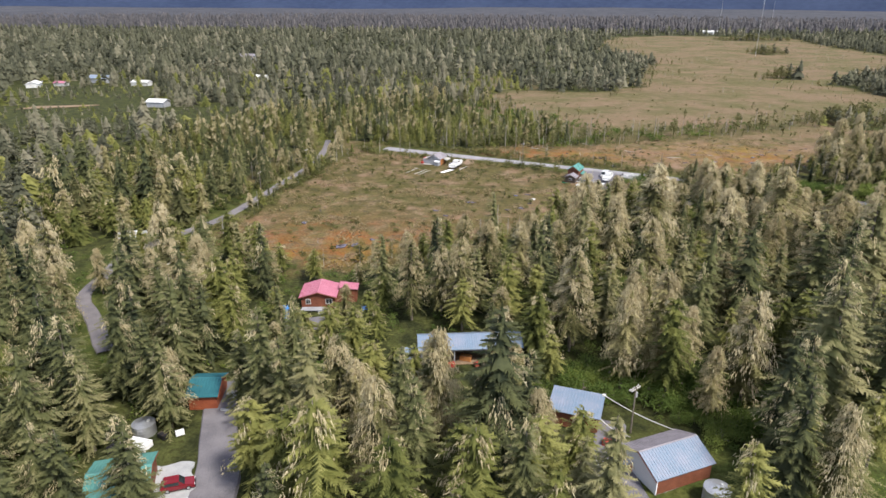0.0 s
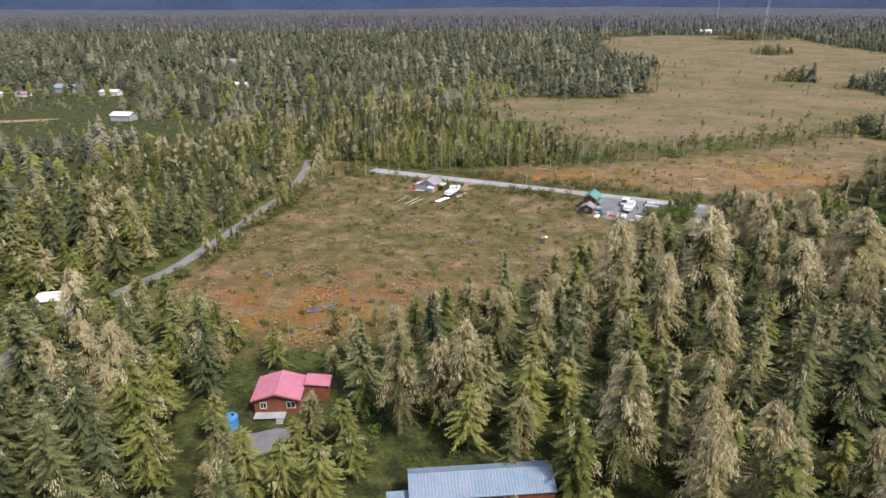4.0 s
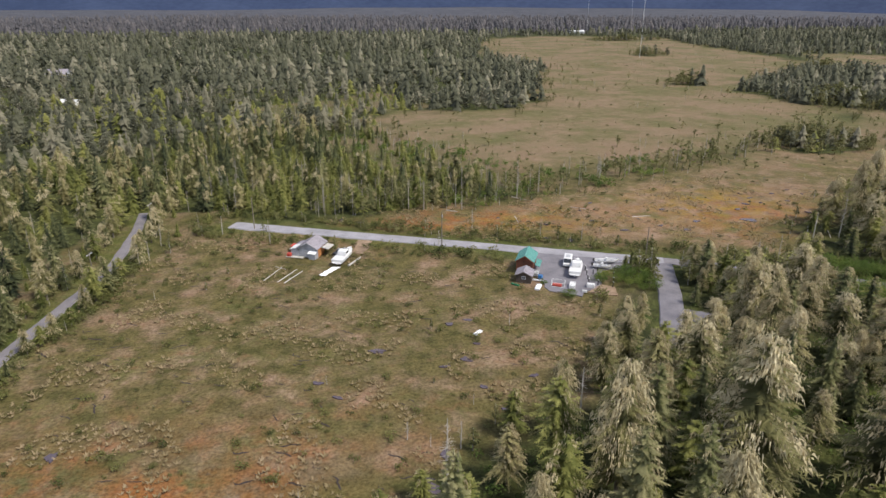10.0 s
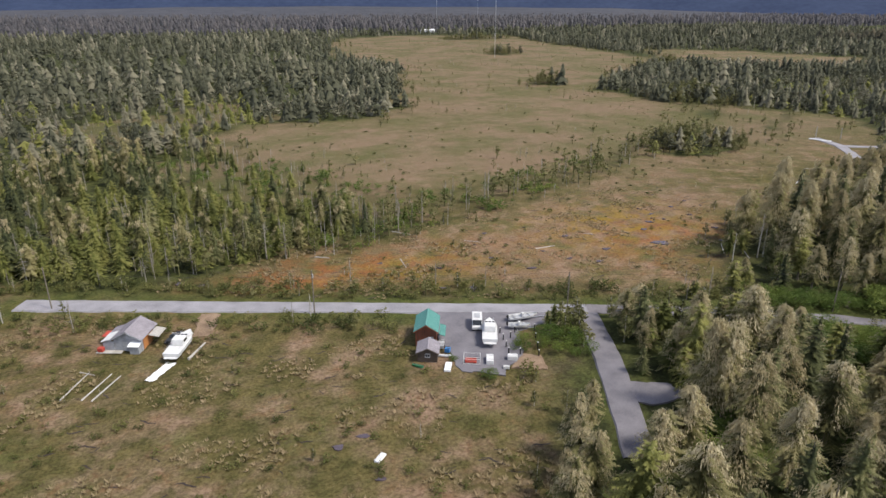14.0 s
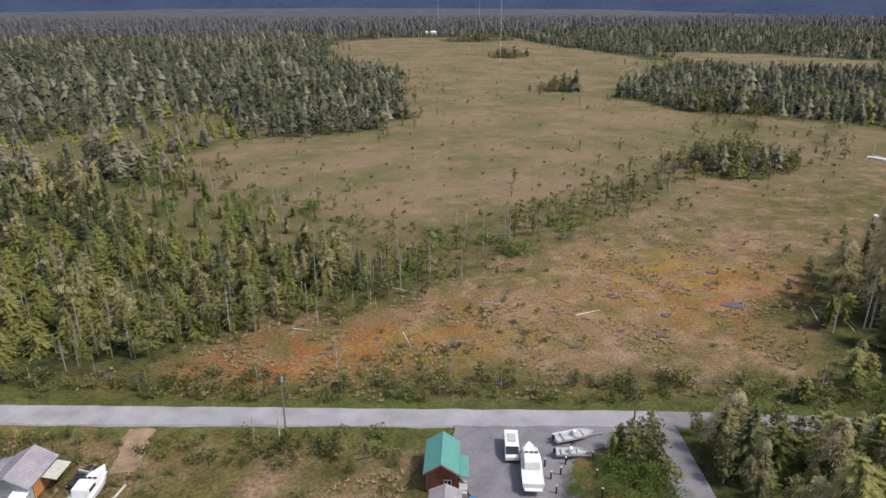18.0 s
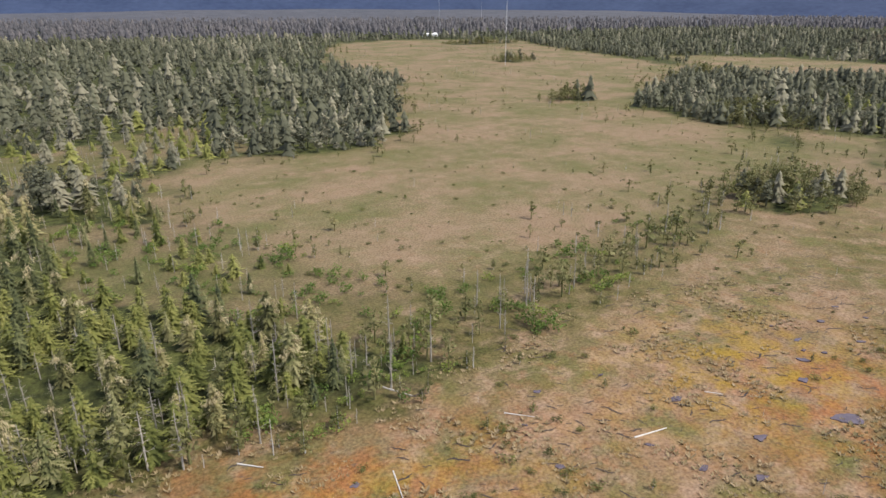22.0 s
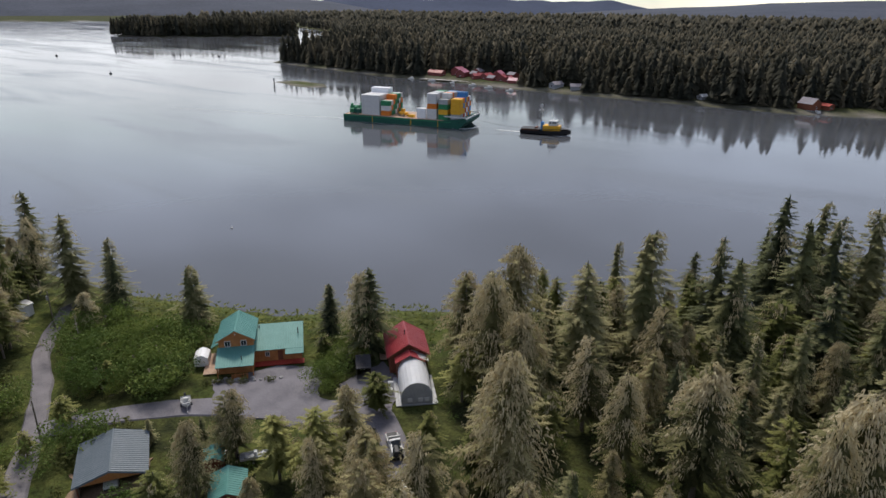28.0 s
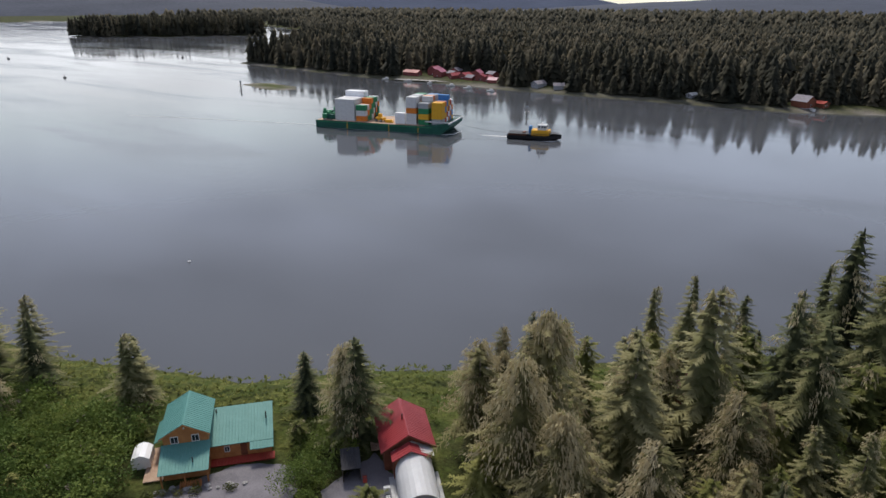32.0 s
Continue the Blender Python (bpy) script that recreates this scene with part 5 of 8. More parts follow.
fx, fy = lattice(-420, 820, -700, -236, 10.5, 10)
keep = ~wet(fx, fy) & (off_line(FAR_SHORE, fx, fy) > 6) & ~hamlet(fx, fy)
front = off_line(FAR_SHORE, fx, fy) < 75
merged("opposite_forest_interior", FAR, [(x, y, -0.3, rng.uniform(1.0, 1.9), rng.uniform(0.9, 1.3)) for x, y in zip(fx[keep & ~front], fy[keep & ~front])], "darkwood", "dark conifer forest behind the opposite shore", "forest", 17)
keep &= front
sh = [(x, y, -0.3, rng.uniform(0.95, 1.95), rng.uniform(0.8, 1.15)) for x, y in zip(fx[keep], fy[keep])]
fx, fy = lattice(-420, 760, -420, -240, 5.5, 16)
gap_d = off_line(FAR_SHORE, fx, fy)
keep = ~wet(fx, fy) & (gap_d > 5) & (gap_d < 30) & ~hamlet(fx, fy)
sh += [(x, y, -0.6, rng.uniform(0.3, 1.1), rng.uniform(1.1, 1.5)) for x, y in zip(fx[keep], fy[keep])]
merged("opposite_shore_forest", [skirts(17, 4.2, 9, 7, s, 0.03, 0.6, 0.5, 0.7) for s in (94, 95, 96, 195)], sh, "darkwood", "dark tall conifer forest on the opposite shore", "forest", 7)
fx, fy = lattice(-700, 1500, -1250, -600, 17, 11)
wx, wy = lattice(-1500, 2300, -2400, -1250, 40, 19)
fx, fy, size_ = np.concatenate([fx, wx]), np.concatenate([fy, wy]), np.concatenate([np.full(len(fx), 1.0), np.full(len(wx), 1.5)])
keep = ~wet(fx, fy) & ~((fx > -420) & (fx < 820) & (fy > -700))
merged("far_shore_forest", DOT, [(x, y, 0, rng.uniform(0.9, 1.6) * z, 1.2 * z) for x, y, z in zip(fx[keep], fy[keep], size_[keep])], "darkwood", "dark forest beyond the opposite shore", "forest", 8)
fx, fy = lattice(1100, 1450, -820, -480, 6.5, 12)
keep = inside(ISLAND, fx, fy)
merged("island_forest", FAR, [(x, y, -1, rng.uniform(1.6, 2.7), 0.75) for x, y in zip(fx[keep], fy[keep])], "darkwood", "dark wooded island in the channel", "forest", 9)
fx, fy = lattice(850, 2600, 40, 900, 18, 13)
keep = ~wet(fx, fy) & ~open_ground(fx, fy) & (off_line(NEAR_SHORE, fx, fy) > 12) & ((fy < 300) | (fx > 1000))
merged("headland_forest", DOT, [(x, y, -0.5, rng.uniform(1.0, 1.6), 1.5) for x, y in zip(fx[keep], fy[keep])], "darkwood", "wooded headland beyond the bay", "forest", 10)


# hills on the horizon, in arcs round the bog
def hill(name, az0, az1, r0, r1, top, seed, mat, label, rough=0.5):
    n_, rows, V, T = 90, 9, [], []
    for j in range(rows):
        s = j / (rows - 1)
        for i in range(n_ + 1):
            t = i / n_
            az = radians(az0 + (az1 - az0) * t)
            ends = min(1.0, 6 * min(t, 1 - t))
            z = top * s ** 0.85 * ends * (1 + rough * noise.noise((t * 4.0, seed, s * 0.4)) + 0.25 * rough * noise.noise((t * 16, seed, s)) + 0.08 * rough * noise.noise((t * 70, seed, s * 3)))
            r = r0 + (r1 - r0) * s
            V.append((60 + r * math.sin(az), 200 + r * math.cos(az), z - 4))
    for j in range(rows - 1):
        for i in range(n_):
            a_ = j * (n_ + 1) + i
            T += [(a_, a_ + n_ + 2, a_ + 1), (a_, a_ + n_ + 1, a_ + n_ + 2)]
    me = sheet(V, T, name)
    me.polygons.foreach_set("use_smooth", np.ones(len(me.polygons), bool))
    return tagged(link(name, me, M[mat]), label, "hill", kind="structure")


# forest colours shifted to blue and lavender: distance haze painted into the hills
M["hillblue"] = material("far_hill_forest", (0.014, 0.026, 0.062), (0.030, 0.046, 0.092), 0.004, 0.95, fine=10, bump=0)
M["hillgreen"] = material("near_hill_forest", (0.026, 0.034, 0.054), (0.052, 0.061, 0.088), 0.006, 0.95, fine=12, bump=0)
M["rise"] = material("hazed_wooded_rise", (0.030, 0.034, 0.042), (0.085, 0.084, 0.095), 0.02, 0.95, fine=9, bump=0)
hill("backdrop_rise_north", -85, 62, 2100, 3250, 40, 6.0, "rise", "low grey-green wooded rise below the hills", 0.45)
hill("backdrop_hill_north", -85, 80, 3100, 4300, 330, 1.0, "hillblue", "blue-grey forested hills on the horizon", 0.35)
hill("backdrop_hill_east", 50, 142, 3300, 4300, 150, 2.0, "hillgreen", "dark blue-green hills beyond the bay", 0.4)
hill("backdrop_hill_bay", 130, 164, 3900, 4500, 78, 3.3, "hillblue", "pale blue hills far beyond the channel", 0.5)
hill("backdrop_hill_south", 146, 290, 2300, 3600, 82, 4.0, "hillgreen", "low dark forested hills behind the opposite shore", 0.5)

# ---- buildings ----
def slab_roof(parent, x0, x1, y0, y1, za, zb, mat, along="x", ribs=0.45, name="roof", thick=0.1):
    """A sloping metal sheet, z from za at its first edge to zb at its second, pressed with raised seams."""
    a, b = (y0, y1) if along == "x" else (x0, x1)
    k = max(2, int(abs(b - a) / ribs))
    outline = []
    for i in range(k):
        c0, c1 = a + (b - a) * i / k, a + (b - a) * (i + 1) / k
        w = (c1 - c0) * 0.07
        outline += [(c0, 0.055), (c0 + w, 0.055), (c0 + 1.6 * w, 0.0), (c1 - 1.6 * w, 0.0), (c1 - w, 0.055)]
    outline.append((b, 0.055))
    bm = bmesh.new()
    rows = []
    for e, z in ((0, za), (1, zb)):
        top, low = [], []
        for c, r in outline:
            x, y = (x0 + (x1 - x0) * e, c) if along == "x" else (c, y0 + (y1 - y0) * e)
            top.append(bm.verts.new((x, y, z + thick + r)))
            low.append(bm.verts.new((x, y, z)))
        rows.append((top, low))
    (t0, l0), (t1, l1) = rows
    for i in range(len(outline) - 1):
        bm.faces.new((t0[i], t0[i + 1], t1[i + 1], t1[i]))
        bm.faces.new((l0[i], l1[i], l1[i + 1], l0[i + 1]))
        bm.faces.new((t0[i], l0[i], l0[i + 1], t0[i + 1]))
        bm.faces.new((t1[i], t1[i + 1], l1[i + 1], l1[i]))
    bm.faces.new((t0[0], t1[0], l1[0], l0[0]))
    bm.faces.new((t0[-1], l0[-1], l1[-1], t1[-1]))
    bmesh.ops.recalc_face_normals(bm, faces=bm.faces)
    return part(name, bm, mat, parent)


def gable_wall(parent, half, y, eave, ridge, mat, thick=0.15, low=0.0, name="wall"):
    bm = bmesh.new()
    pts = [(-half, low), (half, low), (half, eave), (0, ridge), (-half, eave)]
    a = [bm.verts.new((x, y - thick / 2, z)) for x, z in pts]
    b = [bm.verts.new((x, y + thick / 2, z)) for x, z in pts]
    for i in range(5):
        bm.faces.new((a[i], a[(i + 1) % 5], b[(i + 1) % 5], b[i]))
    bm.faces.new(a[::-1])
    bm.faces.new(b)
    bmesh.ops.recalc_face_normals(bm, faces=bm.faces)
    return part(name, bm, mat, parent)


TURN_OF = {"y+": 0, "y-": 180, "x-": 90, "x+": -90}


def window(parent, x, y, z, w, h, face, frame_mat="white"):
    """A framed pane proud of a wall; face: y+ y- x+ x-."""
    m = pose(x, y, z, 0, 0, TURN_OF[face])
    f = new("window")
    f.parent, f.matrix_basis = parent, m
    for x0, x1, z0, z1 in ((-w / 2, w / 2, h / 2, h / 2 + 0.1), (-w / 2, w / 2, -h / 2 - 0.1, -h / 2), (-w / 2 - 0.1, -w / 2, -h / 2 - 0.1, h / 2 + 0.1), (w / 2, w / 2 + 0.1, -h / 2 - 0.1, h / 2 + 0.1), (-0.03, 0.03, -h / 2, h / 2)):
        part("frame_bar", box(x0, x1, -0.02, 0.09, z0, z1), frame_mat, f)
    part("pane", box(-w / 2, w / 2, -0.02, 0.05, -h / 2, h / 2), "glass", f)
    return f


def door(parent, x, y, z, w, h, face, mat="white"):
    d = part("door", box(-w / 2, w / 2, -0.02, 0.07, 0, h, bevel=0.02), mat, parent, at=pose(x, y, z, 0, 0, TURN_OF[face]))
    part("handle", box(w / 2 - 0.16, w / 2 - 0.08, 0.07, 0.13, h * 0.45, h * 0.5), "black", d)
    return d


def gable_house(name, label, cx, cy, yaw, w, d, eave, ridge, roof, wall, over=0.5, z=0.0, category="house", open_front=False, ribs=0.45, gable=None, roof2=None):
    """Ridge along the local y; the front gable looks along +y."""
    h = thing(name, pose(cx, cy, z, 0, 0, yaw), label, category)
    k = (ridge - eave) / (w / 2)
    part("foundation", box(-w / 2 + 0.1, w / 2 - 0.1, -d / 2 + 0.1, d / 2 - 0.1, -0.4, 0.18), "greyp", h)
    if open_front:
        for sx in (-1, 1):
            part("post", box(sx * (w / 2 - 0.25) - 0.12, sx * (w / 2 - 0.25) + 0.12, d / 2 - 0.4, d / 2 - 0.16, -0.2, eave), "shadowwood", h)
        gable_wall(h, w / 2, d / 2 - 0.075, eave, ridge, gable or wall, low=eave - 0.35, name="gable")
    else:
        gable_wall(h, w / 2, d / 2 - 0.075, eave, ridge, gable or wall, low=0.1)
    gable_wall(h, w / 2, -d / 2 + 0.075, eave, ridge, wall, low=0.1)
    for sx in (-1, 1):
        part("wall", box(min(sx * w / 2, sx * (w / 2 - 0.15)), max(sx * w / 2, sx * (w / 2 - 0.15)), -d / 2 + 0.155, d / 2 - 0.155, 0.1, eave), wall, h)
        e = w / 2 + over
        slab_roof(h, 0, sx * e, -d / 2 - over, d / 2 + over, ridge + 0.02, eave - k * over + 0.02, roof2 if (roof2 and sx < 0) else roof, "x", ribs)
    part("ridge_cap", profile([(-0.2, ridge + 0.06), (0, ridge + 0.2), (0.2, ridge + 0.06)], -d / 2 - over, d / 2 + over), roof, h, at=pose(0, 0, 0, 0, 0, 90))
    for sy in (-1, 1):
        for sx in (-1, 1):
            e = w / 2 + over
            y = sy * (d / 2 + over)
            part("fascia", tube((0, y, ridge - 0.06), (sx * e, y, ridge - 0.06 - k * e), 0.09, 0.09, 4), wall if roof != "sage" else "sage", h)
    return h


def planks(parent, x0, x1, y0, y1, z0, z1, n, mat, name="plank", gap=0.03):
    for i in range(n):
        a = x0 + (x1 - x0) * i / n
        part(name, box(a + gap / 2, a + (x1 - x0) / n - gap / 2, y0, y1, z0, z1), mat, parent)


SHORE_YAW = 46.0
# the teal-roofed house
hA = gable_house("house", "orange cedar house with teal metal roofs above the shore", 155.3, 169.4, SHORE_YAW, 6.2, 8.0, 5.6, 7.4, "teal", "cedar", 0.45)
window(hA, -1.4, 4.0, 4.75, 0.9, 1.0, "y+"), window(hA, 1.5, 4.0, 4.75, 0.9, 1.0, "y+")
slab_roof(hA, -3.4, 3.4, 4.02, 8.9, 4.0, 2.5, "teal", "y", name="porch_roof")
for px in (-3.1, 0, 3.1):
    part("porch_post", box(px - 0.1, px + 0.1, 8.3, 8.5, 0, 2.5), "cedar", hA)
part("porch_wall", box(-3.1, 3.1, 4.05, 6.9, 0.1, 2.6), "cedar", hA)
planks(hA, 3.25, 6.0, -1.0, 6.8, 0.2, 0.34, 12, "deck", "deck_board")
slab_roof(hA, 3.62, 5.0, -4.0, 1.5, 3.4, 2.7, "teal", "x", name="side_roof")
part("vent_pipe", tube((-1.2, 7.4, 2.9), (-1.2, 7.4, 3.9), 0.09, 0.09, 8), "black", hA)
part("gable_lamp", tube((0, 4.0, 6.6), (0, 4.2, 6.6), 0.14, 0.1, 8), "white", hA)
bw = thing("house_wing", pose(151.0, 165.1, 0, 0, 0, SHORE_YAW), "single-storey cedar wing with a long teal metal roof", "house")
part("wall", box(-5.6, 3.2, 3.5, 3.65, 0.1, 3.0), "cedar", bw)
part("wall", box(-5.6, 3.2, -3.9, -3.75, 0.1, 3.2), "cedar", bw)
part("wall", box(-5.75, -5.6, -3.9, 3.65, 0.1, 3.1), "cedar", bw)
slab_roof(bw, -6.2, 3.0, -2.6, 4.3, 5.0, 2.9, "teal", "y")
slab_roof(bw, -6.2, 3.0, -2.65, -4.5, 5.0, 3.5, "teal", "y")
slab_roof(bw, -6.2, -2.8, 4.35, 5.6, 2.86, 2.42, "teal", "y", name="lean_roof")
part("gable", profile([(-3.9, 3.0), (-2.6, 4.9), (3.6, 3.0)], -5.72, -5.6), "cedar", bw)
door(bw, -1.8, 3.65, 0.35, 0.95, 2.05, "y+", "brownwood"), window(bw, 0.6, 3.65, 1.8, 0.6, 0.8, "y+")
planks(bw, -6.2, 3.0, 3.7, 5.4, 0.18, 0.32, 20, "redpaint", "deck_board")
for px, py in ((2.2, -1.6), (-5.2, 0.6)):
    part("vent_pipe", tube((px, py, 4.2), (px, py, 5.4), 0.1, 0.1, 8), "black", bw)


def woodpile(x, y, yaw, n, length, label):
    w = thing("woodpile", pose(x, y, 0.22, 0, 0, yaw), label, "firewood")
    g = random.Random(5)
    for i in range(n):
        r = g.uniform(0.1, 0.15)
        part("log", tube((-length / 2 + (i % 9) * length / 9, -0.4, 0.14 + 0.26 * (i // 9)), (-length / 2 + (i % 9) * length / 9, 0.4, 0.14 + 0.26 * (i // 9)), r, r, 6), "cedar", w)


woodpile(148.4, 175.2, SHORE_YAW, 27, 3.0, "stacked split firewood under the porch roof")


def rocks(spots, label, group, size, seed, mat="rock"):
    g = random.Random(seed)
    for x, y in spots:
        bm = bmesh.new()
        bmesh.ops.create_icosphere(bm, subdivisions=1, radius=size * g.uniform(0.6, 1.3))
        for v in bm.verts:
            v.co = Vector((v.co.x * g.uniform(0.8, 1.3), v.co.y * g.uniform(0.8, 1.3), v.co.z * g.uniform(0.5, 0.8)))
        ob = part("stone", bm, mat, at=pose(x, y, 0.3, 0, 0, g.uniform(0, 360)))
        tagged(ob, label, "stone", group)


g_ = random.Random(3)
rocks([(151.5 - 0.75 * i + g_.uniform(-0.5, 0.5), 178.6 - 0.62 * i + g_.uniform(-0.6, 0.6)) for i in range(13)], "pale garden stone edging the gravel forecourt", "garden stones", 0.45, 4)
for x, y, s in ((150, 178.2, 0.5), (146.5, 175.8, 0.6), (148.2, 177.2, 0.45), (143.4, 172.6, 0.5), (151.6, 179.6, 0.5)):
    plant("roadside_shrub", x, y, s * 1.6, 30 * x, variant=1)


def frame_tent(x, y, yaw, w, d, side, top, label):
    """A tarpaulin over hoops."""
    t = thing("storage_tent", pose(x, y, 0.2, 0, 0, yaw), label, "tent")
    pts = [(-w / 2, 0), (-w / 2, side), (-w / 4, (side + top) / 2 + 0.12), (0, top), (w / 4, (side + top) / 2 + 0.12), (w / 2, side), (w / 2, 0)]
    bm = bmesh.new()
    a = [bm.verts.new((px, -d / 2, pz)) for px, pz in pts]
    b = [bm.verts.new((px, d / 2, pz)) for px, pz in pts]
    for i in range(len(pts) - 1):
        bm.faces.new((a[i], a[i + 1], b[i + 1], b[i]))
    bm.faces.new(a[::-1])
    bm.faces.new(b)
    bmesh.ops.recalc_face_normals(bm, faces=bm.faces)
    part("cover", bm, "tarp", t)
    for yy in (-d / 2 - 0.03, d / 2 + 0.03):
        for i in range(len(pts) - 1):
            part("hoop", tube((pts[i][0], yy, pts[i][1]), (pts[i + 1][0], yy, pts[i + 1][1]), 0.03, 0.03, 4), "steel", t)
    return t


frame_tent(158.6, 175.5, SHORE_YAW, 2.6, 3.4, 1.6, 2.3, "small white tarpaulin storage tent beside the deck")

# the red-roofed house with its arched white workshop
hR = gable_house("house", "small house with a dark red metal gable roof", 127.75, 152.2, 44.5, 7.0, 8.4, 3.9, 6.1, "red", "brownwood", 0.55)
slab_roof(hR, 0, -2.7, 4.8, 6.9, 5.0, 3.5, "red", "x", name="porch_roof"), slab_roof(hR, 0, 2.7, 4.8, 6.9, 5.0, 3.5, "red", "x", name="porch_roof")
part("porch_wall", box(-2.4, 2.4, 4.3, 6.4, 0.1, 3.5), "brownwood", hR)
part("stove_pipe", tube((0.3, 0.5, 5.9), (0.3, 0.5, 7.0), 0.1, 0.1, 8), "black", hR)
planks(hR, 3.6, 5.0, -4.5, 0.0, 0.6, 0.75, 6, "deck", "deck_board")
for i in range(5):
    part("rail_post", box(3.7 + 0.0, 3.8, -4.4 + i * 1.1, -4.3 + i * 1.1, 0.75, 1.7), "deck", hR)
qn = thing("arched_workshop", pose(120.3, 159.3, 0.15, 0, 0, 43), "arched workshop with a white sheet roof and grey end wall", "workshop")


def arch(w, side, top, n=12):
    return [(-w / 2, 0.0), (-w / 2, side * 0.4)] + [(-w / 2 * math.cos(math.pi * i / n), side + (top - side) * math.sin(math.pi * i / n)) for i in range(n + 1)] + [(w / 2, side * 0.4), (w / 2, 0.0)]


def shell(pts, y0, y1, mat, parent, name, closed=False):
    bm = bmesh.new()
    rows = [[bm.verts.new((x, y, z)) for x, z in pts] for y in np.linspace(y0, y1, 8)]
    for r, q in zip(rows, rows[1:]):
        for i in range(len(pts) - 1):
            bm.faces.new((r[i], r[i + 1], q[i + 1], q[i]))
    bmesh.ops.solidify(bm, geom=bm.faces[:], thickness=0.06)
    bmesh.ops.recalc_face_normals(bm, faces=bm.faces)
    return part(name, bm, mat, parent)


shell(arch(5.4, 1.6, 4.2), -4.4, 4.6, "tarp", qn, "arched_roof")
for yy in (-4.3, 4.45):
    part("end_wall", profile([(x, z) for x, z in arch(5.2, 1.55, 4.1)], yy, yy + 0.1), "greyp", qn, at=pose(0, 0, 0, 0, 0, 90))
shell([(-3.0, 3.2), (0, 4.6), (3.0, 3.2)], -6.1, -4.0, "tarp", qn, "canopy")
planks(qn, -3.6, 3.6, -4.4, 4.9, -0.1, 0.05, 14, "greyp", "floor_board")
for px in (-1.7, -0.6, 1.2):
    part("window_unit", box(px - 0.4, px + 0.4, 4.56, 4.7, 0.5, 1.2), "white", qn)
bs = thing("shed", pose(130.8, 161.0, 0.1, 0, 0, 44), "small open shed with a black roof", "shed")
slab_roof(bs, -1.4, 1.4, -2.4, 1.6, 2.9, 2.3, "darkroof", "y")
for sx in (-1.3, 1.2):
    part("wall", box(sx, sx + 0.1, -2.2, 1.4, 0.1, 2.3), "shadowwood", bs)
part("wall", box(-1.2, 1.2, -2.2, -2.1, 0.1, 2.7), "shadowwood", bs)

# carport and the small teal sheds
cp = gable_house("carport", "open timber carport with a blue-grey metal roof", 142.4, 202.1, 57.3, 8.8, 9.4, 2.7, 4.1, "sage", "brownwood", 0.45, category="carport", open_front=True, gable="cedar")
for sy in (-2, 2):
    for sx in (-1, 1):
        part("brace", tube((sx * 4.1, 4.4, 1.4), (sx * 3.2, 4.4, 2.5), 0.07, 0.07, 5), "shadowwood", cp)
gable_house("shed", "little shed with a teal metal roof", 131.9, 192.7, 50, 2.6, 3.2, 2.0, 2.7, "teal", "brownwood", 0.25, category="shed")
gable_house("shed", "shed with a teal metal roof beside spruce trees", 124.6, 195.8, 50, 4.6, 5.4, 2.2, 3.2, "teal", "brownwood", 0.3, category="shed")
gable_house("trailer_house", "white trailer house at the end of the road", 206.5, 188.0, 20, 3.2, 7.0, 2.6, 3.1, "white", "white", 0.15)
gable_house("cabin", "cabin with a faded red roof among shore trees", 95.0, 114.5, 40, 4.6, 6.0, 3.0, 4.6, "pink", "brownwood", 0.4)

# front of the flight: garage, cabin, shed and workshop
gr = gable_house("garage", "garage with a bright teal metal roof beside a concrete pad", -44.1, 72.4, -74, 9.4, 7.6, 3.0, 4.5, "teal", "brownwood", 0.4)
gable_house("cabin", "small red-brown cabin with a blue-teal metal roof", -40.4, 96.4, -86, 6.8, 4.6, 2.8, 4.1, "darkteal", "redcedar", 0.4)
sh = thing("shed", pose(22.2, 90.6, 0, 0, 0, -19.5), "red-brown timber shed with a pale blue metal roof", "shed")
slab_roof(sh, -4.5, 4.0, -3.0, 2.9, 3.0, 4.0, "bluegrey", "y")
for args in ((-4.1, 3.6, -2.5, -2.35, 0.1, 2.9), (-4.1, 3.6, 2.3, 2.45, 0.1, 3.8), (-4.1, -3.95, -2.35, 2.3, 0.1, 3.0), (3.45, 3.6, -2.35, 2.3, 0.1, 3.0)):
    part("wall", box(*args), "brownwood", sh)
part("corner_cap", box(3.5, 4.05, 2.4, 2.95, 3.95, 4.2), "white", sh)
ws = gable_house("workshop", "timber workshop with a patchy blue and grey metal roof", 32.9, 78.7, 112.4, 8.0, 9.8, 2.8, 4.6, "greyroof", "brownwood", 0.35, gable="tarp", roof2="bluegrey")
window(ws, 4.0, 2.0, 1.6, 0.8, 0.9, "x+")
part("fence_rail", box(4.6, 4.7, -1.5, 3.0, 0.9, 1.0), "deadwood", ws)
for i in range(7):
    part("picket", box(4.62, 4.68, -1.4 + i * 0.7, -1.32 + i * 0.7, -0.2, 1.3), "deadwood", ws)


def tank(x, y, r, h, label, mat="steel", dome=0.35):
    t = thing("water_tank", pose(x, y, 0, 0, 0, 20), label, "tank")
    part("shell", tube((0, 0, -0.1), (0, 0, h), r, r, 24), mat, t)
    part("lid", tube((0, 0, h + 0.003), (0, 0, h + dome), r * 1.03, r * 0.15, 24), mat, t)
    for z in (0.25, 0.5, 0.75):
        part("band", tube((0, 0, h * z), (0, 0, h * z + 0.06), r * 1.015, r * 1.015, 24), mat, t)
    part("hatch", tube((r * 0.4, 0, h + dome * 0.5), (r * 0.4, 0, h + dome + 0.1), 0.25, 0.25, 10), "black" if mat != "steel" else "greyp", t)
    return t


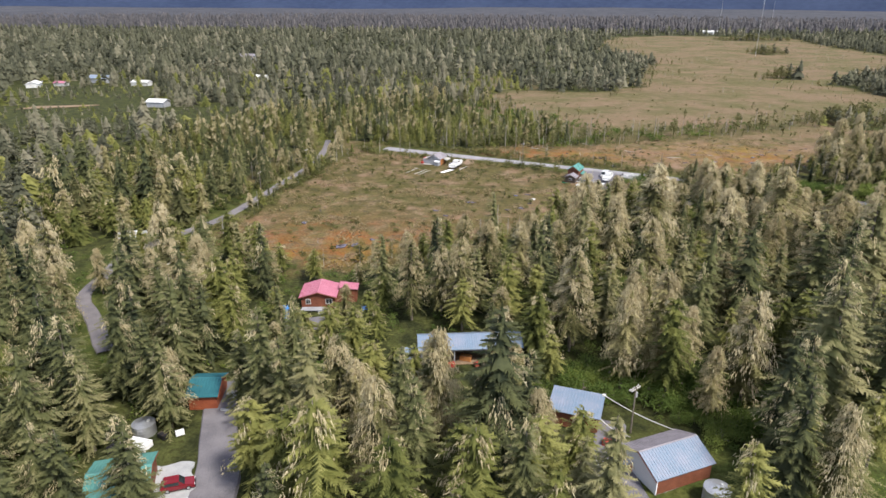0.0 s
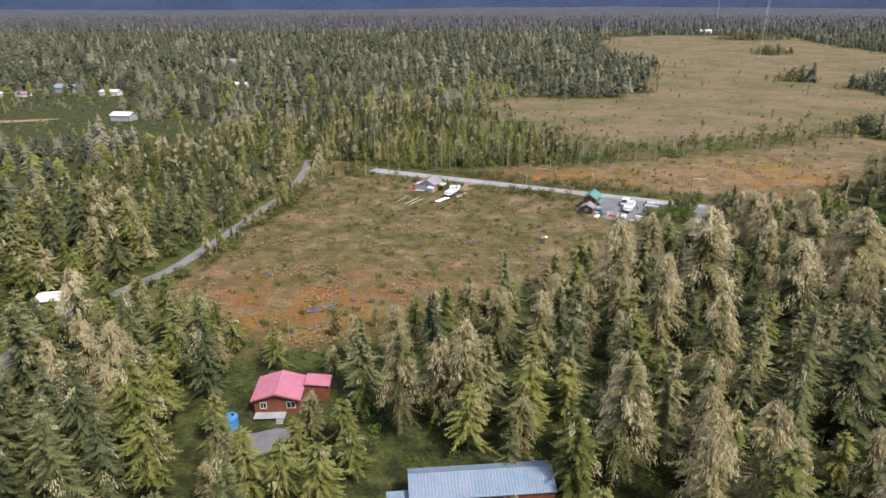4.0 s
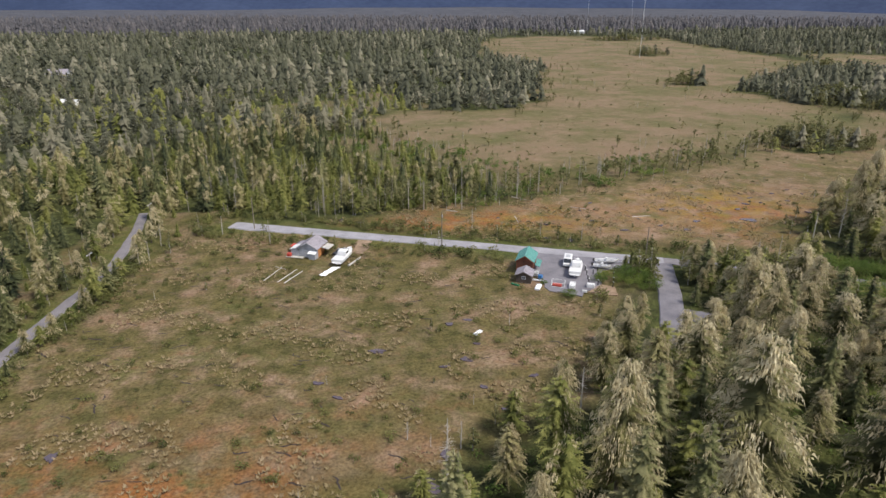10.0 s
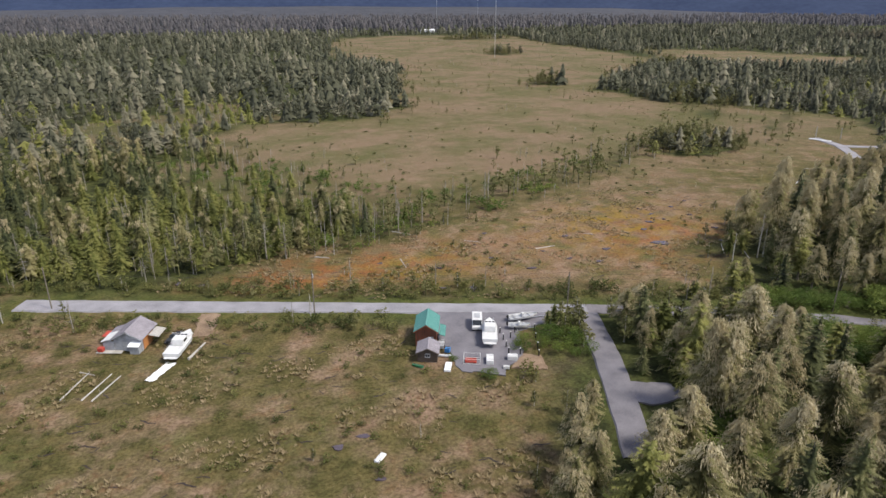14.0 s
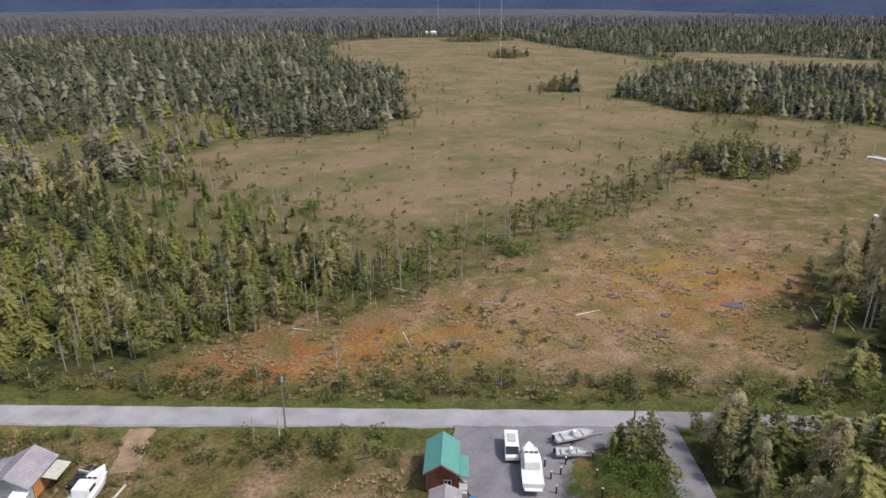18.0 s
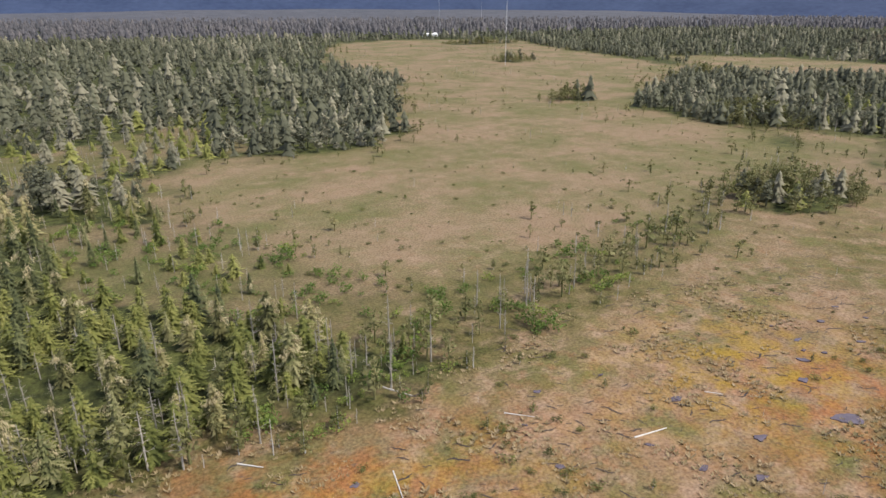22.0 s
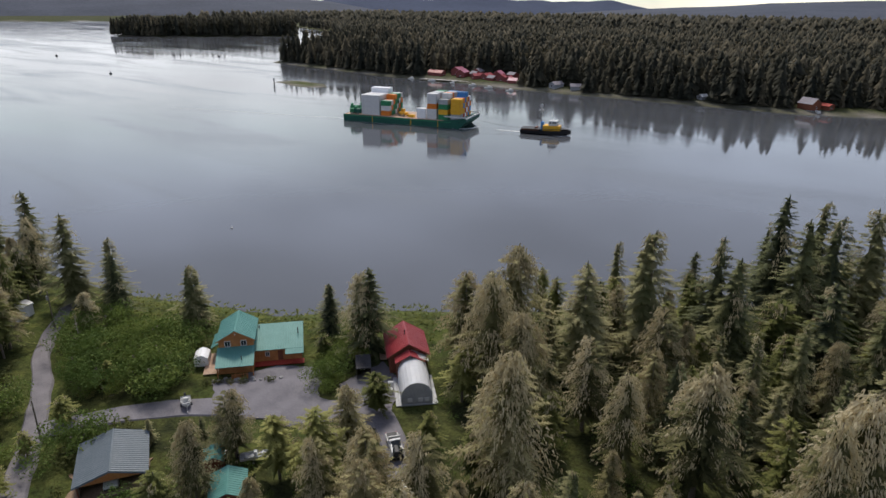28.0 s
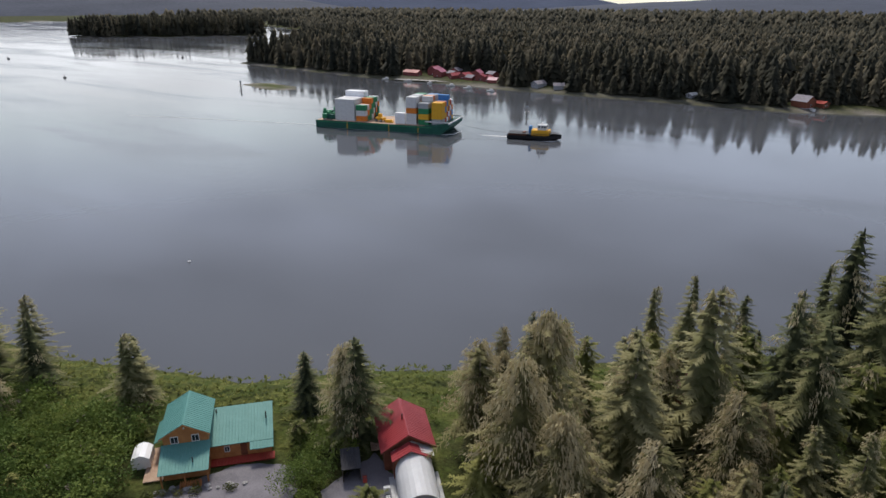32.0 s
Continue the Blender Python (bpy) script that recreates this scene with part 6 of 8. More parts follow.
tank(37.8, 71.9, 1.8, 2.5, "round galvanised water tank beside the workshop")
tank(-47.3, 86.6, 1.75, 2.0, "round galvanised water tank at the forest edge")
tank(-34.6, 128.0, 1.35, 2.2, "dark blue plastic water tank beside the red-roofed house", "bluep")
tank(-50.0, 81.4, 0.7, 1.4, "small black plastic tank behind the garage", "black")


def pipe_line(points, r, mat, label, name="cable", category="cable"):
    cu = bpy.data.curves.new(name, "CURVE")
    cu.dimensions, cu.bevel_depth, cu.bevel_resolution = "3D", r, 1
    sp = cu.splines.new("POLY")
    sp.points.add(len(points) - 1)
    for q, p in zip(sp.points, points):
        q.co = (*p, 1)
    cu.materials.append(M[mat])
    return tagged(new(name, cu), label, category)


def sag(p, q, drop, n=10):
    return [(p[0] + (q[0] - p[0]) * i / n, p[1] + (q[1] - p[1]) * i / n, p[2] + (q[2] - p[2]) * i / n - drop * 4 * (i / n) * (1 - i / n)) for i in range(n + 1)]


pipe_line(sag((26.6, 92.4, 3.9), (36.0, 84.2, 2.9), 0.5), 0.07, "white", "white cable hung between shed and workshop")
pipe_line(sag((24.8, 88.0, 2.9), (28.6, 82.6, 2.8), 0.7), 0.07, "white", "white cable sagging from the shed to the workshop")


def utility_pole(x, y, h, yaw, label, arms=1, can=True):
    p = thing("utility_pole", pose(x, y, 0, 0, 0, yaw), label, "utility pole", "utility poles")
    part("pole", tube((0, 0, -0.5), (0, 0, h), 0.16, 0.11, 8), "bark", p)
    for k in range(arms):
        a = part("crossarm", box(-1.2, 1.2, -0.06 + 0.35 * k, 0.06 + 0.35 * k, h - 0.45, h - 0.3), "deadwood", p)
        for xx in (-1.1, 0, 1.1):
            part("insulator", tube((xx, 0.35 * k, h - 0.3), (xx, 0.35 * k, h - 0.1), 0.06, 0.04, 6), "white", a)
    if can:
        part("transformer", tube((0.28, 0, h - 1.9), (0.28, 0, h - 1.0), 0.22, 0.22, 10), "greyp", p)
    return p


road_yaw = -26
utility_pole(33.4, 270.6, 10.6, 64, "brown wooden utility pole beside the gravel road", 0, True)
utility_pole(84.4, 248.2, 10.2, 64, "brown wooden utility pole beside the parking area", 0, False)
utility_pole(30.2, 87.3, 8.6, 40, "wooden utility pole with white crossarms beside the workshop", 2, True)
utility_pole(158.6, 204.9, 7.5, 20, "wooden utility pole at the road fork", 0, False)
utility_pole(195.5, 185.0, 8.5, 20, "thin wooden utility pole at the end of the road", 0, True)
for x, y in ((-64.8, 224.0), (-55.8, 261.8), (-50.5, 303.0), (-63.0, 139.5)):
    utility_pole(x, y, 8.2, 75, "utility pole with a pale crossarm beside the lane", 1, False)
utility_pole(-20, 297.0, 10.4, 64, "brown wooden utility pole beside the gravel road", 0, False)
utility_pole(139.0, 225.0, 10.0, 64, "brown wooden utility pole beside the gravel road", 0, False)
line_posts = [(-20, 297.0, 10.3), (33.4, 270.6, 10.5), (84.4, 248.2, 10.1), (139.0, 225.0, 9.9)]
for dz in (0.0, 1.1):
    for p, q in zip(line_posts, line_posts[1:]):
        pipe_line(sag((p[0], p[1], p[2] - dz), (q[0], q[1], q[2] - dz), 0.9), 0.012, "black", "thin power line along the gravel road", "power_line", "power line")

# long open shed in the trees
lg = thing("long_shed", pose(5.2, 110.4, 0, 0, 0, 4.4), "long open-fronted shed with a grey-blue metal roof", "shed")
slab_roof(lg, -10, 10, -2.6, 1.2, 3.4, 4.7, "bluegrey", "y")
slab_roof(lg, -10, 10, 1.25, 3.4, 4.7, 3.8, "bluegrey", "y")
# back wall coloured dark to give the open interior its shade
part("wall", box(-9.8, 9.8, 2.9, 3.05, 0.1, 3.9), "shadowwood", lg)
part("wall", box(3.0, 9.8, -2.3, -2.15, 0.1, 3.4), "brownwood", lg)
for x in (-9.8, 9.65):
    part("wall", box(x, x + 0.15, -2.1, 2.85, 0.1, 3.5), "greywood", lg)
for x in (-9.4, -3.2, 2.8):
    part("post", box(x, x + 0.2, -2.3, -2.1, -0.2, 3.4), "greywood", lg)
part("header", box(-9.6, 3.0, -2.34, -2.2, 3.0, 3.4), "greywood", lg)
slab_roof(lg, -13.0, -10.05, -3.6, 0.2, 2.2, 2.8, "bluegrey", "y", name="lean_roof")
part("floor", box(-9.7, 9.7, -2.2, 2.9, -0.2, 0.12), "dirt", lg)


def crate(x, y, yaw, w, d, h, mat, label, name="crate", z=0.15):
    c = thing(name, pose(x, y, z, 0, 0, yaw), label, name.replace("_", " "))
    part("body", box(-w / 2, w / 2, -d / 2, d / 2, 0, h, bevel=min(w, d, h) * 0.06), mat, c)
    for s in (-1, 1):
        part("batten", box(-w / 2 - 0.03, w / 2 + 0.03, s * d * 0.3 - 0.05, s * d * 0.3 + 0.05, h + 0.003, h + 0.05), "shadowwood" if mat not in ("white", "tarp") else "greyp", c)
    return c


crate(1.6, 107.2, 10, 1.4, 1.0, 0.9, "redpaint", "red tool chest in front of the long shed", "tool_chest")
crate(7.2, 107.6, 20, 2.4, 1.0, 0.8, "redpaint", "red machine part in front of the long shed", "machine")
crate(4.5, 109.8, -15, 2.2, 1.4, 1.0, "cedar", "stack of orange-brown boards inside the long shed", "board_stack")

# house with the faded red roof
hp_ = gable_house("house", "house with a faded red metal roof and a porch", -27.9, 135.0, 2, 7.4, 6.6, 3.1, 4.2, "pink", "brownwood", 0.5)
slab_roof(hp_, 4.25, 8.6, -0.2, 3.4, 3.7, 3.2, "pink", "x", name="wing_roof")
part("wing_wall", box(3.75, 8.2, 0.1, 3.1, 0.1, 3.1), "brownwood", hp_)
window(hp_, 2.4, -3.3, 1.9, 1.3, 1.1, "y-"), window(hp_, -2.2, -3.3, 1.9, 0.9, 1.0, "y-")
planks(hp_, -3.6, 1.6, -5.2, -3.4, 0.5, 0.62, 10, "greywood", "deck_board")
for i in range(4):
    part("step", box(0.2, 1.4, -5.5 - 0.3 * i, -5.22 - 0.3 * i, 0.36 - 0.14 * i, 0.44 - 0.14 * i), "greywood", hp_)
crate(-17.2, 131.2, 20, 1.6, 1.4, 0.9, "bluetarp", "heap covered with a bright blue tarpaulin", "tarp_heap")
yard([(-35, 127), (-33, 121), (-26, 122), (-24, 127)], 0.2, "yard_red_roof", "greygravel", "grey gravel patch beside the blue tank")


# ---- vehicles and boats ----
def wheel(parent, x, y, r, w, z=None):
    s = part("wheel", tube((x - w / 2, y, r if z is None else z), (x + w / 2, y, r if z is None else z), r, r, 14), "rubber", parent)
    part("rim", tube((x - w / 2 - 0.01, y, r if z is None else z), (x + w / 2 + 0.01, y, r if z is None else z), r * 0.6, r * 0.6, 10), "steel", s)


def car(name, x, y, yaw, L, W, hood, top, mat, label, form="suv", z=0.3):
    """Front along +y."""
    c = thing(name, pose(x, y, z, 0, 0, yaw), label, "car" if form == "suv" else form)
    h = L / 2
    low = 0.32
    if form == "van":
        side = [(-h, low), (-h, top * 0.9), (-h + 0.15, top), (h * 0.55, top), (h * 0.8, hood + 0.15), (h, hood), (h, low)]
    elif form == "truck":
        side = [(-h, low), (-h, hood), (-h * 0.15, hood), (h * 0.52, hood), (h, hood - 0.08), (h, low)]
    else:
        side = [(-h, low), (-h, hood + 0.05), (-h + 0.1, hood + 0.12), (h * 0.5, hood), (h - 0.1, hood - 0.12), (h, low + 0.25), (h, low)]
    bm = profile(side, -W / 2, W / 2)
    bmesh.ops.bevel(bm, geom=bm.edges[:], offset=0.07, segments=2, affect="EDGES")
    part("body", bm, mat, c)
    if form == "van":
        part("windscreen", profile([(h * 0.57, top - 0.03), (h * 0.81, hood + 0.17), (h * 0.79, hood + 0.14), (h * 0.55, top - 0.06)], -W / 2 + 0.12, W / 2 - 0.12), "glass", c, at=pose(0, 0.03, 0.03))
        for sx in (-1, 1):
            for k in range(3):
                part("side_window", box(sx * W / 2 - 0.02, sx * W / 2 + 0.02, h * 0.3 - k * L * 0.22 - 0.45, h * 0.3 - k * L * 0.22 + 0.45, hood + 0.15, top - 0.25), "glass", c)
        for sx in (-0.45, 0.45):
            part("rear_window", box(sx - 0.33, sx + 0.33, -h - 0.03, -h + 0.02, hood + 0.15, top - 0.35), "glass", c)
        part("roof_rack", box(-W * 0.3, W * 0.3, -h * 0.55, h * 0.15, top + 0.02, top + 0.1), "greyp", c)
    else:
        y0, y1 = (-h + 0.15, h * 0.42) if form == "suv" else (-h * 0.12, h * 0.45)
        cab = profile([(y0, hood - 0.03), (y0 + 0.3, top), (y1 - 0.75, top), (y1, hood - 0.03)], -W / 2 + 0.1, W / 2 - 0.1)
        bmesh.ops.bevel(cab, geom=cab.edges[:], offset=0.06, segments=2, affect="EDGES")
        part("cabin", cab, mat, c)
        part("windscreen", profile([(y1 - 0.72, top - 0.06), (y1 - 0.05, hood + 0.04), (y1 - 0.02, hood + 0.04), (y1 - 0.68, top - 0.06)], -W / 2 + 0.2, W / 2 - 0.2), "glass", c, at=pose(0, 0.02, 0.02))
        part("rear_window", profile([(y0 + 0.26, top - 0.08), (y0 + 0.02, hood + 0.05), (y0 - 0.01, hood + 0.05), (y0 + 0.22, top - 0.08)], -W / 2 + 0.2, W / 2 - 0.2), "glass", c)
        for sx in (-1, 1):
            part("side_window", box(sx * (W / 2 - 0.1) - 0.02, sx * (W / 2 - 0.1) + 0.02, y0 + 0.35, y1 - 0.75, hood + 0.06, top - 0.1), "glass", c)
        if form == "truck":
            part("bed", box(-W / 2 + 0.12, W / 2 - 0.12, -h + 0.1, -h * 0.16, hood - 0.3, hood + 0.02), "black", c)
            part("rack", box(-W / 2, W / 2, -h * 0.2, -h * 0.14, hood, top + 0.1), "white", c)
    for sx in (-1, 1):
        part("headlight", box(sx * W * 0.36 - 0.16, sx * W * 0.36 + 0.16, h - 0.06, h + 0.02, hood - 0.35, hood - 0.2), "white", c)
        part("tail_light", box(sx * W * 0.42 - 0.08, sx * W * 0.42 + 0.08, -h - 0.02, -h + 0.05, hood - 0.25, hood), "redpaint", c)
        for yy in (-h * 0.62, h * 0.62):
            wheel(c, sx * (W / 2 - 0.1), yy, 0.34, 0.22)
    part("bumper", box(-W / 2 + 0.05, W / 2 - 0.05, h - 0.02, h + 0.1, low, low + 0.2), "black", c)
    return c


car("car", -37.1, 73.9, -71.5, 4.5, 1.85, 0.98, 1.66, "carred", "dark red hatchback parked on the concrete pad", z=0.31)
car("van", 63.6, 251.0, 154, 5.4, 2.1, 1.05, 2.15, "white", "white van parked on the gravel", "van", z=0.22)
car("pickup_truck", 111.2, 176.0, 135, 5.4, 1.95, 1.0, 1.8, "black", "dark pickup truck with a white cab roof among trees", "truck", z=0.2)
car("pickup_truck", 141.2, 203.2, 57, 5.3, 1.95, 1.0, 1.8, "white", "white pickup truck with a rack under the carport", "truck", z=0.2)
car("pickup_truck", 112.8, 174.1, 52, 5.2, 1.9, 1.0, 1.75, "white", "white pickup truck on the narrow drive by the red-roofed house", "truck", z=0.24)
car("car", 4.6, 270.2, 140, 4.4, 1.8, 0.95, 1.4, "black", "old black vehicle beside the unfinished cabin", "truck", z=0.2)


def hull(L, B, D, parent, mat, name="hull", deck=None, bow=0.45, n=10):
    """A boat's hull; bow along +y, keel at 0."""
    bm, rows = bmesh.new(), []
    for k in range(n + 1):
        s = k / n
        y = -L / 2 + L * s
        b = B / 2 * (1 - max(0, (s - (1 - bow)) / bow) ** 2.2) + 0.02
        sheer = D * (1 + 0.28 * s * s)
        keel = D * 0.62 * max(0, (s - 0.72) / 0.28) ** 2
        rows.append([bm.verts.new(p) for p in ((-b, y, sheer), (-b * 0.9, y, keel + (sheer - keel) * 0.45), (0, y, keel), (b * 0.9, y, keel + (sheer - keel) * 0.45), (b, y, sheer))])
    for r, q in zip(rows, rows[1:]):
        for i in range(4):
            bm.faces.new((r[i], q[i], q[i + 1], r[i + 1]))
    bm.faces.new(rows[0])
    bm.faces.new(rows[-1][::-1])
    bmesh.ops.recalc_face_normals(bm, faces=bm.faces)
    h = part(name, bm, mat, parent)
    bm, last = bmesh.new(), None
    for k in range(n + 1):
        s = k / n
        y = -L / 2 + L * s
        b = B / 2 * (1 - max(0, (s - (1 - bow)) / bow) ** 2.2) - 0.04
        sheer = D * (1 + 0.28 * s * s) - (0.06 if deck != "open" else 0.28)
        row = [bm.verts.new((-max(b, 0.01), y, sheer)), bm.verts.new((max(b, 0.01), y, sheer))]
        if last:
            bm.faces.new((last[0], row[0], row[1], last[1]))
        last = row
    bmesh.ops.recalc_face_normals(bm, faces=bm.faces)
    part("deck", bm, mat if deck != "open" else "greyp", parent)
    return h


def cruiser(x, y, yaw, L, B, label, z=0.75):
    b = thing("motor_boat", pose(x, y, z, 0, 0, yaw), label, "boat")
    hull(L, B, 1.35, b, "white")
    cab = profile([(-L * 0.18, 1.35), (-L * 0.16, 2.55), (L * 0.05, 2.6), (L * 0.17, 1.9), (L * 0.33, 1.75), (L * 0.38, 1.45)], -B * 0.36, B * 0.36)
    bmesh.ops.bevel(cab, geom=cab.edges[:], offset=0.08, segments=2, affect="EDGES")
    part("cabin", cab, "white", b)
    for sx in (-1, 1):
        part("side_window", box(sx * B * 0.36 - 0.02, sx * B * 0.36 + 0.02, -L * 0.12, L * 0.03, 1.85, 2.35), "glass", b)
        part("rail", tube((sx * B * 0.42, -L * 0.45, 2.0), (sx * B * 0.25, L * 0.36, 2.25), 0.03, 0.03, 5), "steel", b)
    for k in (-0.7, 0, 0.7):
        part("front_window", box(k - 0.28, k + 0.28, -0.03, 0.03, -0.25, 0.25), "glass", b, at=pose(0, L * 0.105, 2.3, -42))
    part("transom_board", box(-B * 0.4, B * 0.4, -L / 2 - 0.5, -L / 2, 0.5, 0.62), "white", b)
    for sx in (-1, 1):
        for yy in (-L * 0.3, L * 0.2):
            part("stand", tube((sx * B * 0.4, yy, -z), (sx * B * 0.3, yy, 0.5), 0.07, 0.07, 5), "shadowwood", b)
    part("keel_block", box(-0.3, 0.3, -L * 0.35, -L * 0.25, -z, 0.25), "shadowwood", b)
    part("keel_block", box(-0.3, 0.3, L * 0.1, L * 0.2, -z, 0.25), "shadowwood", b)
    return b


def skiff(x, y, yaw, L, B, label, z=0.55):
    b = thing("skiff", pose(x, y, z, 0, 0, yaw), label, "boat")
    hull(L, B, 0.75, b, "white", deck="open")
    for yy in (-L * 0.3, 0, L * 0.22):
        part("thwart", box(-B * 0.42, B * 0.42, yy - 0.14, yy + 0.14, 0.68, 0.76), "greyp", b)
    part("console", box(-0.35, 0.35, -0.3, 0.2, 0.5, 1.35, bevel=0.05), "white", b)
    part("outboard", box(-0.2, 0.2, -L / 2 - 0.45, -L / 2 - 0.05, 0.45, 1.25, bevel=0.08), "black", b)
    part("trailer_beam", box(-0.08, 0.08, -L * 0.4, L * 0.75, -0.15, 0.0), "steel", b)
    part("axle", tube((-B * 0.5, -L * 0.1, -0.2), (B * 0.5, -L * 0.1, -0.2), 0.05, 0.05, 6), "steel", b)
    for sx in (-1, 1):
        wheel(b, sx * B * 0.52, -L * 0.1, 0.3, 0.2, z=-0.2)
    return b


cruiser(5.6, 265.4, -26, 9.6, 3.2, "white cabin cruiser propped up beside the unfinished cabin")
cruiser(63.8, 245.6, 153 + 180, 9.0, 3.1, "white fishing boat standing on blocks on the gravel")
skiff(74.0, 249.6, -98, 6.6, 2.1, "white open skiff on a trailer beside the road")
skiff(71.2, 246.3, -114, 4.6, 1.6, "small white skiff on a trailer")
skiff(127.8, 188.4, 140, 4.6, 1.6, "small white boat on a trailer beside the sheds")
skiff(148.4, 186.1, 60, 3.2, 1.6, "little white boat on the grass beside the driveway")
for x, y, yaw, w, d, h, mat, label, name in (
        (59.3, 236.9, 153, 1.4, 2.6, 0.9, "white", "white utility trailer with a flat lid", "utility_trailer"),
        (63.7, 235.9, 150, 1.9, 1.3, 0.9, "white", "white chest freezer on the gravel", "chest_freezer"),
        (61.0, 233.4, 150, 1.2, 0.7, 0.5, "white", "low white box at the edge of the gravel", "box"),
        (53.2, 246.2, 153, 1.2, 2.6, 0.8, "greyp", "grey junk heap beside the tall cabin", "junk_heap"),
        (53.4, 243.6, 140, 1.0, 1.0, 0.9, "bluep", "blue plastic barrel box beside the cabin", "barrel_box"),
        (52.3, 242.2, 150, 2.6, 0.5, 0.25, "tarp", "pale plank leaning beside the cabin", "plank"),
        (56.0, 238.4, 150, 2.2, 1.4, 0.4, "redpaint", "red and white scrap inside a wire pen", "scrap_heap"),
        (51.0, 238.0, 150, 1.2, 3.0, 0.4, "tarp", "grey-white tarpaulin bundle on the bog edge", "tarp_bundle"),
        (46.0, 240.8, 130, 2.2, 0.6, 0.3, "greenp", "upturned green canoe beside the low cabin", "canoe"),
        (27.2, 79.2, 20, 0.7, 0.7, 0.9, "bluep", "blue fuel barrel beside the workshop door", "fuel_barrel"),
        (27.9, 78.3, 20, 0.7, 0.7, 0.9, "redpaint", "red fuel barrel beside the workshop door", "fuel_barrel"),
        (25.8, 83.9, 60, 1.1, 1.7, 0.9, "redpaint", "red all-terrain vehicle on the gravel yard", "quad_bike"),
        (-46.6, 82.9, -15, 3.6, 2.0, 1.0, "tarp", "boat under a silver-white tarpaulin on a trailer", "covered_boat"),
        (-41.5, 86.1, 30, 1.3, 0.9, 0.7, "tarp", "white and blue tarpaulin heap on the grass", "tarp_heap"),
        (-43.9, 85.2, 60, 0.8, 1.6, 0.8, "black", "small dark garden machine on the grass", "garden_machine"),
        (-36.7, 97.0, 20, 1.2, 1.6, 0.5, "white", "white boxes beside the orange cabin", "boxes"),
        (-36.4, 92.6, -10, 1.6, 0.5, 0.2, "white", "white board lying beside the cabin", "board"),
        (132.6, 190.6, 50, 0.8, 1.6, 0.5, "white", "white board beside the teal shed", "board"),
        (130.8, 206.0, 40, 1.0, 2.2, 0.8, "tarp", "white tarpaulin bundle beside the carport", "tarp_bundle"),
        (124.2, 161.2, 44, 0.9, 0.7, 1.0, "white", "white appliance beside the arched workshop", "appliance"),
        (122.9, 162.6, 44, 0.6, 1.0, 0.8, "white", "white cabinet beside the arched workshop", "cabinet"),
        (128.3, 161.0, 44, 0.6, 0.9, 0.7, "redpaint", "red handcart beside the black shed", "handcart"),
        (106.1, 180.0, 40, 1.0, 1.4, 0.6, "tarp", "white scrap beside the lane", "scrap_heap"),
        (30.95, 218.6, 40, 2.2, 0.9, 0.3, "tarp", "white panel lying on the bog", "panel"),
        (-91, 177.5, 10, 5.2, 2.6, 1.6, "tarp", "white camper under trees beside the lane", "camper"),
        (-86.5, 172.4, 40, 2.2, 1.2, 0.7, "tarp", "white tarpaulin heap beside the lane", "tarp_heap"),
        (-88.5, 181.0, 40, 2.6, 1.0, 0.7, "greyp", "grey scrap beside the lane", "scrap_heap"),
        (228, 306, 30, 2.4, 1.2, 0.3, "tarp", "white panel lying on the orange bog", "panel")):
    crate(x, y, yaw, w, d, h, mat, label, name, z=0.22 if name not in ("panel",) else 0.02)


def log_thing(p, q, r, label, mat="deadwood", name="log", group="weathered logs"):
    ob = part(name, tube((p[0], p[1], r * 0.8), (q[0], q[1], r * 0.8), r, r * 0.6, 7), mat)
    return tagged(ob, label, "log", group)


for p, q, r in (((-14.9, 255.5), (-10.8, 263.6), 0.16), ((-11.5, 254), (-6.9, 261.5), 0.14), ((-9.9, 253), (-5.4, 260), 0.16), ((-12.4, 264.5), (-9.8, 262.2), 0.12), ((6.5, 261.2), (10.1, 266.8), 0.28),
                ((67.7, 315.9), (71.8, 310.9), 0.15), ((62.2, 293.9), (61.5, 287.6), 0.12), ((41.6, 304.7), (45, 302.3), 0.14), ((119.2, 291.3), (121.5, 289.4), 0.12), ((99.5, 285.9), (105.8, 285.8), 0.14), ((84, 300), (88, 297), 0.1),
                ((250, 321), (253, 319), 0.12), ((145, 262), (150, 268), 0.15), ((152, 262), (148, 256), 0.12)):
    log_thing(p, q, r, "pale weathered log lying on the bog")
tb = thing("white_tarp", pose(1.4, 258.4, 0.05, 0, 0, -39), "crumpled white plastic sheet on the grass", "tarpaulin")
bm = bmesh.new()
bmesh.ops.create_grid(bm, x_segments=6, y_segments=18, size=0.5)
for v in bm.verts:
    v.co = Vector((v.co.x * 1.8, v.co.y * 6.8, 0.22 + 0.25 * noise.noise((v.co.x * 5, v.co.y * 11, 2))))
bmesh.ops.solidify(bm, geom=bm.faces[:], thickness=0.04)
part("sheet", bm, "tarp", tb)

# the unfinished cabin
hc = gable_house("cabin", "unfinished grey cabin with a purple-grey shingle roof", -2.7, 272.2, -25, 5.8, 6.6, 3.2, 4.8, "greyroof", "greywood", 0.5)
slab_roof(hc, -3.45, -5.6, -3.6, 0.4, 2.9, 2.3, "white", "x", name="lean_roof")
slab_roof(hc, -3.45, -5.6, 0.45, 3.4, 2.9, 2.3, "greyroof", "x", name="lean_roof")
part("lean_wall", box(-5.3, -2.95, -3.4, -3.25, 0.4, 2.5), "greywood", hc)
part("lean_patch", box(-6.7, -5.65, -1.0, 1.6, 2.2, 2.32), "redpaint", hc)
planks(hc, -6.4, -1.0, -4.8, -3.5, 0.3, 0.42, 12, "deadwood", "deck_board")
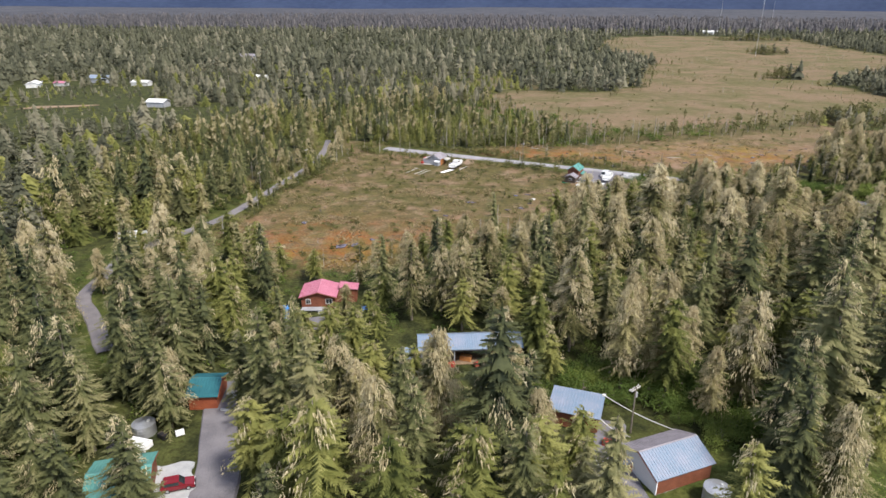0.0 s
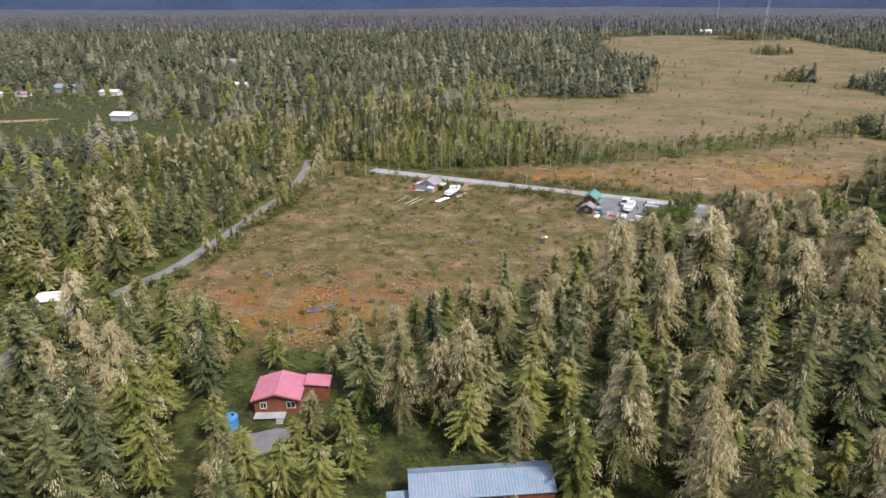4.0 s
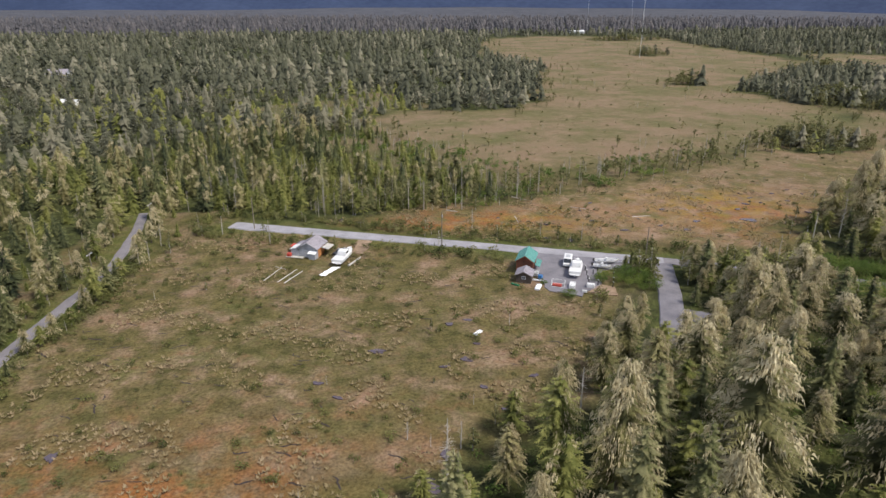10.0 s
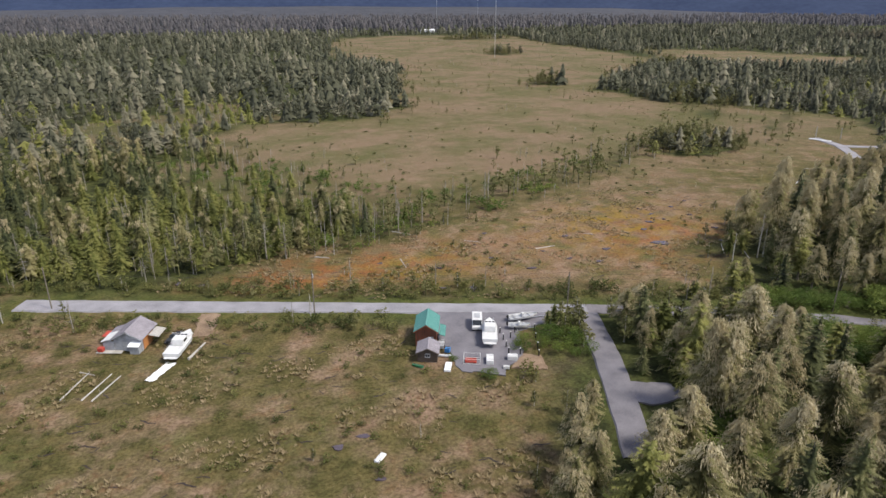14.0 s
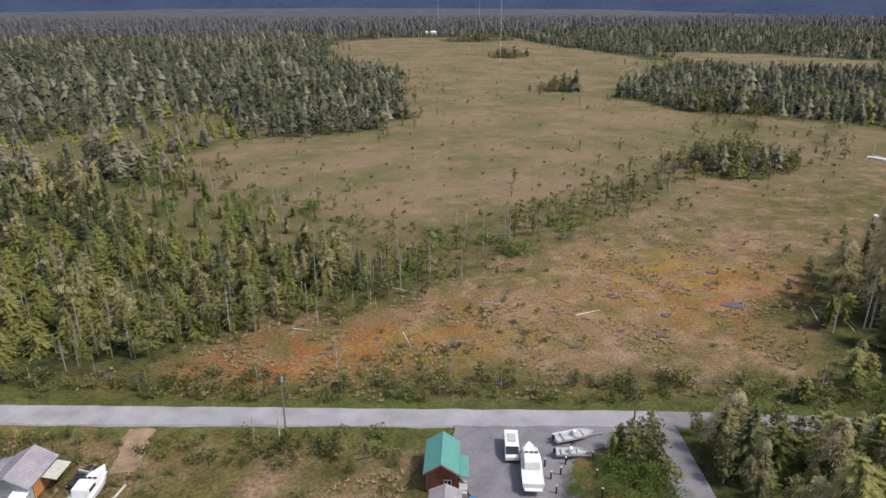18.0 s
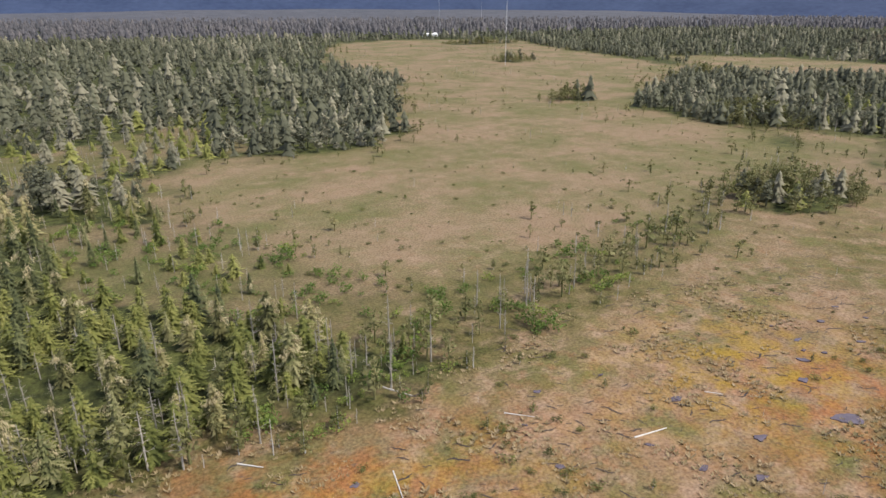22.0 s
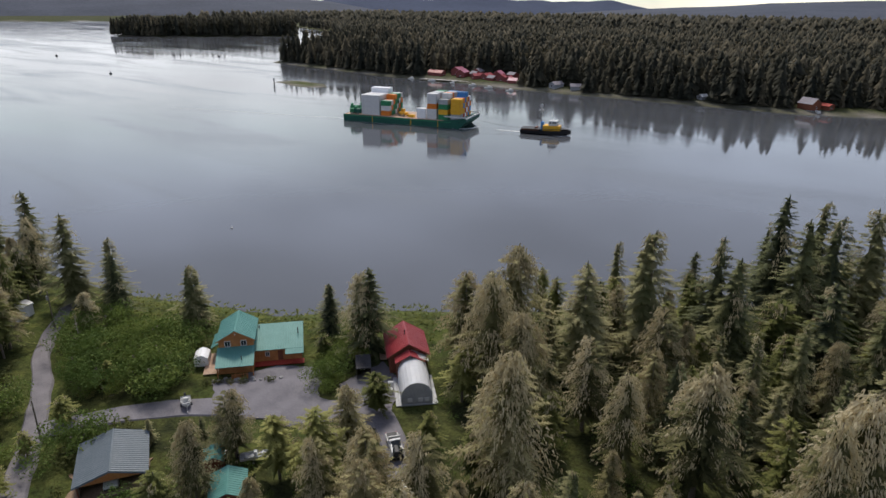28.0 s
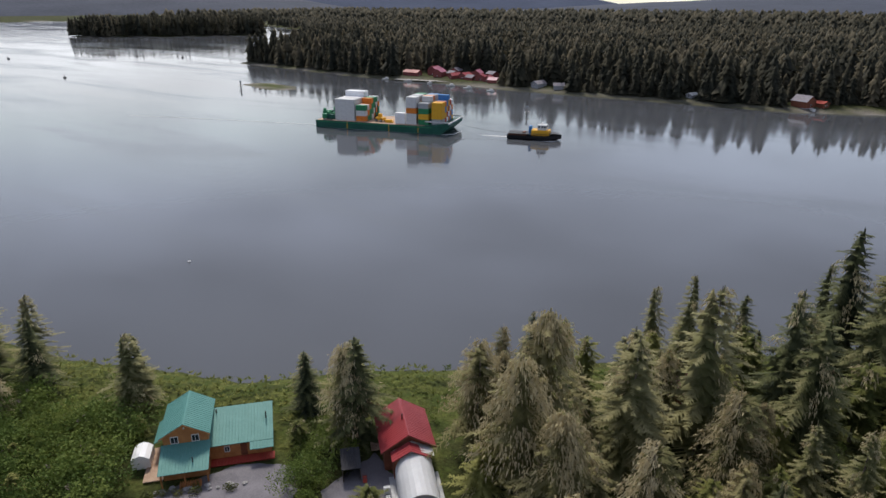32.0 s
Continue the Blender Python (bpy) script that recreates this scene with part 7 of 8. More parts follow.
part("red_machine", box(-6.1, -4.9, -4.6, -3.6, 0.45, 1.4, bevel=0.1), "redpaint", hc)
part("side_panel", box(2.95, 3.05, -2.6, 2.0, 0.2, 2.8), "cedar", hc)
slab_roof(hc, 3.45, 5.6, -1.0, 3.0, 2.7, 2.3, "deadwood", "x", name="side_roof")
door(hc, -0.6, -3.3, 0.3, 0.9, 2.0, "y-", "greyp"), window(hc, 1.6, -3.3, 1.9, 0.9, 0.9, "y-")
part("annex", box(0.8, 2.8, -4.6, -3.35, 0.1, 1.9), "greywood", hc)
slab_roof(hc, 0.6, 3.0, -4.9, -3.35, 1.9, 2.2, "tarp", "y", name="annex_roof")
hc.scale = (0.93, 0.93, 0.93)
# the tall red-brown cabin and its low neighbour
hk = gable_house("cabin", "tall red-brown board cabin with a teal metal roof", 51.9, 250.4, 153.5, 4.2, 6.6, 3.6, 5.0, "teal", "brownwood", 0.4)
window(hk, -0.9, 3.3, 1.5, 0.9, 1.3, "y+"), door(hk, 0.9, 3.3, 0.2, 0.9, 2.0, "y+", "brownwood")
for i in range(9):
    part("board", box(-2.0 + i * 0.45, -1.92 + i * 0.45, 3.29, 3.34, 0.2, 3.6), "shadowwood", hk)
slab_roof(hk, -2.55, -3.8, -2.0, 2.6, 2.4, 2.0, "teal", "x", name="side_roof")
hl = gable_house("cabin", "low brown cabin with a mauve-grey roof", 49.2, 243.4, 153.5, 3.8, 3.8, 2.2, 3.1, "greyroof", "shadowwood", 0.35)
window(hl, 0, 1.9, 1.5, 0.8, 0.6, "y+")
# wire pen and post fence round the green plot
fn = thing("post_fence", pose(0, 0, 0), "black and white posts round a green plot beside the gravel", "fence")
for x, y in ((66.5, 246.1), (65.8, 243.4), (64.9, 240.6), (64.1, 238.1), (66.0, 236.9), (69.0, 234.9), (70.4, 237.6), (72.0, 241.0), (73.9, 244.6), (69.5, 245.2), (67.6, 243.6)):
    pb = part("post", tube((x, y, -0.2), (x, y, 1.5), 0.14, 0.12, 7), "black", fn)
    part("cap", tube((x, y, 1.5), (x, y, 1.62), 0.15, 0.1, 7), "white", pb)
pen = thing("wire_pen", pose(56.2, 238.4, 0.2, 0, 0, 153), "white-framed wire pen on the gravel", "pen")
for p, q in (((-1.6, -1.2), (1.6, -1.2)), ((1.6, -1.2), (1.6, 1.2)), ((1.6, 1.2), (-1.6, 1.2)), ((-1.6, 1.2), (-1.6, -1.2))):
    for z in (0.1, 1.1):
        part("rail", tube((*p, z), (*q, z), 0.035, 0.035, 5), "white", pen)
    part("post", tube((*p, 0), (*p, 1.15), 0.04, 0.04, 5), "white", pen)
for x, y, k, s in ((76, 243, "young_hemlock", 0.42), (77.5, 241, "young_hemlock", 0.5), (74.5, 240, "alder_bush", 1.4), (78.5, 244.5, "young_hemlock", 0.45), (68, 240, "alder_bush", 0.8), (69.5, 242, "alder_bush", 0.7), (67.5, 237.8, "alder_bush", 0.8),
                   (71.5, 238.5, "alder_bush", 1.0), (79.5, 239, "alder_bush", 1.3), (76.5, 236, "alder_bush", 1.3), (73.5, 234.5, "alder_bush", 1.1), (62.5, 229.5, "roadside_shrub", 2.0), (56.5, 231.5, "alder_bush", 0.9), (53, 240.5, "alder_bush", 0.5)):
    plant(k, x, y, s, 40 * x, variant=int(x) % 3)

# boardwalk and posts at the far path
bd = thing("boardwalk", pose(308.5, 359.0, 0.25, 0, 0, 23), "pale wooden boardwalk at the end of the path", "boardwalk")
planks(bd, -1.0, 1.0, -5.0, 5.0, 0, 0.12, 6, "white", "board")
for x, y in ((314.4, 366.2), (320.3, 357.0)):
    ob = tagged(part("marker_post", tube((x, y, -0.3), (x, y, 5.6), 0.2, 0.17, 8), "deadwood"), "tall pale wooden post beside the path", "post", "path posts")
# far houses
for x, y, yaw, w, d, e, r, roof, wall, label in (
        (-322, 524, 20, 9, 14, 3.0, 4.5, "white", "white", "distant white house at the forest edge"), (-305, 532, 80, 6, 9, 2.6, 3.6, "pink", "white", "distant house with a pink roof"),
        (-285, 556, 75, 10, 18, 4.0, 6.0, "bluegrey", "greywood", "distant barn with a pale metal roof"), (-243, 537, 80, 7, 14, 3.0, 4.2, "white", "white", "distant white trailer house"),
        (-184, 426, 80, 8, 12, 3.5, 5.0, "white", "greywood", "distant house with a white roof in the woods"), (-216, 742, 80, 10, 18, 6, 10, "greyroof", "greywood", "distant grey house above the trees"),
        (-158, 580, 70, 7, 11, 3.0, 4.4, "white", "white", "distant white house in the woods"), (455, 318, 40, 9, 16, 4, 6.5, "greyroof", "greywood", "grey-roofed house among shore trees"), (482, 300, 60, 9, 13, 4, 6.5, "greyroof", "greywood", "grey-roofed house beside the bay"),
        (578, 1512, 60, 12, 30, 5, 7, "white", "white", "distant white building beyond the bog"), (608, 1555, 60, 10, 20, 4, 6, "white", "white", "distant white shed beyond the bog")):
    gable_house("house", label, x, y, yaw, w, d, e, r, roof, wall, 0.5, ribs=2.0)
yard([(-268, 412), (-232, 424), (-225, 432), (-262, 424)], 0.3, "cleared_earth", "dirt", "strip of bare reddish earth in a distant clearing")
for x, y, h in ((401, 874, 95.0), (655, 1640, 120.0), (1020, 2150, 120.0)):
    ms = thing("radio_mast", pose(x, y, 0), "tall thin lattice radio mast on the far bog", "mast", "radio masts")
    for k in range(3):
        a0 = k * 2.0944
        part("leg", tube((0.5 * math.cos(a0), 0.5 * math.sin(a0), -0.2), (0.5 * math.cos(a0), 0.5 * math.sin(a0), h), 0.06, 0.06, 4), "white", ms)
    for z in range(0, int(h), 8):
        part("strut", tube((0.5, 0, z), (-0.25, 0.43, z + 4), 0.05, 0.05, 4), "white", ms)

# ---- pools, snags and scrub on the bog ----
def pool(x, y, a, b, yaw, seed):
    n_ = 18
    pts = [((a + 0.9 * a * noise.noise((math.cos(k * 6.2832 / n_) * 1.2, math.sin(k * 6.2832 / n_) * 1.2, seed))) * math.cos(k * 6.2832 / n_), (b + 0.9 * b * noise.noise((math.cos(k * 6.2832 / n_) * 1.2, math.sin(k * 6.2832 / n_) * 1.2, seed + 5))) * math.sin(k * 6.2832 / n_)) for k in range(n_)]
    ob = part("bog_pool", prism(pts, -0.4, 0.12), "poolwater", at=pose(x, y, 0.06, 0, 0, yaw))
    return tagged(ob, "small dark peaty pool in the bog", "pool", "bog pools")


for k, (x, y, a, b) in enumerate(((134.9, 275.5, 2.6, 1.3), (117.3, 278, 1.2, 0.7), (6.8, 300.3, 0.9, 0.7), (11.6, 297.2, 1.1, 0.7), (56.2, 293.2, 0.8, 0.5), (71.7, 268.6, 1.0, 0.6), (-28.5, 171.6, 2.1, 1.1), (-25, 172.6, 1.4, 0.8),
                                  (-43, 192.1, 1.2, 0.7), (16.8, 181, 1.3, 1.1), (13.3, 174, 1.3, 0.8), (-20.4, 177, 1.1, 0.6), (26.1, 208.4, 1.4, 0.8), (25.9, 223.6, 1.0, 0.6), (30.3, 224.8, 0.9, 0.6), (9.3, 215.1, 1.2, 0.7), (110, 271, 1.0, 0.6), (104, 276, 0.9, 0.5))):
    pool(x, y, a, b, -24 + 13 * k, k * 1.7)
g_p = np.random.default_rng(77)
for k in range(34):
    x, y = g_p.uniform(62, 175), g_p.uniform(268, 312)
    if k > 24:
        x, y = g_p.uniform(-30, 40), g_p.uniform(165, 215)
    if bool(open_ground([x], [y])[0]) and not bool(cleared([x], [y], 1.5)[0]):
        a_ = g_p.uniform(0.4, 1.1)
        pool(x, y, a_, a_ * g_p.uniform(0.35, 0.7), g_p.uniform(-50, 10), k * 2.3)


def crevice(seed):
    """A crooked crack in the peat, as a narrow strip."""
    g = np.random.default_rng(seed)
    n_ = 7
    xs = np.linspace(-1, 1, n_) * g.uniform(0.7, 1.5)
    ys = np.cumsum(g.normal(0, 0.16, n_))
    V, T = [], []
    for i in range(n_):
        w = (0.04 + 0.09 * math.sin(math.pi * (i + 0.3) / n_)) * g.uniform(0.6, 1.4)
        V += [(xs[i], ys[i] - w, 0.0), (xs[i], ys[i] + w, 0.0)]
    for i in range(n_ - 1):
        T += [(2 * i, 2 * i + 2, 2 * i + 3), (2 * i, 2 * i + 3, 2 * i + 1)]
    return np.array(V), np.array(T)


def lay(name, forms, spots, mat, label, category, lift):
    """Flat pieces that follow the rise of the ground, each turned mostly one way."""
    g = np.random.default_rng(5)
    Vs, Ts, k = [], [], 0
    for x, y, s in spots:
        V, T = forms[int(g.integers(len(forms)))]
        a = g.normal(-0.35, 0.45)
        X = V[:, 0] * s * math.cos(a) - V[:, 1] * s * math.sin(a) + x
        Y = V[:, 0] * s * math.sin(a) + V[:, 1] * s * math.cos(a) + y
        Z = np.array([0.22 * noise.noise(Vector((p * 0.11, q * 0.11, 0.3))) + lift for p, q in zip(X, Y)])
        Vs.append(np.stack([X, Y, Z], 1))
        Ts.append(T + k)
        k += len(V)
    return tagged(link(name, sheet(np.concatenate(Vs), np.concatenate(Ts), name), M[mat]), label, category, kind="stuff")


fx, fy = lattice(-72, 200, 152, 330, 3.4, 25)
wild_ = np.array([noise.noise((x * 0.06, y * 0.06, 15.0)) for x, y in zip(fx, fy)])
zone = open_ground(fx, fy) & ~cleared(fx, fy, 0.8) & (rng.random(len(fx)) < 0.16 + 0.7 * np.clip(wild_, -0.2, 1) + 0.18 * (fx > 70))
lay("peat_crevices", [crevice(s) for s in range(8)], [(x, y, g_p.uniform(0.5, 1.3)) for x, y in zip(fx[zone], fy[zone])], "peat", "dark crooked cracks in the wet peat", "crevices", 0.05)
# individual scrub pines, shrubs and snags
bx_, by_ = lattice(-80, 300, 150, 480, 5.0, 21)
on_bog = open_ground(bx_, by_) & ~cleared(bx_, by_, 1.5)
road_d = np.minimum(off_line(MAIN_ROAD, bx_, by_), off_line(SIDE_ROAD, bx_, by_))
edge_d = np.minimum(off_line(BOG_A + BOG_A[:1], bx_, by_), np.minimum(off_line(BOG_B + BOG_B[:1], bx_, by_), off_line(BOG_C + BOG_C[:1], bx_, by_)))
strip = off_line([(16, 309), (77, 322), (127, 340), (172, 356)], bx_, by_)
thin = np.array([noise.noise((x * 0.03, y * 0.03, 8.0)) for x, y in zip(bx_, by_)])
bog_spots = []
for x, y, ok, rd, ed, st, th in zip(bx_, by_, on_bog, road_d, edge_d, strip, thin):
    if not ok:
        continue
    chance = 0.10 + 0.25 * max(0, th) + 0.55 * math.exp(-ed / 5.0) + 0.5 * math.exp(-rd / 5.0) + 0.5 * math.exp(-st / 9.0)
    if rng.random() < chance:
        bog_spots.append((x, y, rd, ed, st))
bog_spots.sort(key=lambda s: math.hypot(s[0] - 50, s[1] - 250))
rest = {"bog": [], "shrub": [], "twig": []}
for x, y, rd, ed, st in bog_spots:
    u = rng.random()
    wild = min(ed, st) < 12
    if u < (0.45 if wild else 0.16):
        kind, s = "bog_pine", rng.uniform(0.35, 1.0) * (1.0 if wild else 0.5)
    elif u < (0.68 if wild else 0.26):
        kind, s = "dead_tree", rng.uniform(0.25, 0.75) * (1.0 if wild else 0.45)
    else:
        kind, s = "roadside_shrub", rng.uniform(0.35, 1.0) * (1.3 if rd < 9 else 0.8)
    if COUNT.get(kind, 0) < 290:
        plant(kind, x, y, s, rng.uniform(0, 360), wide=rng.uniform(0.8, 1.3), variant=int(rng.integers(3)))
    else:
        rest["bog" if kind == "bog_pine" else ("twig" if kind == "dead_tree" else "shrub")].append((x, y, 0.0, s, 1.2))
# tall grey snags and thin pines of the wooded strip
fx, fy = lattice(-10, 300, 300, 500, 5.2, 22)
st = off_line([(5, 312), (48, 316), (90, 328), (130, 342), (172, 357)], fx, fy)
zone = (st < 9 - 4 * (fx > 110)) & ~cleared(fx, fy, 1)
for x, y in zip(fx[zone], fy[zone]):
    u = rng.random()
    tall = rng.uniform(0.5, 1.2)
    (rest["twig"] if u < 0.42 else rest["bog"]).append((x, y, 0.0, tall * (1.0 if u < 0.42 else 1.7), 1.1))
# thickets along both sides of the lane and south of the main road
for line, near_, far_, share in ((SIDE_ROAD[2:9], 2.6, 9.0, 0.55), (MAIN_ROAD[:10], 3.8, 13.0, 0.72)):
    fx, fy = lattice(-100, 190, 150, 320, 2.6, 26)
    d_ = off_line(line, fx, fy)
    zone = (d_ > near_) & (d_ < far_) & ~cleared(fx, fy, 0.2)
    for x, y in zip(fx[zone], fy[zone]):
        u = rng.random()
        if u > share * (1 + 0.9 * noise.noise((x * 0.05, y * 0.05, 19.0))):
            continue
        v = rng.random()
        rest["shrub" if v < 0.84 else ("bog" if v < 0.97 else "twig")].append((x, y, 0.0, rng.uniform(0.5, 1.5) * (1.0 if v < 0.78 else 0.6), 1.25))
for cx, cy, a_, b_ in CLUMPS:
    for _ in range(int(a_ * b_ * 0.17)):
        r_, t_ = 1.3 * rng.random() ** 0.7, rng.uniform(0, 6.2832)
        rest["bog"].append((cx + a_ * r_ * math.cos(t_), cy + b_ * r_ * math.sin(t_), 0.0, rng.uniform(1.2, 2.6) * (1.15 - 0.5 * r_), 1.3))
fx, fy = lattice(30, 700, 330, 1300, 6.0, 23)
zone = open_ground(fx, fy) & (rng.random(len(fx)) < 0.10 + 0.45 * np.array([noise.noise((x * 0.012, y * 0.012, 6.0)) for x, y in zip(fx, fy)]))
for x, y in zip(fx[zone], fy[zone]):
    u = rng.random()
    rest["shrub" if u < 0.7 else ("bog" if u < 0.85 else "twig")].append((x, y, 0.0, rng.uniform(0.3, 1.0) * (0.8 if u < 0.7 else 0.6), 1.4))
fx, fy = lattice(8, 190, 305, 440, 3.4, 27)
st = off_line([(50, 312), (75, 319), (100, 326), (128, 340), (172, 358)], fx, fy)
zone = ((st < 7) | sparse_at(fx, fy)) & ~cleared(fx, fy, 1)
strip_bushes = []
for x, y in zip(fx[zone], fy[zone]):
    d_ = noise.noise((x * 0.07, y * 0.07, 33.0))
    if rng.random() < 0.28 + 0.8 * d_:
        strip_bushes.append((x, y, 0.0, rng.uniform(0.4, 1.2) * (1 + max(0, d_)), 1.1))
merged("strip_bushes", [leafy(2.2, 1.4, 110, s, 0.3) for s in (66, 67, 68)], strip_bushes, "bush", "green bushes along the wooded strip in the bog", "bushes", 25)
fx, fy = lattice(-70, 90, 152, 300, 3.0, 28)
zone = open_ground(fx, fy) & ~cleared(fx, fy, 1)
for x, y in zip(fx[zone], fy[zone]):
    d_ = noise.noise((x * 0.045, y * 0.045, 41.0)) + 0.25 * (y > 225)
    if rng.random() < 0.05 + 0.75 * max(0, d_):
        rest["shrub"].append((x, y, 0.0, rng.uniform(0.25, 0.85), 1.4))
merged("bog_pine_scrub", [pine(5, 1.6, s, 8, 14, 0.5) for s in (44, 45, 49, 141, 142)], rest["bog"], "boggy", "scrubby pines on the open bog", "scrub", 21)
merged("roadside_scrub", [leafy(1.6, 1.3, 120, s, 0.25) for s in (64, 65, 69)], [p for p in rest["shrub"] if p[1] < 330], "scrub", "dark green low shrubs beside the roads and over the bog", "scrub", 22)
merged("bog_shrubs", [leafy(1.5, 1.3, 36, s, 0.42) for s in (64, 65, 69)], [p for p in rest["shrub"] if p[1] >= 330], "heath", "low shrubs scattered over the far bog", "scrub", 27)
merged("bog_snags", [tuple(np.concatenate(z) if i == 0 else np.concatenate([z[0], z[1] + len(stem(9, 0.13, 1)[0])]) for i, z in enumerate(zip(stem(9, 0.13, s), twigs(9, 26, s, 1.5)))) for s in (34, 35)], rest["twig"], "greytwig", "bare grey snags standing on the bog", "snags", 23)
# tufts of sedge and dwarf shrubs close to the flight
fx, fy = lattice(-72, 170, 152, 330, 1.55, 24)
zone = open_ground(fx, fy) & ~cleared(fx, fy, 0.3)
tv = np.array([noise.noise((x * 0.09, y * 0.09, 2.0)) for x, y in zip(fx, fy)])
zone &= tv > 0.12
g_t = np.random.default_rng(31)


def tuft(seed):
    g = np.random.default_rng(seed)
    V, T = [], []
    for i in range(9):
        a = g.uniform(0, 6.2832)
        d = np.array([math.cos(a), math.sin(a), 0])
        b = d * g.uniform(0, 0.22)
        w = np.array([-d[1], d[0], 0]) * 0.1
        k = len(V)
        V += [b - w, b + w, b + d * g.uniform(0.2, 0.45) + np.array([0, 0, g.uniform(0.18, 0.45)])]
        T.append((k, k + 1, k + 2))
    return np.array(V), np.array(T)


M["sedge"] = foliage("dry_sedge", [(0.0, (0.14, 0.125, 0.055)), (1.0, (0.36, 0.27, 0.17)), (0.5, (0.24, 0.19, 0.10))])
merged("sedge_tufts", [tuft(s) for s in (1, 2, 3)], [(x, y, 0.0, g_t.uniform(0.6, 1.6), 1.2) for x, y in zip(fx[zone], fy[zone])], "sedge", "tufts of dry sedge and dwarf shrub on the bog", "grass", 24)

fx, fy = lattice(120, 210, 122, 185, 1.5, 29)
zone = inside(MEADOW, fx, fy) & (off_line(NEAR_SHORE, fx, fy) > 2.5)
merged("meadow_grass", [tuft(s) for s in (4, 5, 6)], [(x, y, -0.1, g_t.uniform(0.7, 1.7), 1.3) for x, y in zip(fx[zone], fy[zone])], "meadow", "tall green shore grass in tussocks", "grass", 26)
M["cannery"] = material("faded_maroon_boards", (0.17, 0.045, 0.045), (0.30, 0.10, 0.09), 0.4, 0.8, by_object=0.2)
# ---- barge, tug and the far shore ----
BARGE = Matrix.Translation((302.5, -75, WATER_Z)) @ pose(0, 0, 0, 0, 0, 104)
bg = thing("barge", BARGE, "long green cargo barge under tow", "barge")
hb = profile([(-39.5, -1.5), (-39.5, 4.0), (24, 4.0), (30, 4.6), (39.5, 6.2), (39.5, 4.0), (33, -1.5)], -12, 12)
part("hull", hb, "bargegreen", bg)
part("deck", box(-11.6, 11.6, -39, 26, 4.004, 4.1), "deck", bg)
part("white_band", box(-12.05, 12.05, 39.0, 39.6, 5.6, 6.3), "white", bg)
for sx in (-1, 1):
    part("rub_rail", box(sx * 12.05 - 0.12, sx * 12.05 + 0.12, -39, 30, 3.2, 3.6), "greenp", bg)
    part("bow_rail", box(sx * 11.7 - 0.1, sx * 11.7 + 0.1, 26, 39, 6.2, 6.9), "white", bg)
for yy in (-20, 5, 22):
    part("depth_mark", box(12.0, 12.06, yy - 0.2, yy + 0.2, 0.2, 4.0), "yellow", bg)
CONT = {}


def container(x, y, z, mat, long=True):
    """A ribbed steel box on the barge."""
    L = 12.2 if long else 6.06
    m = BARGE @ pose(x, y, z)
    if (mat, long) not in CONT:
        c = thing("shipping_container", m, M[mat].name.replace("_", " ").replace(" paint", "").replace("tarpaulin", "white") + " ribbed steel shipping container on the barge", "container", "containers on the barge")
        n_ = 14 if long else 8
        out = []
        for i in range(n_):
            y0 = -L / 2 + 0.15 + (L - 0.3) * i / n_
            st_ = (L - 0.3) / n_
            out += [(1.16, y0), (1.22, y0 + st_ * 0.2), (1.22, y0 + st_ * 0.6), (1.16, y0 + st_ * 0.8)]
        pts = out + [(-a, b) for a, b in out[::-1]]
        part("shell", prism(pts, 0.0, 2.84), mat, c)
        part("door", box(-1.1, 1.1, L / 2 - 0.14, L / 2 - 0.02, 0.2, 2.7), mat, c)
        CONT[mat, long] = c
        return c
    return copy_thing(CONT[mat, long], m)


g_b = random.Random(9)
pal = ["white", "white", "greenp", "yellow", "orangep", "tarp", "greyp", "bluep", "redpaint", "greenp"]
for i in range(7):
    x = -8.4 + 2.7 * i
    for k in range(4 if i > 1 else 5):
        container(x, -22.6, 4.1 + 2.9 * k, "white" if k < 5 and i > 2 else "tarp")
    for k in range(3 if i > 3 else 4):
        container(x, -12.8, 4.1 + 2.9 * k, ["greenp", "greenp", "orangep", "white"][(k + i) % 4], False)
    for k in range(5):
        container(x, 17.0, 4.1 + 2.9 * k, ["white", "white", "orangep", "white", "white"][k] if i > 4 else g_b.choice(pal), False)
    for k in range(5 if i < 5 else 4):
        container(x, 24.0, 4.1 + 2.9 * k, ["greenp", "yellow", "greenp", "greyp", "greenp"][k] if i > 4 else g_b.choice(pal), False)
    for k in range(4 if i != 2 else 5):
        container(x, 31.6, 5.0 + 2.9 * k - 0.4, ["yellow", "bluep", "orangep", "tarp", "redpaint"][(k + i) % 5] if i < 5 else ["greyp", "yellow", "yellow", "yellow"][k], False)
for i in (4, 5, 6):
    container(-8.4 + 2.7 * i, 10.4, 4.1, "tarp", False)
container(8.0, 10.4, 7.0, "tarp", False)
for k, (x, y) in enumerate(((5, -33), (8.5, -34), (0, -34), (-4, -33), (9, -31.5), (3, -36.6))):
    vh = thing("loaded_vehicle", BARGE @ pose(x, y, 4.12, 0, 0, 40 * k), "dark green vehicle or machine lashed on the barge deck", "vehicle", "vehicles on the barge")
    part("body", box(-1.2, 1.2, -2.6, 2.6, 0.6, 2.2 + 0.9 * (k % 3), bevel=0.2), "greenp" if k % 2 else "bargegreen", vh)
    part("cab", box(-1.0, 1.0, 0.6, 2.2, 2.2 + 0.9 * (k % 3), 3.4 + 0.9 * (k % 3), bevel=0.2), "greenp", vh)
    for sx in (-1, 1):
        for yy in (-1.6, 1.6):
            wheel(vh, sx * 1.15, yy, 0.6, 0.4)
fk = thing("forklift", BARGE @ pose(5.5, -3.0, 4.12, 0, 0, 160), "yellow container forklift with a black mast on deck", "forklift")
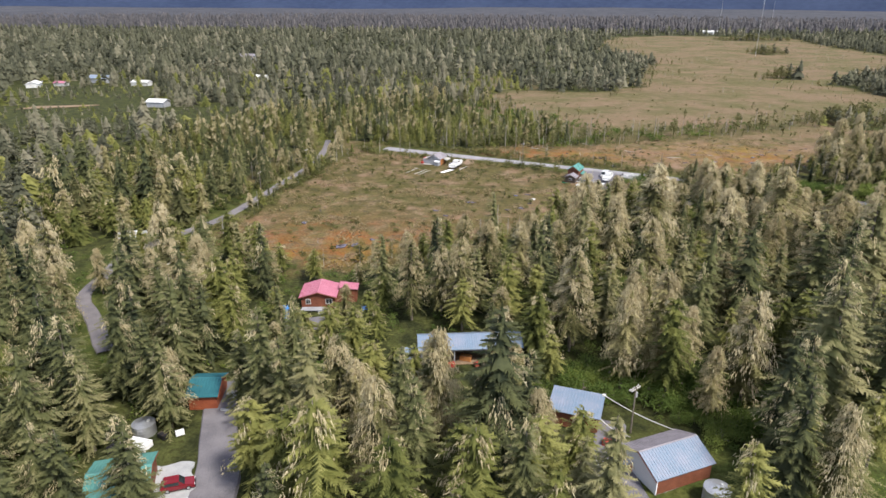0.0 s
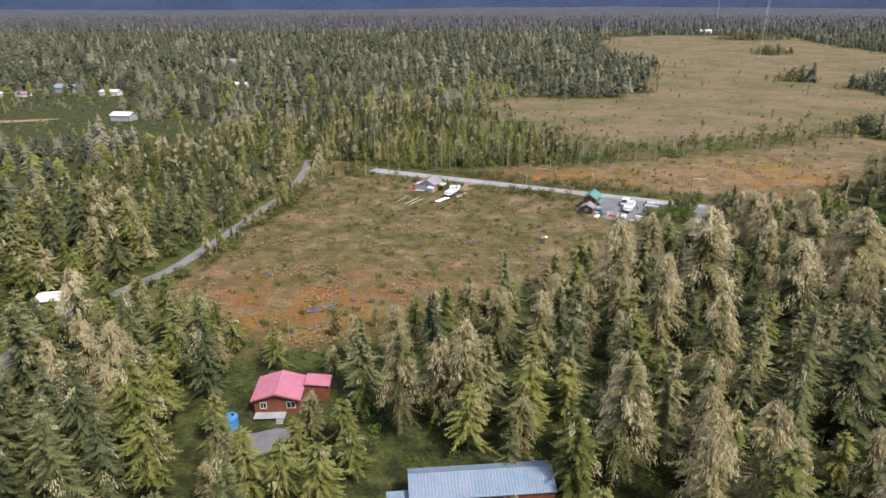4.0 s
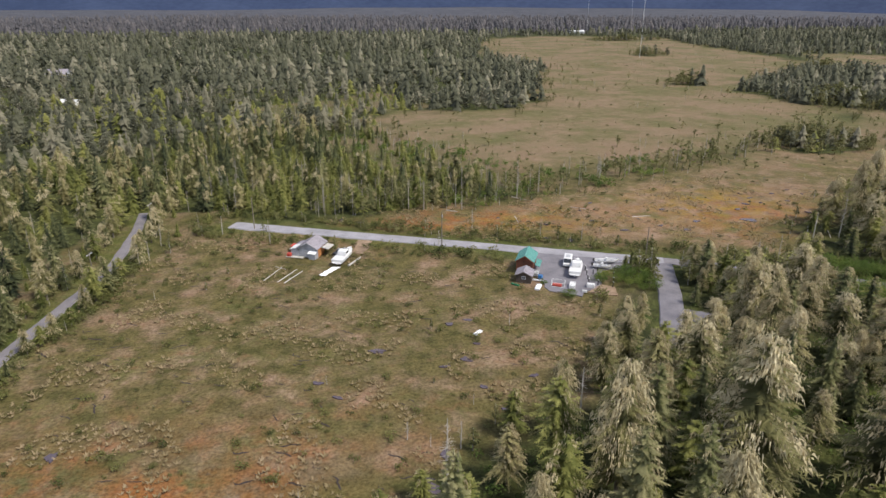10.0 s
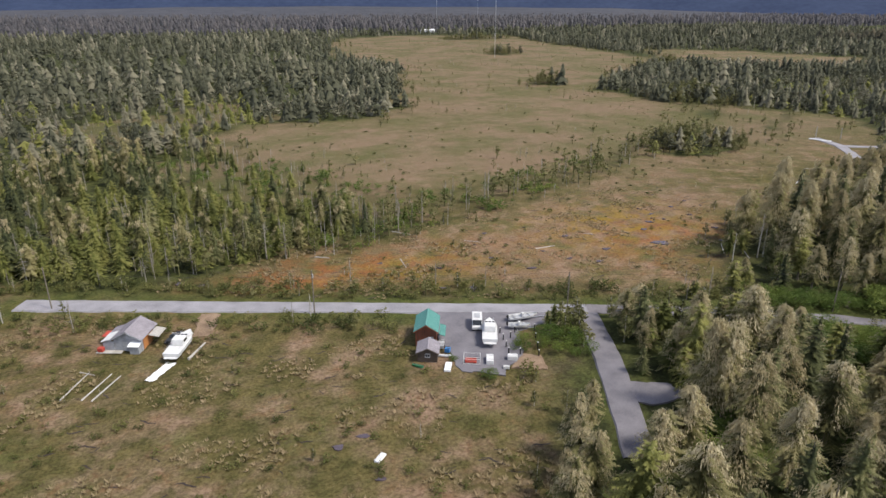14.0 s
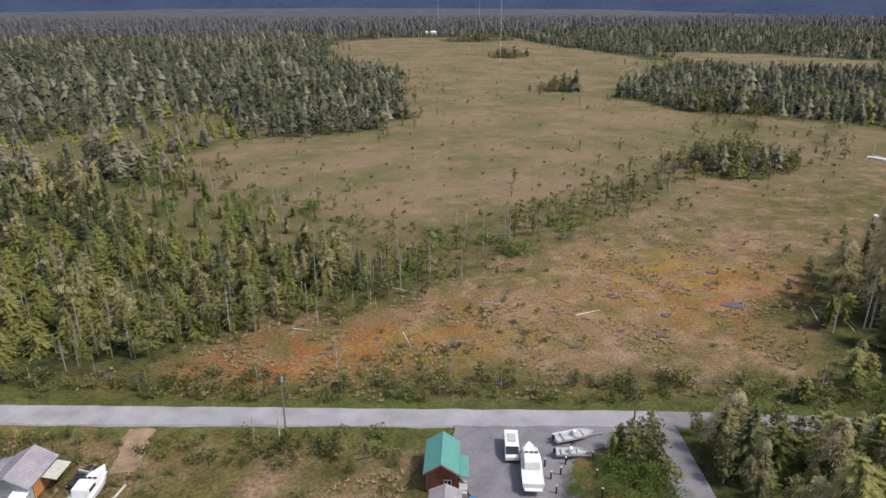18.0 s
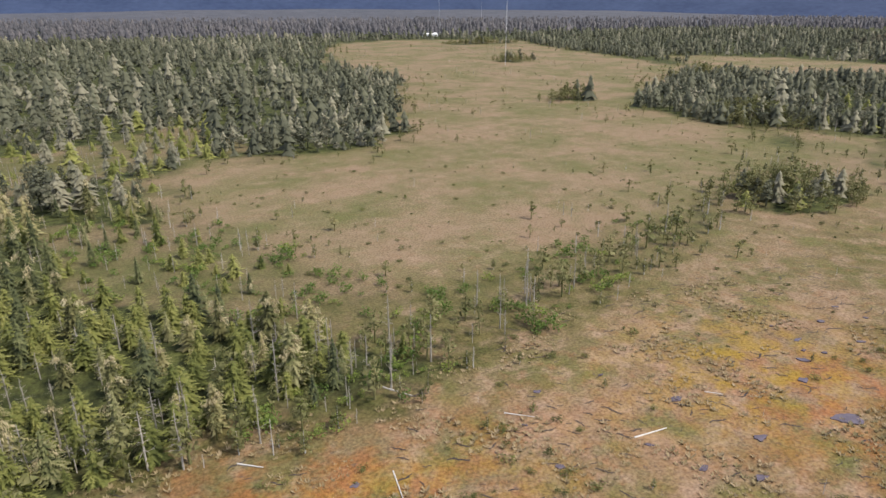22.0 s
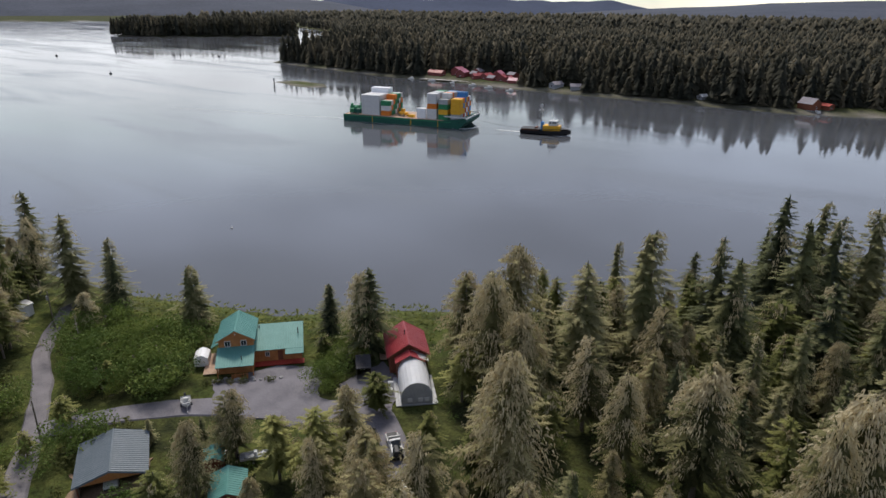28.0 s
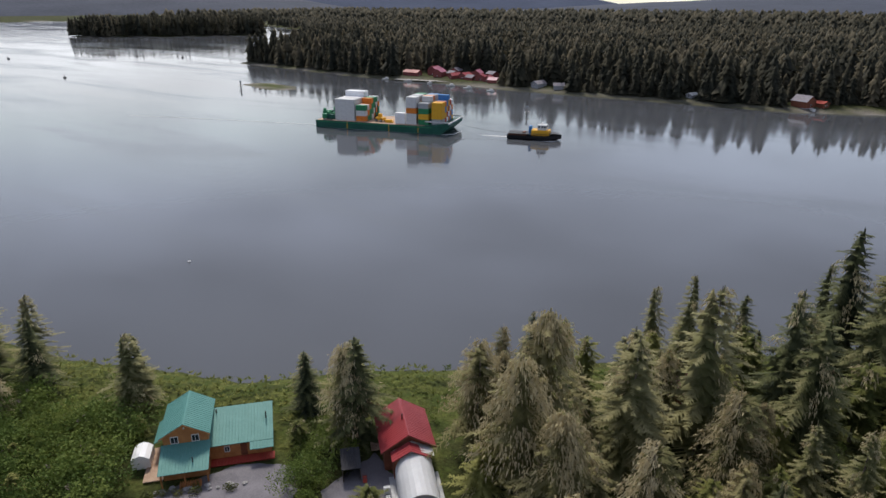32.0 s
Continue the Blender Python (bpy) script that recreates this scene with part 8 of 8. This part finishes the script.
part("body", box(-1.6, 1.6, -3.4, 2.0, 0.8, 2.4, bevel=0.2), "yellow", fk)
part("cab", box(-0.8, 0.8, -1.4, 0.6, 2.4, 4.2, bevel=0.12), "yellow", fk)
for sx in (-1.0, 0.7):
    part("mast", box(sx, sx + 0.3, 2.1, 2.5, 0.3, 9.0), "black", fk)
part("carriage", box(-1.6, 1.6, 2.5, 2.7, 1.0, 3.0), "black", fk)
for sx in (-1, 1):
    for yy in (-2.4, 1.2):
        wheel(fk, sx * 1.6, yy, 0.8, 0.5)
crate(*(BARGE @ Vector((7.5, 3.5, 0))).to_2d(), 104, 2.2, 4.0, 1.6, "yellow", "yellow machine on the barge deck", "deck_machine", z=WATER_Z + 4.12)
tgm = Matrix.Translation((219.4, -89.4, WATER_Z)) @ pose(0, 0, 0, 0, 0, 103.5)
tg = thing("tugboat", tgm, "black-hulled tugboat with a yellow deckhouse and white bridge", "tugboat")
th_ = hull(27.5, 8.6, 3.0, tg, "black", bow=0.4)
th_.matrix_basis = pose(0, 0, -0.9)
part("bulwark", box(-3.6, 3.6, -13.4, -4.0, 1.9, 2.3, bevel=0.1), "brownwood", tg)
part("deckhouse", box(-2.9, 2.9, -1.5, 7.8, 2.0, 5.0, bevel=0.25), "yellow", tg)
part("bridge", box(-2.3, 2.3, 1.6, 6.2, 5.0, 7.6, bevel=0.2), "white", tg)
for k in (-1.5, 0, 1.5):
    part("bridge_window", box(k - 0.6, k + 0.6, 6.18, 6.26, 6.2, 7.2), "glass", tg)
for sx in (-1, 1):
    for yy in (2.6, 4.2, 5.4):
        part("bridge_window", box(sx * 2.3 - 0.04, sx * 2.3 + 0.04, yy - 0.5, yy + 0.5, 6.2, 7.2), "glass", tg)
part("mast", tube((0, 2.8, 7.6), (0, 2.8, 12.2), 0.18, 0.1, 6), "white", tg)
part("yard", box(-1.2, 1.2, 2.7, 2.9, 10.2, 10.4), "white", tg)
part("radar", box(-0.9, 0.9, 3.6, 3.9, 8.3, 8.6), "white", tg)
part("funnel", box(-1.4, 1.4, -3.0, -1.6, 2.0, 6.6, bevel=0.2), "bluep", tg)
part("winch", tube((-1.6, -5.5, 2.9), (1.6, -5.5, 2.9), 0.8, 0.8, 12), "brownwood", tg)
pipe_line(sag(tuple(tgm @ Vector((0, -12, 2.6))), tuple(BARGE @ Vector((0, 39, 5.0))), 1.2), 0.08, "black", "tow line between tug and barge", "tow_line", "tow line")
M["foam"] = material("white_water", (0.40, 0.42, 0.43), (0.75, 0.77, 0.78), 0.4, 0.6, fine=4, bump=0.2)


def foam(m, pts, name="wake"):
    bm = bmesh.new()
    vs = [bm.verts.new((x, y, 0.05)) for x, y in pts]
    bm.faces.new(vs)
    bmesh.ops.recalc_face_normals(bm, faces=bm.faces)
    if bm.faces[:][0].normal.z < 0:
        bmesh.ops.reverse_faces(bm, faces=bm.faces[:])
    return tagged(part(name, bm, "foam", at=m), "thin white wake on the water", "wake", kind="structure")


foam(tgm, [(-0.8, -13), (-1.6, -22), (-0.6, -30), (0.8, -24), (0.9, -13)], "wake_tug")
foam(tgm, [(4.4, 4), (5.0, 9), (1.0, 14.6), (0.2, 14.2), (3.6, 8)], "wake_bow")
foam(BARGE, [(12.1, 30), (12.1, 38), (8, 41.5), (-2, 42.5), (-2, 41.6), (7, 40.4)], "wake_barge")
foam(BARGE, [(6.0, -40), (9.0, -95), (14.0, -170), (13.4, -170), (8.2, -95), (5.0, -40)], "wake_trail")
foam(BARGE, [(12.1, -39), (12.5, -10), (12.1, 25), (12.0, 25), (12.0, -39)], "wake_side")


def stilt_house(x, y, yaw, w, d, e, r, roof, wall, label, z=-0.9):
    h = gable_house("waterfront_house", label, x, y, yaw, w, d, e, r, roof, wall, 0.4, z=z, ribs=1.5)
    for sx in (-1, 1):
        for k in range(3):
            part("pile", tube((sx * (w / 2 - 0.5), -d / 2 + 0.6 + k * (d - 1.2) / 2, -3.2), (sx * (w / 2 - 0.5), -d / 2 + 0.6 + k * (d - 1.2) / 2, 0), 0.18, 0.18, 5), "shadowwood", h)
    window(h, 0, d / 2, 1.8, 1.2, 1.0, "y+")
    return h


g_c = random.Random(12)
for k, (x, y, w, d, e, r, roof) in enumerate(((432, -282, 7, 16, 3.5, 5.5, "red"), (416, -296, 10, 14, 5, 8, "pink"), (405, -286, 8, 12, 5, 7.5, "pink"), (394, -290, 7, 9, 4, 6, "greyroof"), (386, -281, 6, 9, 3.5, 5.5, "red"), (377, -284, 7, 10, 4, 6, "red"),
                                               (368, -278, 6, 8, 3, 5, "greyroof"), (360, -281, 8, 10, 4, 6, "red"), (350, -277, 7, 9, 3.5, 5.5, "red"), (343, -272, 6, 8, 3, 4.8, "pink"), (398, -303, 8, 10, 5, 7.5, "greyroof"), (372, -296, 8, 10, 5, 7.5, "pink"), (357, -296, 7, 9, 5, 7, "greyroof"),
                                               (423, -305, 8, 10, 5, 7.5, "red"), (300, -268, 7, 10, 3.2, 5.2, "greyroof"), (282, -266, 6, 8, 3, 4.8, "greyroof"), (183, -270, 5, 7, 2.6, 4, "white"))):
    stilt_house(x, y, g_c.uniform(-30, 30) + (90 if k % 3 == 0 else 0), w, d, e, r, roof, "cannery" if k < 14 else "greywood", "old red waterfront house on piles at the shore" if k < 14 else "small grey waterfront house among shore trees")
hh = stilt_house(113, -268, 60, 9, 11, 4.2, 7.6, "greyroof", "brownwood", "dark brown house with a steep grey roof on the shore", z=-1.0)
stilt_house(103, -272, 60, 6, 7, 3.0, 4.2, "redpaint", "brownwood", "small red-brown annex beside the shore house", z=-1.0)
crate(107, -263, 30, 2.2, 5.0, 1.6, "white", "pale boat shed on the beach", "beached_boat", z=-2.4)
wf = thing("wharf", pose(392, -268, -2.0, 0, 0, 100), "grey timber wharf on piles in front of the red houses", "wharf")
for i in range(24):
    part("deck_plank", box(-3.0, 3.0, -44 + i * 3.7, -40.5 + i * 3.7, 0.0, 0.25), "deadwood", wf)
for i in range(12):
    for sx in (-2.6, 2.6):
        part("pile", tube((sx, -42 + i * 7.5, -3), (sx, -42 + i * 7.5, 0.8), 0.2, 0.2, 5), "shadowwood", wf)
for x, y, yaw in ((447, -262, 80), (420, -258, 100), (395, -255, 60), (372, -252, 95), (352, -246, 100), (328, -240, 80)):
    mb = thing("moored_boat", pose(x, y, WATER_Z - 0.25, 0, 0, yaw), "small white boat moored off the red houses", "boat", "moored boats")
    hull(7.5, 2.4, 1.0, mb, "white")
    part("cabin", box(-0.8, 0.8, -0.6, 2.0, 1.0, 2.3, bevel=0.15), "white", mb)
for x, y, h in ((464.6, 189.9, 6.5), (467.8, 169.5, 5), (479.1, 148.5, 3.5), (454.5, 135.3, 5.5), (456.2, 126.2, 5), (461.9, 119.3, 6.5), (463.2, 108.4, 4), (468.7, 95.3, 6.5), (450.4, 99.7, 5)):
    tagged(part("piling", tube((x, y, WATER_Z - 2), (x + 0.3, y, WATER_Z + h), 0.2, 0.16, 7), "shadowwood"), "old wooden piling standing in the bay", "piling", "old pilings")
for x, y, s, label in ((462.1, 144.3, 1.6, "dark mooring float on the calm bay"), (226.6, 116.1, 0.5, "small white buoy on the water"), (702, -112, 1.6, "dark channel buoy out in the bay"), (960, -186, 1.8, "dark channel buoy out in the bay"), (905, -360, 1.6, "small dark float moored in the channel"), (800, -312, 1.8, "small dark float moored in the channel")):
    by = thing("buoy", pose(x, y, WATER_Z), label, "buoy")
    part("float", tube((0, 0, -0.4), (0, 0, s * 0.6), s, s * 0.8, 12), "white" if s < 1 else "black", by)
    part("top", tube((0, 0, s * 0.6), (0, 0, s * 1.8), s * 0.2, s * 0.12, 6), "black" if s >= 1 else "white", by)
for x, y in ((254.4, -152.5), (507, -147.5)):
    nm = thing("channel_marker", pose(x, y, WATER_Z), "grey channel marker on a pile in the water", "marker", "channel markers")
    part("pile", tube((0, 0, -2), (0, 0, 5.2), 0.7, 0.35, 8), "deadwood", nm)
    part("platform", tube((0, 0, 2.0), (0, 0, 2.4), 1.6, 1.6, 10), "deadwood", nm)
    part("panel", box(-0.9, 0.9, -0.1, 0.1, 4.0, 6.0), "greyp", nm)
